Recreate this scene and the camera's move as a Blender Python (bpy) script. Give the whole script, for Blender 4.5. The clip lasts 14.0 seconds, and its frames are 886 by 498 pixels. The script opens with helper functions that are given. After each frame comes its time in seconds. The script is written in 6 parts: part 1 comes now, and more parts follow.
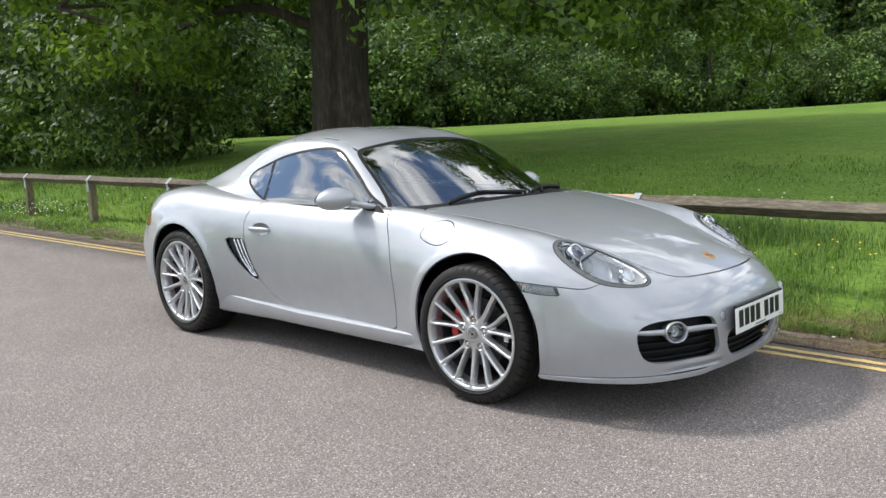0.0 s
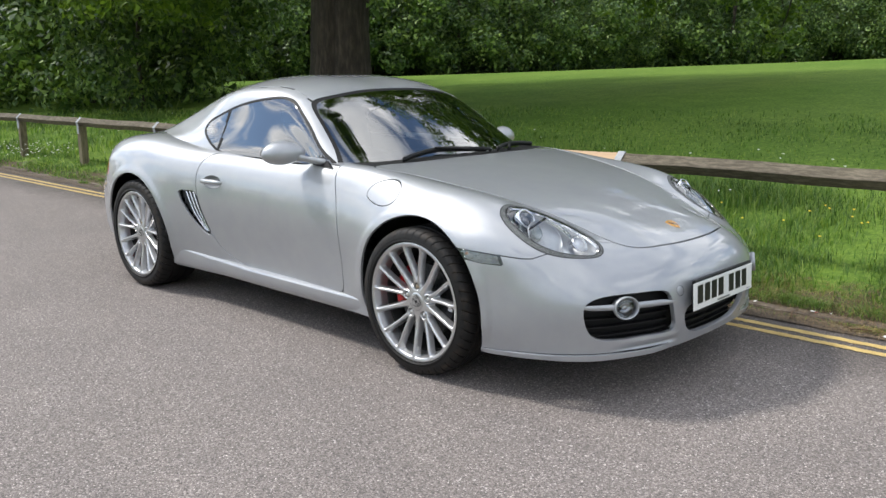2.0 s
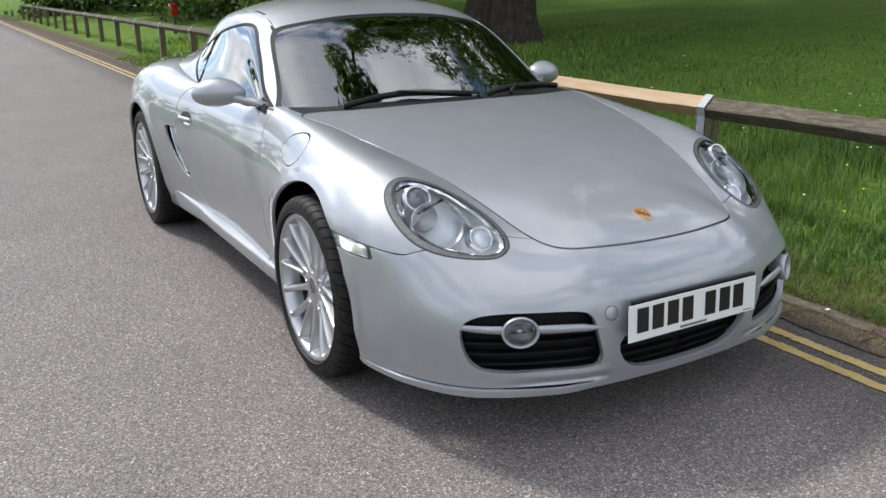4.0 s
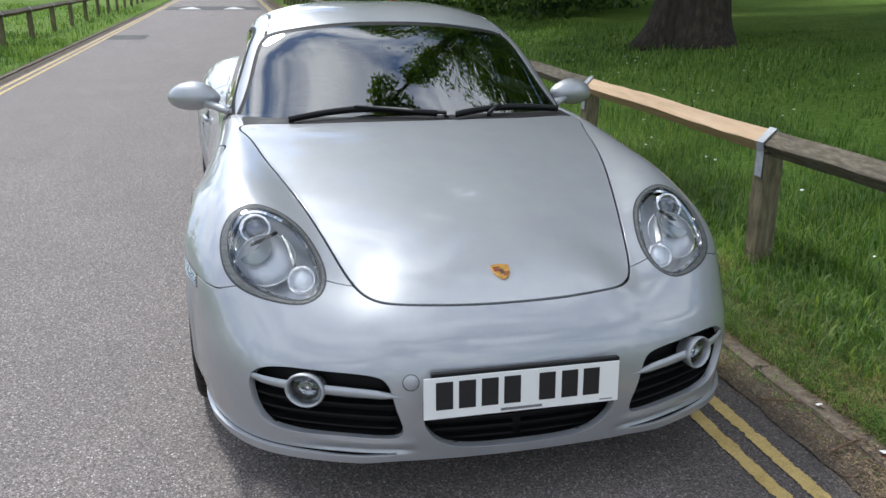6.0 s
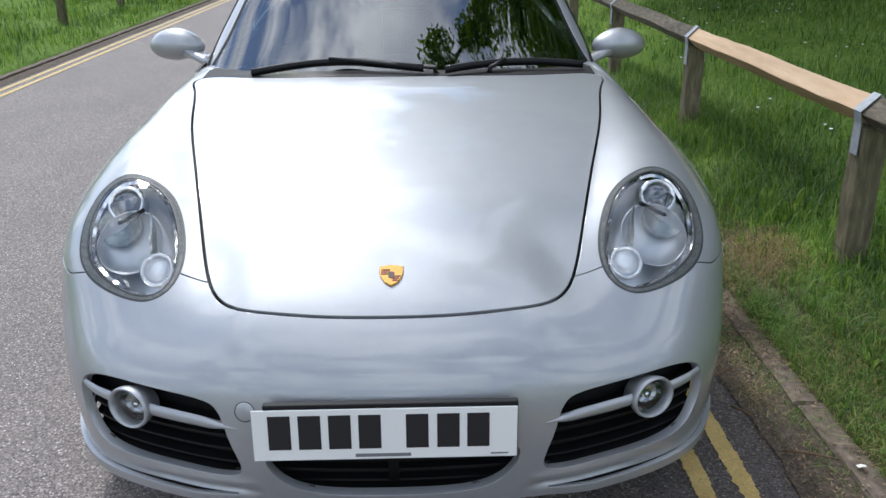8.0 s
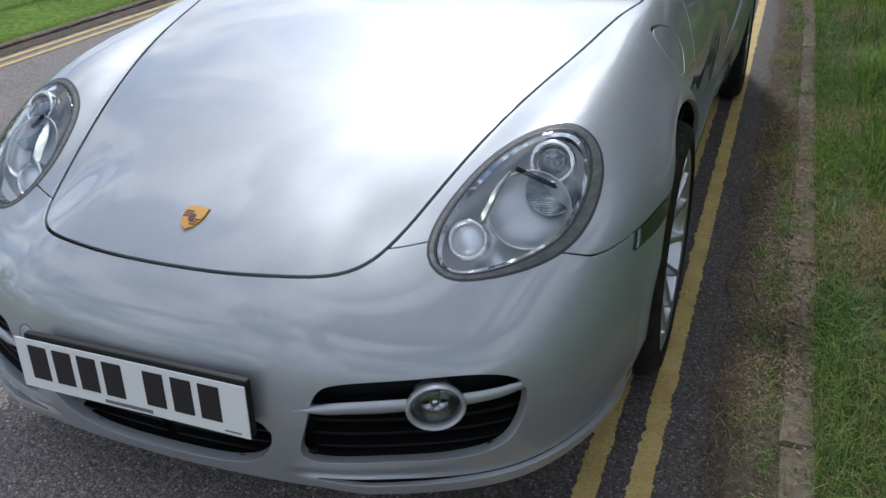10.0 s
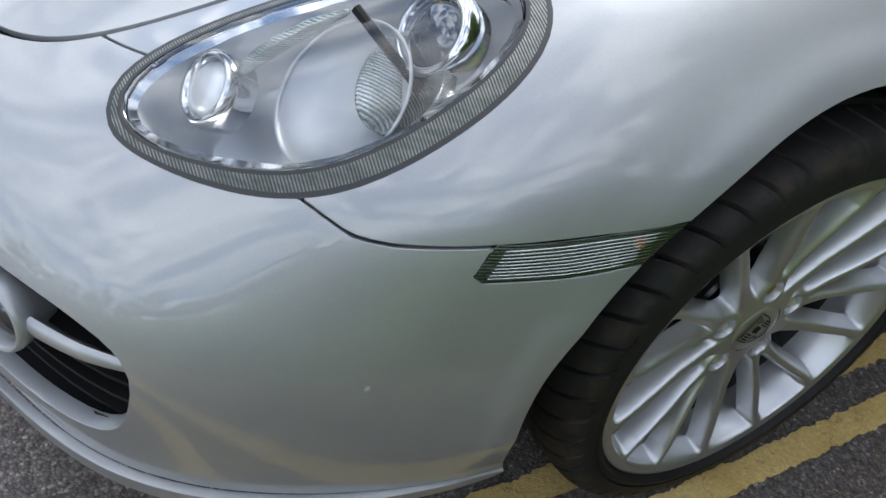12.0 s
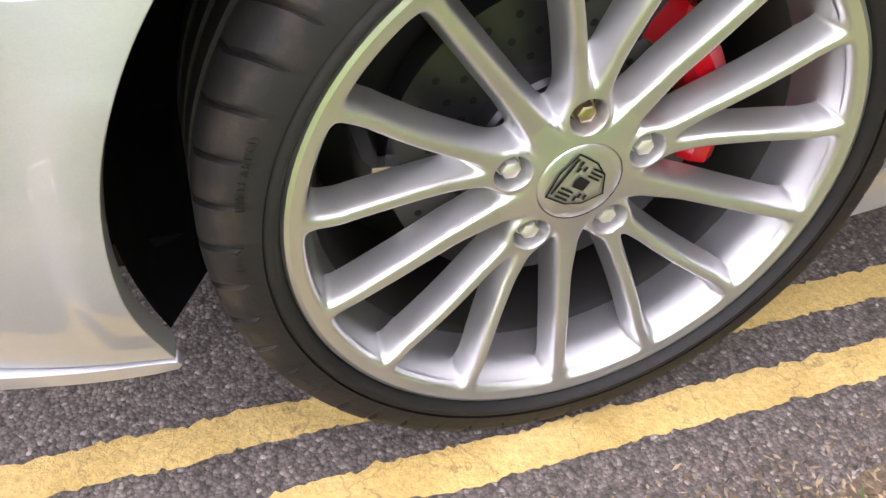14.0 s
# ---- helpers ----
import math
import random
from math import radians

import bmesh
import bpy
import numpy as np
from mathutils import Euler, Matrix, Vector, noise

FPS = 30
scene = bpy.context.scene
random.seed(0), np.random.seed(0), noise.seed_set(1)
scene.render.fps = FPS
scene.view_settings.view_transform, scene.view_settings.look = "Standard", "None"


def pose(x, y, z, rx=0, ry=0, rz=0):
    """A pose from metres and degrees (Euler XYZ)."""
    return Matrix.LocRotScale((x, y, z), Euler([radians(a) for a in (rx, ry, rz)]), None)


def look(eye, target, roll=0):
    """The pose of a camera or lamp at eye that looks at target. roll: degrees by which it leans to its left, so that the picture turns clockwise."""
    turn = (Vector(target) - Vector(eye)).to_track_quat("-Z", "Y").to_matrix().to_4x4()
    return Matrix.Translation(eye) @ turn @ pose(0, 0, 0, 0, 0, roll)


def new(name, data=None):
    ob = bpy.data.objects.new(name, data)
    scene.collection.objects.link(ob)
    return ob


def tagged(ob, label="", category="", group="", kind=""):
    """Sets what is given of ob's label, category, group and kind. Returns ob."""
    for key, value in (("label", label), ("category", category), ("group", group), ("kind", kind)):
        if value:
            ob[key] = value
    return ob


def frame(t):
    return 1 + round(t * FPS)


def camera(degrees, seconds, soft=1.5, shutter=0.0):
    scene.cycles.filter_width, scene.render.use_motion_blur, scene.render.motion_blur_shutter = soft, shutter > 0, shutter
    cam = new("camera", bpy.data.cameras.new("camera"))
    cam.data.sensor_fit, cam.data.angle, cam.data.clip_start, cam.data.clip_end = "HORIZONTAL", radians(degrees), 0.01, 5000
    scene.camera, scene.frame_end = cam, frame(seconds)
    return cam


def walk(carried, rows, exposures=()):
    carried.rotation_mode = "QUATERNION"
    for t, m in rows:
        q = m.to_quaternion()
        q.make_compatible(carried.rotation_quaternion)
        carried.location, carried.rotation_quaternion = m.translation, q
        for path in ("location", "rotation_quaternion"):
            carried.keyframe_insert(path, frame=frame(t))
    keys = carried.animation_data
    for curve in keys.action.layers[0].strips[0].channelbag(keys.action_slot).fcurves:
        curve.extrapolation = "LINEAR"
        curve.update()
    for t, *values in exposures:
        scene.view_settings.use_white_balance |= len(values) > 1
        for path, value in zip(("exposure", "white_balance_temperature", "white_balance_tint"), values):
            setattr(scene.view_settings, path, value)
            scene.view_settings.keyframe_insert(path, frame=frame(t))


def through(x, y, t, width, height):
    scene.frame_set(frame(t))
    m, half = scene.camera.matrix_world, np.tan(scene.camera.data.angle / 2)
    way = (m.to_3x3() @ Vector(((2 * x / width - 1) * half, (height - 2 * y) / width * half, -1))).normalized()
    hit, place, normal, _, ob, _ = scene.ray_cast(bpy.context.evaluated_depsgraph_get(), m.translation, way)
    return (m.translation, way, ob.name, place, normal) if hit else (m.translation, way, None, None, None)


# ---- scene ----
cam = camera(54.9, 14.0)
PATH = [
    (0, (2.491, -3.711, 1.266), (1.149, -2.256, 0.982), -1.8),
    (0.5, (2.476, -3.592, 1.269), (1.195, -2.094, 0.931), -1.7),
    (1, (2.514, -3.467, 1.285), (1.272, -1.938, 0.939), 0.4),
    (1.5, (2.476, -3.451, 1.283), (1.2, -1.956, 0.913), -0.2),
    (2, (2.552, -3.302, 1.285), (1.191, -1.893, 0.881), -0.6),
    (2.5, (2.593, -2.974, 1.29), (1.2, -1.613, 0.835), -0.7),
    (3, (2.648, -2.643, 1.307), (1.192, -1.368, 0.805), -1.0),
    (3.2, (2.685, -2.479, 1.316), (1.172, -1.278, 0.794), -1.2),
    (5.3, (2.648, -0.982, 1.358), (0.862, -0.338, 0.743), 0.5),
    (5.5, (2.69, -0.868, 1.372), (0.873, -0.294, 0.772), 0.3),
    (6, (2.85, -0.672, 1.405), (1.0, -0.226, 0.795), 0.6),
    (6.5, (2.95, -0.572, 1.42), (1.089, -0.204, 0.79), -1.0),
    (7, (2.79, -0.406, 1.391), (0.931, -0.087, 0.727), -1.5),
    (7.5, (2.587, -0.206, 1.363), (0.732, 0.039, 0.656), -0.6),
    (7.7, (2.517, -0.1, 1.348), (0.657, 0.074, 0.636), -0.4),
    (10, (1.975, 1.028, 1.338), (0.332, 0.359, 0.415), -2.3),
    (10.5, (1.693, 1.128, 1.319), (0.135, 0.382, 0.31), -1.9),
    (11, (1.402, 1.211, 1.234), (0.015, 0.259, 0.152), 2.3),
    (11.5, (1.116, 1.3, 1.155), (-0.006, 0.127, -0.014), 8.8),
    (12, (0.837, 1.271, 1.076), (-0.043, 0.029, -0.221), 10.9),
    (12.5, (0.614, 1.266, 1.02), (-0.161, 0.065, -0.378), 11.3),
    (13, (0.417, 1.309, 0.916), (-0.27, 0.031, -0.461), 10.2),
    (13.5, (0.314, 1.338, 0.803), (-0.259, -0.061, -0.506), 6.4),
    (14, (0.298, 1.347, 0.781), (-0.17, -0.044, -0.577), 1.8),
]
walk(cam, [(t, look(eye, target, roll)) for t, eye, target, roll in PATH],
     exposures=[(0, 0.97, 6400, 10), (3, 0.72, 6350, 10), (6, 0.62, 6050, 10), (7.7, 0.62, 5950, 10), (10, 0.2, 5900, 10), (11, 0.52, 6000, 10), (12, 1.0, 6150, 10),
                (12.5, 1.45, 6600, 13), (13, 2.5, 7300, 22), (13.5, 3.15, 7050, 24), (14, 3.15, 7000, 26)])

# ------------------------------------------------------------ light
sun = new("sun", bpy.data.lights.new("sun", "SUN"))
sun.data.energy, sun.data.angle, sun.data.color = 1.9, radians(8.0), (1.0, 0.96, 0.90)
SUN_EL, SUN_AZ = 48.0, 203.0   # degrees; azimuth counter-clockwise from +x to where the sun stands
sun.matrix_world = look((0, 0, 30), (0 - math.cos(radians(SUN_AZ)) * math.cos(radians(SUN_EL)), -math.sin(radians(SUN_AZ)) * math.cos(radians(SUN_EL)), 30 - math.sin(radians(SUN_EL))))
world = bpy.data.worlds.new("sky")
scene.world = world
world.use_nodes = True


def sky_nodes():
    """Blue sky with broken bright clouds, thicker and brighter round the veiled sun."""
    nt = world.node_tree
    nt.nodes.clear()
    sky = nt.nodes.new("ShaderNodeTexSky")
    sky.sky_type, sky.sun_disc, sky.dust_density = "NISHITA", False, 0.1
    sky.sun_elevation, sky.sun_rotation = radians(SUN_EL), radians(90 - SUN_AZ)
    where = nt.nodes.new("ShaderNodeTexCoord")
    sep = nt.nodes.new("ShaderNodeSeparateXYZ")
    nt.links.new(where.outputs["Generated"], sep.inputs[0])
    up = nt.nodes.new("ShaderNodeMath")
    up.operation = "ADD"
    up.inputs[1].default_value = 0.22
    nt.links.new(sep.outputs[2], up.inputs[0])
    flat = nt.nodes.new("ShaderNodeVectorMath")
    flat.operation = "DIVIDE"
    both_ = nt.nodes.new("ShaderNodeCombineXYZ")
    for k in range(3):
        nt.links.new(up.outputs[0], both_.inputs[k])
    nt.links.new(where.outputs["Generated"], flat.inputs[0])
    nt.links.new(both_.outputs[0], flat.inputs[1])
    cloud = nt.nodes.new("ShaderNodeTexNoise")
    cloud.inputs["Scale"].default_value, cloud.inputs["Detail"].default_value, cloud.inputs["Roughness"].default_value = 2.7, 12, .6
    cloud.inputs["Distortion"].default_value = .35
    nt.links.new(flat.outputs[0], cloud.inputs["Vector"])
    cover = nt.nodes.new("ShaderNodeValToRGB")
    cover.color_ramp.elements[0].position, cover.color_ramp.elements[1].position = CLOUD
    nt.links.new(cloud.outputs[0], cover.inputs[0])
    tone = nt.nodes.new("ShaderNodeTexNoise")
    tone.inputs["Scale"].default_value, tone.inputs["Detail"].default_value = 3.2, 6
    nt.links.new(flat.outputs[0], tone.inputs["Vector"])
    shade = nt.nodes.new("ShaderNodeValToRGB")
    shade.color_ramp.elements[0].position, shade.color_ramp.elements[0].color = .35, (*CLOUD_DARK, 1)
    shade.color_ramp.elements[1].position, shade.color_ramp.elements[1].color = .68, (*CLOUD_LIGHT, 1)
    nt.links.new(tone.outputs[0], shade.inputs[0])
    mix = nt.nodes.new("ShaderNodeMix")
    mix.data_type = "RGBA"
    nt.links.new(cover.outputs[0], mix.inputs[0])
    nt.links.new(sky.outputs[0], mix.inputs[6])
    nt.links.new(shade.outputs[0], mix.inputs[7])
    bg = nt.nodes.new("ShaderNodeBackground")
    bg.inputs["Strength"].default_value = 0.108
    out = nt.nodes.new("ShaderNodeOutputWorld")
    nt.links.new(mix.outputs[2], bg.inputs[0])
    nt.links.new(bg.outputs[0], out.inputs[0])


CLOUD, CLOUD_DARK, CLOUD_LIGHT = (.43, .55), (5.8, 6.1, 6.7), (14.5, 14.4, 14.1)
sky_nodes()
scene.view_settings.exposure = 0.3

# ------------------------------------------------------------ materials


def material(name, color=(0.5, 0.5, 0.5), rough=0.5, metal=0.0, coat=0.0, **more):
    m = bpy.data.materials.new(name)
    m.use_nodes = True
    b = m.node_tree.nodes["Principled BSDF"]
    b.inputs["Base Color"].default_value = (*color, 1)
    b.inputs["Roughness"].default_value = rough
    b.inputs["Metallic"].default_value = metal
    b.inputs["Coat Weight"].default_value = coat
    b.inputs["Coat Roughness"].default_value = 0.03
    for key, value in more.items():
        b.inputs[key.replace("_", " ").title().replace("Ior", "IOR")].default_value = value
    return m


PAINT = material("silver_paint", (0.375, 0.385, 0.40), 0.48, 0.54, 1.0, coat_ior=1.58)
DARK = material("black_plastic", (0.007, 0.007, 0.0075), 0.6, specular_ior_level=.25)
ALLOY = material("alloy", (0.58, 0.58, 0.585), 0.34, 0.90)

TAIL = material("tail_red", (0.35, 0.01, 0.01), 0.12, 0, 1.0)
SHADEGREY = material("recess_shade_paint", (0.20, 0.205, 0.21), 0.5, 0.6, 0.6)
TRIM = material("grey_trim", (0.03, 0.03, 0.031), 0.8)
CHROME = material("chrome", (0.75, 0.75, 0.76), 0.12, 1.0)
BRASS = material("worn_bolt", (0.55, 0.45, 0.33), 0.3, 1.0)
STEEL = material("disc_steel", (0.070, 0.070, 0.072), 0.36, 0.85)
RED = material("caliper_red", (0.46, 0.006, 0.012), 0.3, 0, 0.6)
BOLT = material("plated_bolt", (0.72, 0.70, 0.67), 0.34, 0.75)
RIB = material("clear_rib", (0.52, 0.56, 0.54), 0.10, 0.95, 1.0)
SATIN = material("satin_silver", (0.6, 0.6, 0.61), 0.25, 0.9)
SEAL = material("seal_rubber", (0.03, 0.03, 0.032), 0.5)
BLACKSAT = material("black_satin", (0.006, 0.006, 0.0065), 0.5, specular_ior_level=.3)
HOUSING = material("lamp_housing", (0.82, 0.83, 0.85), 0.36, 0.6)
BOWL = material("lamp_bowl", (0.62, 0.63, 0.65), 0.45, 0.6)
FOG_BOWL = material("fog_bowl", (0.35, 0.36, 0.37), 0.15, 0.9)
BARREL = material("barrel_shade", (0.012, 0.011, 0.010), 0.7, 0.2)
AMBER = material("amber", (0.25, 0.09, 0.025), 0.25, 0, 0.8)
BULB = material("lamp_glass", (0.13, 0.14, 0.16), 0.05, 0.6, 1.0)
PLATE_WHITE = material("plate_white", (0.80, 0.80, 0.78), 0.25, 0, 0.5)
INK = material("plate_ink", (0.012, 0.012, 0.014), 0.35)
GREYINK = material("plate_grey", (0.16, 0.16, 0.17), 0.4)
GOLD = material("badge_gold", (0.80, 0.42, 0.10), 0.25, 0.8, 0.6)
BADGE_RED = material("badge_red", (0.16, 0.02, 0.015), 0.2, 0, 1.0)
BADGE_DARK = material("badge_dark", (0.09, 0.04, 0.015), 0.25, 0, 1.0)
LEATHER = material("black_leather", (0.03, 0.03, 0.032), 0.5)


def glazing(name, tint, ior=1.5, extra=0.0):
    """Clear or tinted sheet glass: sees through, and mirrors more at a slant."""
    m = bpy.data.materials.new(name)
    m.use_nodes = True
    nt = m.node_tree
    nt.nodes.clear()
    out = nt.nodes.new("ShaderNodeOutputMaterial")
    see = nt.nodes.new("ShaderNodeBsdfTransparent")
    see.inputs[0].default_value = (*tint, 1)
    gloss = nt.nodes.new("ShaderNodeBsdfGlossy")
    gloss.inputs["Roughness"].default_value = 0.0
    gloss.inputs["Color"].default_value = (1, 1, 1, 1)
    fres = nt.nodes.new("ShaderNodeFresnel")
    fres.inputs[0].default_value = ior
    add = nt.nodes.new("ShaderNodeMath")
    add.operation, add.use_clamp = "MULTIPLY_ADD", True
    add.inputs[1].default_value, add.inputs[2].default_value = 1.4, extra
    mix = nt.nodes.new("ShaderNodeMixShader")
    nt.links.new(fres.outputs[0], add.inputs[0])
    nt.links.new(add.outputs[0], mix.inputs[0])
    nt.links.new(see.outputs[0], mix.inputs[1])
    nt.links.new(gloss.outputs[0], mix.inputs[2])
    nt.links.new(mix.outputs[0], out.inputs[0])
    return m


GLASS = glazing("tinted_glass", (0.30, 0.37, 0.38), 1.6, 0.13)
CLEAR = glazing("lamp_lens", (0.93, 0.95, 0.96), 1.45, 0.0)


def nodes_of(m):
    return m.node_tree, m.node_tree.nodes["Principled BSDF"]


def node(nt, kind, **inputs):
    n = nt.nodes.new(kind)
    for key, value in inputs.items():
        key = key.replace("_", " ")
        if key in n.inputs:
            n.inputs[key].default_value = value
    return n


def ramp(nt, source, stops):
    r = nt.nodes.new("ShaderNodeValToRGB")
    e = r.color_ramp.elements
    while len(e) < len(stops):
        e.new(.5)
    for el, (pos, col) in zip(e, stops):
        el.position, el.color = pos, (*col, 1)
    nt.links.new(source, r.inputs[0])
    return r.outputs[0]


def mixed(nt, a, b, fac, kind="MIX"):
    m = nt.nodes.new("ShaderNodeMix")
    m.data_type, m.blend_type = "RGBA", kind
    for sock, value in ((m.inputs[6], a), (m.inputs[7], b), (m.inputs[0], fac)):
        if hasattr(value, "links"):
            nt.links.new(value, sock)
        else:
            sock.default_value = value if not isinstance(value, tuple) else (*value, 1)
    return m.outputs[2]


def bumped(nt, b, source, strength, distance):
    n = nt.nodes.new("ShaderNodeBump")
    n.inputs["Strength"].default_value, n.inputs["Distance"].default_value = strength, distance
    nt.links.new(source, n.inputs["Height"])
    nt.links.new(n.outputs[0], b.inputs["Normal"])


def place(nt, scale=(1, 1, 1)):
    t = nt.nodes.new("ShaderNodeTexCoord")
    m = nt.nodes.new("ShaderNodeMapping")
    m.inputs["Scale"].default_value = scale
    nt.links.new(t.outputs["Object"], m.inputs["Vector"])
    return m.outputs[0]


def noisy(nt, where, scale, detail=4.0, rough=.55):
    n = node(nt, "ShaderNodeTexNoise", Scale=scale, Detail=detail, Roughness=rough)
    nt.links.new(where, n.inputs["Vector"])
    return n.outputs[0]


def cells(nt, where, scale, feature="F1", rnd=1.0):
    n = node(nt, "ShaderNodeTexVoronoi", Scale=scale, Randomness=rnd)
    n.feature = feature
    nt.links.new(where, n.inputs["Vector"])
    return n


def asphalt(name, dark, light, chip, edged=False):
    m = material(name, dark, .8)
    nt, b = nodes_of(m)
    w = place(nt)
    v = cells(nt, w, 200)
    chips = ramp(nt, v.outputs["Color"], ((0, dark), (.45, tuple((a + c) / 2 for a, c in zip(dark, light))), (.8, light), (1, chip)))
    grit = ramp(nt, noisy(nt, w, 700, 2), ((.3, (.55, .55, .55)), (.7, (1.25, 1.25, 1.25))))
    wear = ramp(nt, noisy(nt, w, 1.1, 5), ((.3, (.93, .925, .92)), (.7, (1.06, 1.055, 1.05))))
    gaps = ramp(nt, v.outputs["Distance"], ((.0, (1.1, 1.1, 1.1)), (.55, (.95, .95, .95)), (.9, (.45, .45, .45))))
    coarse = ramp(nt, noisy(nt, w, 85, 3), ((.35, (.74, .74, .74)), (.65, (1.24, 1.24, 1.23))))
    patches = ramp(nt, noisy(nt, place(nt, (.35, 1, 1)), 3.2, 5), ((.35, (.96, .96, .965)), (.68, (1.05, 1.045, 1.04))))
    c = mixed(nt, chips, grit, .8, "MULTIPLY")
    c = mixed(nt, mixed(nt, c, coarse, 1.0, "MULTIPLY"), patches, 1.0, "MULTIPLY")
    c = mixed(nt, c, wear, 1.0, "MULTIPLY")
    c = mixed(nt, c, gaps, .8, "MULTIPLY")
    if edged:
        spl = nt.nodes.new("ShaderNodeSeparateXYZ")
        nt.links.new(w, spl.inputs[0])
        shift = nt.nodes.new("ShaderNodeMath")
        shift.operation = "MULTIPLY_ADD"
        shift.inputs[1].default_value = .5
        nt.links.new(noisy(nt, w, 2.5, 4), shift.inputs[0])
        nt.links.new(spl.outputs[1], shift.inputs[2])
        span = nt.nodes.new("ShaderNodeMapRange")
        span.inputs[1].default_value, span.inputs[2].default_value = .55, 1.0
        nt.links.new(shift.outputs[0], span.inputs[0])
        c = mixed(nt, c, ramp(nt, span.outputs[0], ((0, (1, 1, 1)), (1, (.50, .488, .48)))), 1.0, "MULTIPLY")
    nt.links.new(c, b.inputs["Base Color"])
    bumped(nt, b, v.outputs["Distance"], .8, -.0022)
    return m


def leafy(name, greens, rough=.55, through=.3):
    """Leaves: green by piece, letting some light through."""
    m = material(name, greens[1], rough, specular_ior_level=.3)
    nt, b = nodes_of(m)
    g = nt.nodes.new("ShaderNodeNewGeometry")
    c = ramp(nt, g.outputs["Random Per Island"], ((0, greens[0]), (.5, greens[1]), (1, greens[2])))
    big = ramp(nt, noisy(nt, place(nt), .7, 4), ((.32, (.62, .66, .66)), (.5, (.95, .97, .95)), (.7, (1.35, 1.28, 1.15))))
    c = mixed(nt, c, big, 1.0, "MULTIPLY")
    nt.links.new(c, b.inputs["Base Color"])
    tr = nt.nodes.new("ShaderNodeBsdfTranslucent")
    warm = mixed(nt, c, (1.25, 1.35, .6), 1.0, "MULTIPLY")
    nt.links.new(warm, tr.inputs[0])
    mix = nt.nodes.new("ShaderNodeMixShader")
    mix.inputs[0].default_value = through
    out = nt.nodes["Material Output"]
    nt.links.new(b.outputs[0], mix.inputs[1])
    nt.links.new(tr.outputs[0], mix.inputs[2])
    nt.links.new(mix.outputs[0], out.inputs[0])
    return m


ASPHALT = asphalt("asphalt", (.095, .081, .074), (.33, .288, .264), (.80, .72, .68), True)
PATCH = asphalt("tar_patch", (.05, .05, .05), (.12, .115, .11), (.2, .19, .19))


def grassy():
    m = material("field_grass", (.06, .13, .02), .9, specular_ior_level=.08)
    nt, b = nodes_of(m)
    w = place(nt)
    fine = ramp(nt, noisy(nt, w, 22, 6, .7), ((.25, (.044, .088, .018)), (.5, (.115, .195, .034)), (.75, (.21, .30, .058))))
    broad = ramp(nt, noisy(nt, w, .22, 4), ((.3, (.80, .88, .75)), (.7, (1.22, 1.12, 1.15))))
    mow = ramp(nt, noisy(nt, w, 2.2, 3), ((.3, (.85, .88, .8)), (.7, (1.15, 1.1, 1.1))))
    c = mixed(nt, mixed(nt, fine, broad, 1.0, "MULTIPLY"), mow, 1.0, "MULTIPLY")
    spl = nt.nodes.new("ShaderNodeSeparateXYZ")
    nt.links.new(w, spl.inputs[0])
    rng_ = nt.nodes.new("ShaderNodeMapRange")
    rng_.inputs[1].default_value, rng_.inputs[2].default_value, rng_.inputs[3].default_value, rng_.inputs[4].default_value = 0, .75, .74, 0
    off = nt.nodes.new("ShaderNodeMath")
    off.operation = "SUBTRACT"
    off.inputs[1].default_value = 1.2
    nt.links.new(spl.outputs[1], off.inputs[0])
    dist = nt.nodes.new("ShaderNodeMath")
    dist.operation = "ABSOLUTE"
    nt.links.new(off.outputs[0], dist.inputs[0])
    nt.links.new(dist.outputs[0], rng_.inputs[0])
    patchy = nt.nodes.new("ShaderNodeMath")
    patchy.operation = "ADD"
    nt.links.new(rng_.outputs[0], patchy.inputs[0])
    nt.links.new(noisy(nt, w, 6, 5, .65), patchy.inputs[1])
    bare = ramp(nt, patchy.outputs[0], ((.88, (0, 0, 0)), (1.0, (1, 1, 1))))
    soil = ramp(nt, noisy(nt, w, 70, 5, .7), ((.3, (.05, .038, .026)), (.7, (.18, .14, .09))))
    c = mixed(nt, c, soil, bare)
    nt.links.new(c, b.inputs["Base Color"])
    bumped(nt, b, noisy(nt, w, 30, 5, .7), .4, .02)
    return m


GRASS = grassy()
BLADE = leafy("grass_blade", ((.050, .105, .024), (.122, .222, .046), (.29, .36, .105)), .5, .40)
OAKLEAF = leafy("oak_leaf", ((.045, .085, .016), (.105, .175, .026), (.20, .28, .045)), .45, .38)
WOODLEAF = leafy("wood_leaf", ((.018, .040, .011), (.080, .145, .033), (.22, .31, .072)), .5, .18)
LITTER = leafy("dry_litter", ((.05, .033, .022), (.16, .108, .064), (.36, .27, .17)), .8, .05)
STRAW = leafy("straw", ((.13, .10, .04), (.26, .20, .085), (.44, .36, .17)), .7, .2)
DANDELION = material("dandelion_yellow", (.75, .55, .03), .6)
WHITE_PAINT = material("white_road_paint", (.6, .6, .57), .7)
DAISY = material("daisy_white", (.8, .8, .72), .6)


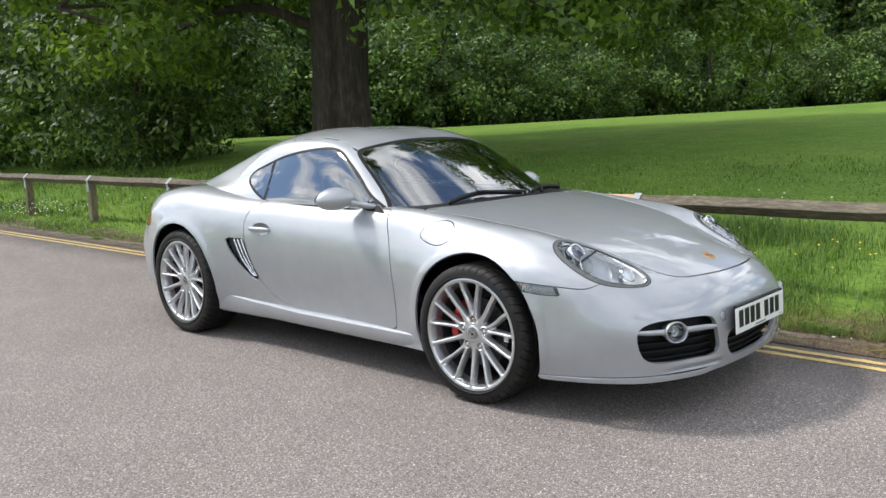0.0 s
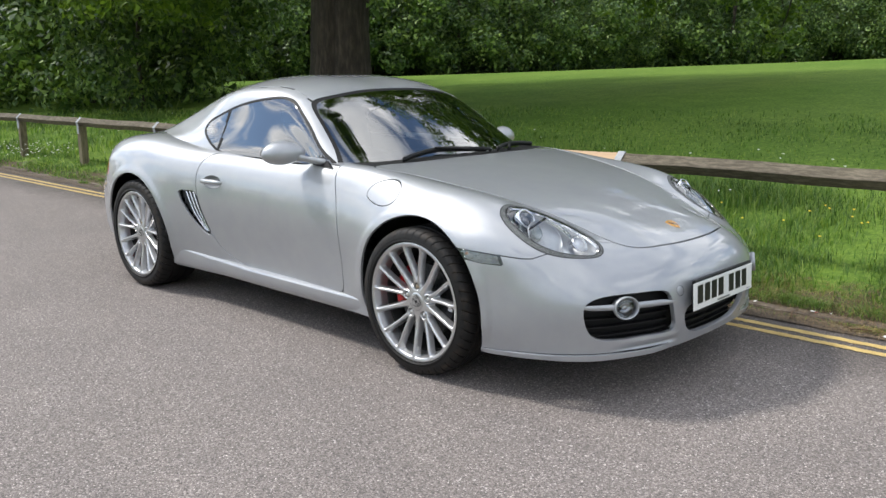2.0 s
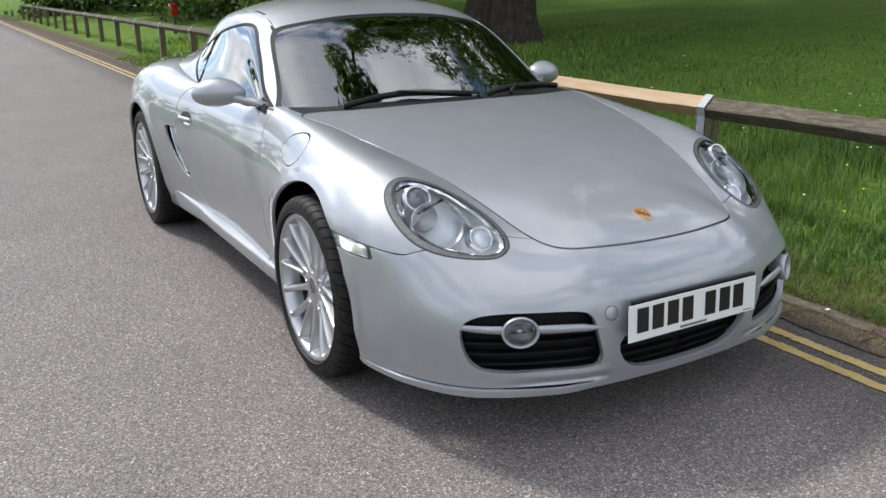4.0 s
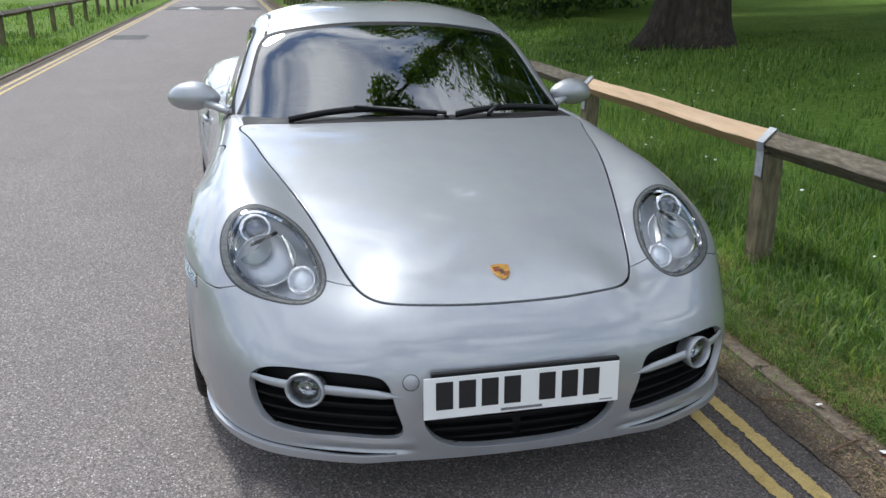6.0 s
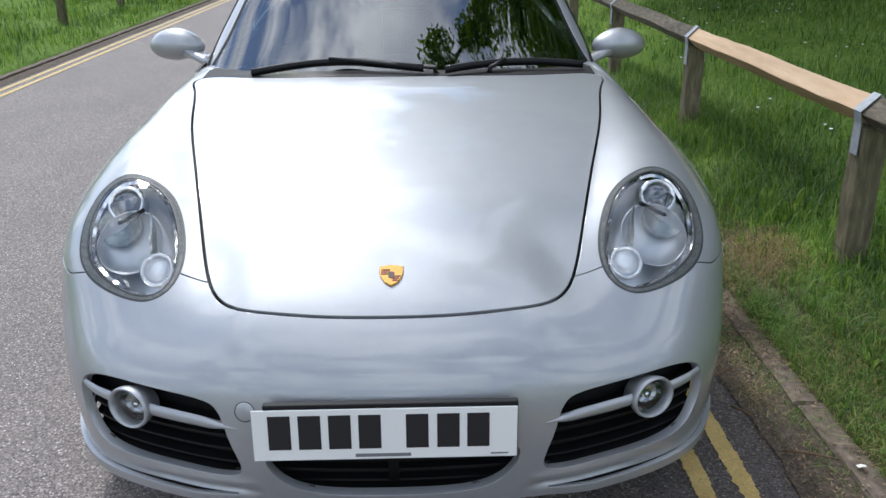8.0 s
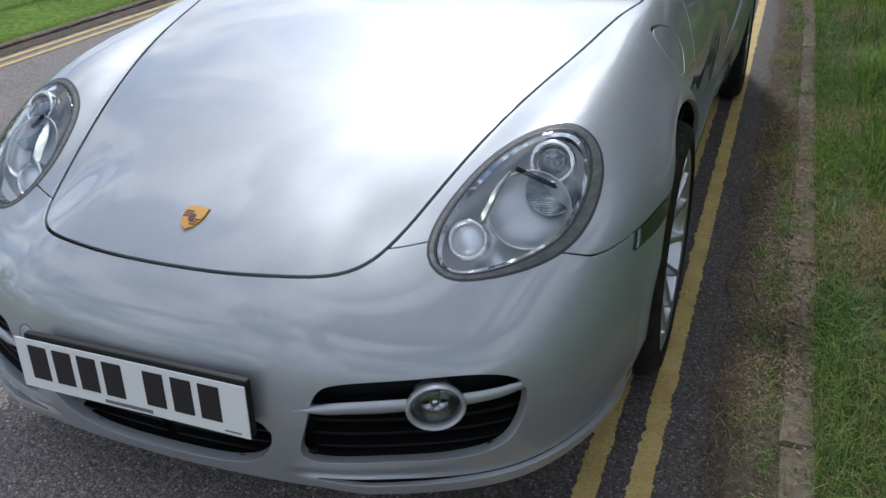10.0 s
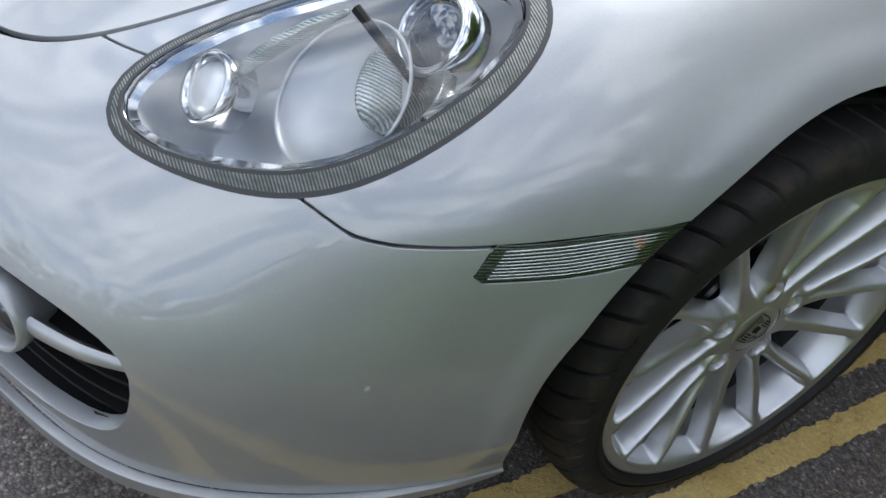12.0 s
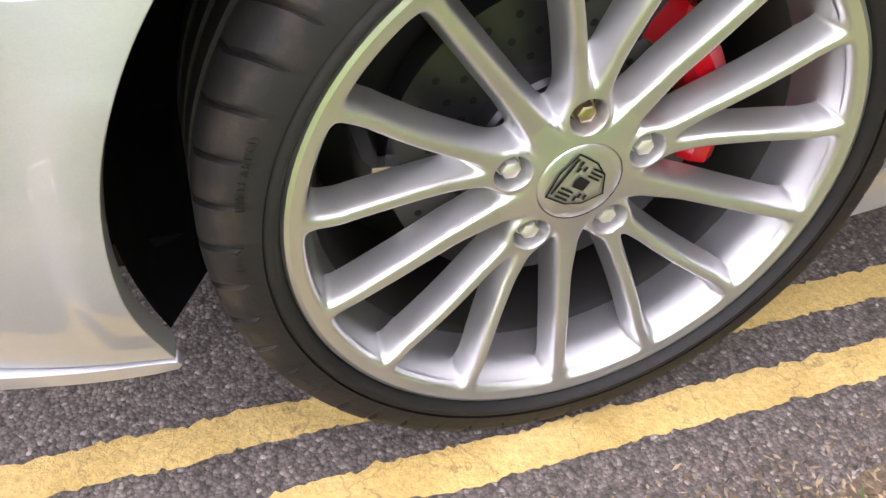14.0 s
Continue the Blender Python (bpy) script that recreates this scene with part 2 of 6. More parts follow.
def yellow_paint():
    m = material("yellow_paint", (.55, .36, .07), .7)
    nt, b = nodes_of(m)
    w = place(nt)
    base = ramp(nt, noisy(nt, w, 9, 5), ((.3, (.50, .345, .11)), (.7, (.68, .50, .19))))
    grain = ramp(nt, noisy(nt, w, 160, 3), ((.3, (.8, .8, .8)), (.7, (1.12, 1.12, 1.12))))
    bent = nt.nodes.new("ShaderNodeVectorMath")
    bent.operation = "MULTIPLY_ADD"
    warp = node(nt, "ShaderNodeTexNoise", Scale=22, Detail=4)
    nt.links.new(w, warp.inputs["Vector"])
    nt.links.new(warp.outputs["Color"], bent.inputs[0])
    bent.inputs[1].default_value = (.09, .09, .09)
    nt.links.new(w, bent.inputs[2])
    crack = ramp(nt, cells(nt, bent.outputs[0], 7, "DISTANCE_TO_EDGE").outputs["Distance"], ((.0, (.45, .42, .4)), (.012, (1, 1, 1))))
    c = mixed(nt, mixed(nt, base, grain, 1.0, "MULTIPLY"), crack, .7, "MULTIPLY")
    nt.links.new(c, b.inputs["Base Color"])
    bumped(nt, b, noisy(nt, w, 110, 6, .7), 1.0, .004)
    return m


YELLOW = yellow_paint()


def flaked():
    """Metal flake and faint dust in the silver paint."""
    nt, b = nodes_of(PAINT)
    w = place(nt)
    flake = ramp(nt, cells(nt, w, 900).outputs["Color"], ((0, (.965, .965, .965)), (1, (1.035, 1.035, 1.035))))
    dust = ramp(nt, noisy(nt, w, 7, 6, .65), ((.35, (.96, .96, .97)), (.72, (1.05, 1.045, 1.03))))
    base = tuple(b.inputs["Base Color"].default_value)[:3]
    nt.links.new(mixed(nt, mixed(nt, base, flake, 1.0, "MULTIPLY"), dust, 1.0, "MULTIPLY"), b.inputs["Base Color"])
    nt.links.new(ramp(nt, noisy(nt, w, 30, 5, .7), ((.45, (.015, .015, .015)), (.75, (.07, .07, .07)))), b.inputs["Coat Roughness"])


flaked()


def ribbed(name, dark, light, per_metre, axis, rough, metal, coat, depth):
    """Fine parallel ribs across one axis."""
    m = material(name, light, rough, metal, coat)
    nt, b = nodes_of(m)
    w = nt.nodes.new("ShaderNodeTexWave")
    w.bands_direction = axis
    w.inputs["Scale"].default_value = per_metre / 20 * 2 * math.pi
    w.inputs["Distortion"].default_value = 0
    nt.links.new(place(nt), w.inputs["Vector"])
    tone = ramp(nt, noisy(nt, place(nt, (14, 14, 60)), 3, 3), ((.35, (.6, .7, .62)), (.65, (1.15, 1.15, 1.15))))
    nt.links.new(mixed(nt, ramp(nt, w.outputs["Color"], ((.2, dark), (.8, light))), tone, 1.0, "MULTIPLY"), b.inputs["Base Color"])
    bumped(nt, b, w.outputs["Color"], 1.0, depth)
    return m


MARKER_LENS = ribbed("ribbed_clear_lens", (.012, .014, .013), (.06, .07, .065), 300, "Z", .15, .4, 1.0, .0005)
LAMP_RIBS = ribbed("ribbed_reflector", (.30, .31, .32), (.62, .63, .65), 420, "Z", .2, .9, 0, .0008)
RIBBED = ribbed("ribbed_rubber", (.05, .05, .05), (.19, .192, .192), 380, "X", .5, 0, 0, .0006)


def worn_rubber():
    m = material("tyre_rubber", (.02, .02, .02), .62, specular_ior_level=.3)
    nt, b = nodes_of(m)
    w = place(nt)
    n = noisy(nt, w, 26, 6, .65)
    flat = place(nt, (1, 0, 1))
    far = nt.nodes.new("ShaderNodeVectorMath")
    far.operation = "LENGTH"
    nt.links.new(flat, far.inputs[0])
    span = nt.nodes.new("ShaderNodeMapRange")
    span.inputs[1].default_value, span.inputs[2].default_value = .285, .335
    nt.links.new(far.outputs["Value"], span.inputs[0])
    worn = ramp(nt, span.outputs[0], ((.0, (.1, .1, .1)), (.42, (1, 1, 1)), (.62, (.9, .9, .9)), (.75, (.25, .25, .25))))
    brown = ramp(nt, n, ((.46, (0, 0, 0)), (.66, (1, 1, 1))))
    c = mixed(nt, (.0095, .0090, .0087), (.034, .025, .018), mixed(nt, worn, brown, 1.0, "MULTIPLY"))
    nt.links.new(c, b.inputs["Base Color"])
    bumped(nt, b, noisy(nt, w, 240, 4), .4, .0012)
    return m


RUBBER = worn_rubber()


def earthy(name, stops, scale, rough=.95, bump=.01, stretch=(1, 1, 1), cellular=0.0):
    m = material(name, stops[1][1], rough)
    nt, b = nodes_of(m)
    w = place(nt, stretch)
    n = noisy(nt, w, scale, 7, .7)
    c = ramp(nt, n, stops)
    big = ramp(nt, noisy(nt, w, scale * .12, 4), ((.3, (.75, .75, .75)), (.7, (1.2, 1.2, 1.2))))
    c = mixed(nt, c, big, 1.0, "MULTIPLY")
    nt.links.new(c, b.inputs["Base Color"])
    bumped(nt, b, n, .8, bump)
    return m


DIRT = earthy("soil", ((.25, (.040, .030, .021)), (.5, (.110, .083, .058)), (.75, (.26, .20, .14))), 85, bump=.014)
PAPER = material("scrap_paper", (.75, .74, .70), .8)
TWIG = material("twig_brown", (.13, .075, .04), .8)
CONCRETE = earthy("old_concrete", ((.25, (.070, .053, .039)), (.5, (.150, .117, .088)), (.75, (.25, .205, .16))), 30, bump=.004)
BARK = earthy("oak_bark", ((.25, (.014, .0105, .0075)), (.5, (.044, .033, .024)), (.75, (.105, .080, .057))), 9, bump=.05, stretch=(2.2, 2.2, .45))
OLDWOOD = earthy("weathered_wood", ((.25, (.048, .040, .027)), (.5, (.120, .100, .069)), (.75, (.24, .205, .148))), 24, bump=.004, stretch=(.5, 2.5, 2.5))
POSTWOOD = earthy("post_wood", ((.25, (.060, .055, .028)), (.5, (.150, .128, .072)), (.75, (.27, .225, .14))), 20, bump=.004, stretch=(2.5, 2.5, .4))
NEWWOOD = earthy("new_pine", ((.25, (.42, .27, .14)), (.5, (.55, .37, .21)), (.75, (.64, .46, .28))), 9, .7, .001, (.25, 3, 3))
GALV = earthy("galvanised_steel", ((.25, (.20, .22, .235)), (.5, (.30, .32, .34)), (.75, (.40, .42, .43))), 30, .45, .0005)
# ------------------------------------------------------------ mesh helpers


def part(name, bm, mat, parent=None, label="", smooth=True):
    me = bpy.data.meshes.new(name)
    bm.to_mesh(me)
    layer = bm.verts.layers.float_vector.get("nrm")
    if layer is not None and len(me.loops):
        bm.verts.ensure_lookup_table()
        keep = [tuple(v[layer]) for v in bm.verts]
        for p in me.polygons:
            p.use_smooth = True
        flat = bm.faces.layers.int.get("flat")
        bm.faces.ensure_lookup_table()
        normals = []
        for p in me.polygons:
            lip = flat is not None and bm.faces[p.index][flat]
            for li in p.loop_indices:
                normals.append((0, 0, 0) if lip else keep[me.loops[li].vertex_index])
        me.normals_split_custom_set(normals)
    elif smooth:
        for p in me.polygons:
            p.use_smooth = True
    bm.free()
    me.materials.append(mat)
    ob = new(name, me)
    if parent is not None:
        ob.parent = parent
    if label:
        tagged(ob, label)
    return ob


def spline_matrix(knots, at):
    """Rows of weights of a natural cubic spline through values at the knots, for each parameter in at."""
    k = np.asarray(knots, float)
    n, h = len(k), np.diff(k)
    a, d = np.eye(n), np.zeros((n, n))
    for i in range(1, n - 1):
        a[i, i - 1], a[i, i], a[i, i + 1] = h[i - 1], 2 * (h[i - 1] + h[i]), h[i]
        d[i, i - 1], d[i, i], d[i, i + 1] = 6 / h[i - 1], -6 / h[i - 1] - 6 / h[i], 6 / h[i]
    m2 = np.linalg.solve(a, d)
    rows = []
    for t in at:
        i = int(np.clip(np.searchsorted(k, t) - 1, 0, n - 2))
        u, v, hh = k[i + 1] - t, t - k[i], h[i]
        e0, e1 = np.eye(n)[i], np.eye(n)[i + 1]
        rows.append(m2[i] * (u**3 / (6 * hh) - hh * u / 6) + m2[i + 1] * (v**3 / (6 * hh) - hh * v / 6) + e0 * u / hh + e1 * v / hh)
    return np.array(rows)


def spline(points, count, closed=False):
    """A smooth curve of count points through the given ones."""
    p = np.array(points, float)
    if closed:
        n = len(p)
        p = np.concatenate([p[-3:], p, p[:4]])
    k = np.r_[0, np.cumsum(np.maximum(np.linalg.norm(np.diff(p, axis=0), axis=1), 1e-6) ** 0.7)]
    if closed:
        at = np.linspace(k[3], k[3 + n], count, endpoint=False)
    else:
        at = np.linspace(k[0], k[-1], count)
    return spline_matrix(k, at) @ p


def surface(lines, nu, nv, across=False, dense=(0, 0)):
    """A smooth sheet through styling lines: lines[j][i] is row i of line j. Returns points (nu, nv, 3) and unit normals."""
    if across:
        lines = [[(x, -y, z) for x, y, z in l] for l in (lines[2], lines[1])] + list(lines)
    net = np.array(lines, float).transpose(1, 0, 2)
    du = np.linalg.norm(np.diff(net, axis=0), axis=2).mean(1)
    dv = np.linalg.norm(np.diff(net, axis=1), axis=2).mean(0)
    ku, kv = np.r_[0, np.cumsum(du)], np.r_[0, np.cumsum(dv)]
    au, av = np.linspace(0, ku[-1], nu), np.linspace(kv[2] if across else 0, kv[-1], nv)
    if dense[0]:
        au = np.r_[np.linspace(0, dense[1], dense[0], endpoint=False), np.linspace(dense[1], ku[-1], nu)]
    mu, mv = spline_matrix(ku, au), spline_matrix(kv, av)
    return np.einsum("ai,ijk,bj->abk", mu, net, mv)


def sheet_normals(p, facing):
    gu = np.gradient(p, axis=0)
    gv = np.gradient(p, axis=1)
    n = np.cross(gu, gv)
    n[:, 0, 1] *= np.abs(p[:, 0, 1]).max() > 1e-3
    n /= np.maximum(np.linalg.norm(n, axis=2, keepdims=True), 1e-12)
    return n * facing


def sheet(p, n):
    """A bmesh of a grid of points with its normals kept in a layer."""
    bm = bmesh.new()
    layer = bm.verts.layers.float_vector.new("nrm")
    bm.faces.layers.int.new("flat")
    nu, nv = p.shape[:2]
    vs = []
    for i in range(nu):
        row = []
        for j in range(nv):
            v = bm.verts.new(p[i, j])
            v[layer] = n[i, j]
            row.append(v)
        vs.append(row)
    for i in range(nu - 1):
        for j in range(nv - 1):
            f = bm.faces.new((vs[i][j], vs[i + 1][j], vs[i + 1][j + 1], vs[i][j + 1]))
    bm.normal_update()
    flip = [f for f in bm.faces if f.normal.dot(Vector(f.verts[0][layer])) < 0]
    bmesh.ops.reverse_faces(bm, faces=flip)
    return bm

# ------------------------------------------------------------ the car's skin, half of it, y > 0; x ahead, origin under the front axle
# rows run from the front lip over the nose, bonnet and waist to the tail; lines from the middle outwards and down
L0 = [(.950, 0, .198), (.972, 0, .30), (.968, 0, .45), (.895, 0, .560), (.72, 0, .645), (.35, 0, .755), (0, 0, .825), (-.5, 0, .88),
      (-.9, 0, .88), (-1.5, 0, .90), (-2.0, 0, .93), (-2.415, 0, .95), (-2.85, 0, .92), (-3.18, 0, .84), (-3.36, 0, .60), (-3.27, 0, .27)]
L1 = [(.930, .30, .196), (.95, .30, .30), (.945, .30, .45), (.872, .30, .557), (.70, .29, .64), (.34, .30, .7515), (0, .31, .8205), (-.5, .33, .875),
      (-.9, .35, .88), (-1.5, .35, .90), (-2.0, .35, .93), (-2.415, .3, .95), (-2.85, .3, .92), (-3.17, .3, .84), (-3.35, .3, .6), (-3.26, .3, .27)]
L2 = [(.870, .50, .194), (.885, .50, .30), (.875, .50, .45), (.785, .46, .56), (.65, .44, .630), (.32, .51, .744), (-.03, .57, .808), (-.5, .62, .862),
      (-.9, .64, .865), (-1.5, .65, .87), (-2.0, .65, .90), (-2.415, .62, .935), (-2.85, .6, .905), (-3.12, .55, .82), (-3.30, .53, .59), (-3.2, .53, .27)]
L3 = [(.775, .66, .193), (.79, .66, .30), (.78, .655, .45), (.70, .60, .572), (.58, .60, .665), (.30, .67, .772), (0, .70, .812), (-.5, .715, .850),
      (-.9, .72, .85), (-1.5, .735, .855), (-2.0, .76, .88), (-2.415, .77, .905), (-2.83, .74, .87), (-3.05, .68, .79), (-3.22, .66, .57), (-3.12, .66, .27)]
L4 = [(.625, .757, .190), (.64, .765, .30), (.635, .765, .45), (.60, .735, .572), (.49, .755, .65), (.27, .795, .705), (0, .805, .73), (-.5, .780, .755),
      (-.9, .785, .765), (-1.5, .80, .775), (-2.0, .845, .795), (-2.415, .865, .80), (-2.80, .835, .77), (-2.98, .77, .71), (-3.12, .745, .54), (-3.05, .74, .27)]
L5 = [(.48, .80, .183), (.50, .815, .30), (.49, .82, .45), (.45, .825, .555), (.36, .84, .59), (.2, .86, .59), (0, .868, .59), (-.5, .82, .60),
      (-.9, .815, .6), (-1.5, .825, .61), (-2.0, .875, .61), (-2.415, .895, .60), (-2.78, .865, .60), (-2.93, .82, .56), (-3.03, .79, .47), (-3.0, .78, .27)]
L6 = [(.40, .812, .178), (.40, .83, .28), (.36, .84, .38), (.3, .85, .42), (.22, .855, .42), (.12, .86, .42), (0, .862, .42), (-.5, .808, .40),
      (-.9, .792, .39), (-1.5, .80, .39), (-2.0, .86, .40), (-2.415, .89, .40), (-2.76, .86, .40), (-2.9, .83, .39), (-2.97, .81, .35), (-2.96, .795, .27)]
L7 = [(.365, .813, .178), (.34, .83, .22), (.28, .835, .26), (.22, .84, .26), (.15, .84, .25), (.08, .84, .23), (0, .84, .2), (-.45, .80, .185),
      (-.9, .775, .185), (-1.5, .775, .185), (-2.0, .82, .19), (-2.415, .87, .2), (-2.75, .84, .24), (-2.88, .81, .26), (-2.93, .80, .27), (-2.94, .795, .265)]
ARCH_F, ARCH_R = (0.012, 0.326, 0.376), (-2.415, 0.34, 0.372)   # x, z, radius


def arch_distance(p, arch):
    return np.hypot(p[..., 0] - arch[0], p[..., 2] - arch[1]) - arch[2]


skin = surface([L0, L1, L2, L3, L4, L5, L6, L7], 225, 112, True, (30, .11))
skin_n = sheet_normals(skin, -1)
LIP_X, LIP_Z = [.36, .50, .75, .95], [.195, .205, .217, .219]
# the bonnet is crowned evenly from joint to joint
joint_x, joint_y = [-.45, -.41, -.30, -.04, .27, .56, .70], [.68, .672, .650, .597, .520, .443, .402]
edge_pts = []
for row in skin:
    past = row[:, 1] - np.interp(row[:, 0], joint_x, joint_y)
    k = int(np.argmax(past > 0))
    if k > 0 and row[k, 2] > .55 and -.6 < row[k, 0] < .9:
        t = past[k - 1] / (past[k - 1] - past[k])
        edge_pts.append(row[k - 1] + (row[k] - row[k - 1]) * t)
edge_pts = np.array(sorted(map(tuple, edge_pts)))
ridge = skin[(skin[:, 0, 2] > .55) & (skin[:, 0, 0] > -.6), 0]
ridge = ridge[np.argsort(ridge[:, 0])]
reach_y = np.abs(skin[..., 1]) / np.interp(skin[..., 0], joint_x, joint_y)
z_mid, z_edge = np.interp(skin[..., 0], ridge[:, 0], ridge[:, 2]), np.interp(skin[..., 0], edge_pts[:, 0], edge_pts[:, 2])
fade = np.clip((.74 - skin[..., 0]) / .20, 0, 1) * np.clip((skin[..., 0] + .55) / .12, 0, 1) * (skin[..., 2] > .55) * (reach_y < 1)
fade = fade * fade * (3 - 2 * fade)
skin[..., 2] += fade * (z_mid + (z_edge - z_mid) * np.clip(reach_y, 0, 1) ** 2.3 - skin[..., 2])
# a shallow groove runs round the chin between the intakes' ledge and the lip
over = skin[..., 2] - np.interp(skin[..., 0], LIP_X, LIP_Z)
chin = np.clip((skin[..., 0] - .50) / .22, 0, 1) * np.clip((.60 - skin[..., 1]) / .12, 0, 1) * np.clip((skin[..., 1] - .27) / .05, 0, 1) * (skin[..., 0] > .3)
hollow = -.010 * np.exp(-((over - .011) / .0085) ** 2) + .005 * np.exp(-((over - .036) / .012) ** 2)
skin[..., :2] += (chin * hollow)[..., None] * skin_n[..., :2]
side = np.clip((skin[..., 1] - 0.7) / 0.1, 0, 1)
for arch in (ARCH_F, ARCH_R):
    d = arch_distance(skin, arch).clip(0)
    band = np.clip((0.046 - d) / 0.024, 0, 1)
    skin[..., 1] += side * np.clip((skin[..., 2] - .22) / .08, 0, 1) * (0.007 * np.exp(-(d / 0.06) ** 2) + 0.006 * band * band * (3 - 2 * band) * (1 - np.clip((skin[..., 0] - .20) / .06, 0, 1) * np.clip(1 - np.abs(skin[..., 2] - .575) / .09, 0, 1) ** .5))
skin_n = sheet_normals(skin, -1)


G0 = [(-.42, 0, .86), (-.72, 0, 1.05), (-1.02, 0, 1.205), (-1.2, 0, 1.255), (-1.45, 0, 1.28), (-1.85, 0, 1.25), (-2.35, 0, 1.10), (-2.85, 0, .93), (-3.0, 0, .85)]
G1 = [(-.47, .37, .86), (-.76, .355, 1.04), (-1.03, .33, 1.195), (-1.2, .33, 1.245), (-1.45, .33, 1.268), (-1.85, .33, 1.235), (-2.35, .32, 1.085), (-2.85, .30, .925), (-3.0, .3, .84)]
G2 = [(-.60, .66, .84), (-.83, .60, 1.0), (-1.06, .55, 1.145), (-1.22, .535, 1.195), (-1.45, .53, 1.215), (-1.85, .51, 1.185), (-2.35, .48, 1.04), (-2.82, .45, .905), (-2.95, .45, .83)]
G3 = [(-.66, .715, .825), (-.88, .66, .985), (-1.10, .605, 1.12), (-1.24, .585, 1.16), (-1.45, .58, 1.178), (-1.85, .56, 1.145), (-2.3, .54, 1.0), (-2.75, .55, .9), (-2.9, .56, .82)]
G4 = [(-.69, .73, .80), (-.92, .69, .91), (-1.13, .665, .99), (-1.26, .655, 1.02), (-1.46, .65, 1.03), (-1.85, .64, 1.00), (-2.2, .63, .95), (-2.6, .65, .88), (-2.85, .65, .80)]
G5 = [(-.70, .735, .78), (-.95, .725, .85), (-1.15, .72, .86), (-1.28, .72, .865), (-1.47, .72, .87), (-1.85, .715, .875), (-2.15, .71, .885), (-2.5, .70, .86), (-2.8, .70, .78)]
G6 = [(-.72, .735, .72), (-.97, .735, .76), (-1.17, .735, .76), (-1.3, .735, .76), (-1.5, .735, .76), (-1.85, .735, .76), (-2.1, .73, .76), (-2.4, .73, .76), (-2.7, .73, .72)]
cabin = surface([G0, G1, G2, G3, G4, G5, G6], 110, 60, True)
cabin_n = sheet_normals(cabin, -1)


def mirrored(bm):
    """Adds the other half of a mesh that is cut at y = 0."""
    layer = bm.verts.layers.float_vector.get("nrm")
    got = bmesh.ops.duplicate(bm, geom=bm.verts[:] + bm.edges[:] + bm.faces[:])
    vs = [g for g in got["geom"] if isinstance(g, bmesh.types.BMVert)]
    for v in vs:
        v.co.y = -v.co.y
        if layer is not None:
            v[layer] = Vector((v[layer].x, -v[layer].y, v[layer].z))
    bmesh.ops.reverse_faces(bm, faces=[g for g in got["geom"] if isinstance(g, bmesh.types.BMFace)])
    near = [v for v in bm.verts if abs(v.co.y) < 1e-4]
    bmesh.ops.remove_doubles(bm, verts=near, dist=2e-4)
    return bm

# ------------------------------------------------------------ cutting the skin into panels


def outline(points, plane, count=96, smooth=True):
    """A field that is the signed distance to a closed outline, negative inside; plane picks two of x, y, z."""
    q = spline(points, count, closed=True) if smooth else np.array(points, float)
    a, b = q, np.roll(q, -1, axis=0)

    def field(p):
        w = p[:, plane]
        ab = b - a
        ap = w[:, None] - a[None]
        h = np.clip((ap * ab).sum(2) / np.maximum((ab * ab).sum(1), 1e-12), 0, 1)
        d = np.sqrt(((ap - h[..., None] * ab) ** 2).sum(2)).min(1)
        up = (a[:, 1] <= w[:, None, 1]) != (b[:, 1] <= w[:, None, 1])
        xs = a[:, 0] + (w[:, None, 1] - a[:, 1]) / np.where(np.abs(ab[:, 1]) < 1e-12, 1e-12, ab[:, 1]) * ab[:, 0]
        inside = (up & (w[:, None, 0] < xs)).sum(1) % 2 == 1
        return np.where(inside, -d, d)

    return field


def only(field, where):
    return lambda p: np.where(where(p), field(p), 1.0)


def coords(bm):
    return np.array([v.co for v in bm.verts]).reshape(-1, 3)


def cut(bm, field, level=0.0):
    layer = bm.verts.layers.float_vector.get("nrm")
    bm.verts.ensure_lookup_table()
    bm.verts.index_update()
    f = field(coords(bm)) - level
    f[np.abs(f) < 3e-4] = 0
    on = [bm.verts[i] for i in np.nonzero(f == 0)[0]]
    bm.edges.ensure_lookup_table()
    ends = np.array([(e.verts[0].index, e.verts[1].index) for e in bm.edges])
    fa, fb = f[ends[:, 0]], f[ends[:, 1]]
    crossing = [bm.edges[i] for i in np.nonzero((fa * fb < 0) & (np.abs(fa - fb) < 0.09))[0]]
    for e in crossing:
        a, b = e.verts
        t = f[a.index] / (f[a.index] - f[b.index])
        n = None if layer is None else a[layer].lerp(b[layer], t)
        _, v = bmesh.utils.edge_split(e, a, t)
        if layer is not None:
            v[layer] = n
        on.append(v)
    if on:
        bmesh.ops.connect_verts(bm, verts=on)


def centres(bm):
    return np.array([f.calc_center_median() for f in bm.faces]).reshape(-1, 3)


def taken(bm, mask):
    """A copy of the mesh with the masked faces alone; the mesh loses them."""
    bm.faces.ensure_lookup_table()
    other = bm.copy()
    other.faces.ensure_lookup_table()
    drop = [other.faces[i] for i in np.nonzero(~mask)[0]]
    bmesh.ops.delete(other, geom=drop, context="FACES")
    bmesh.ops.delete(bm, geom=[bm.faces[i] for i in np.nonzero(mask)[0]], context="FACES")
    return other


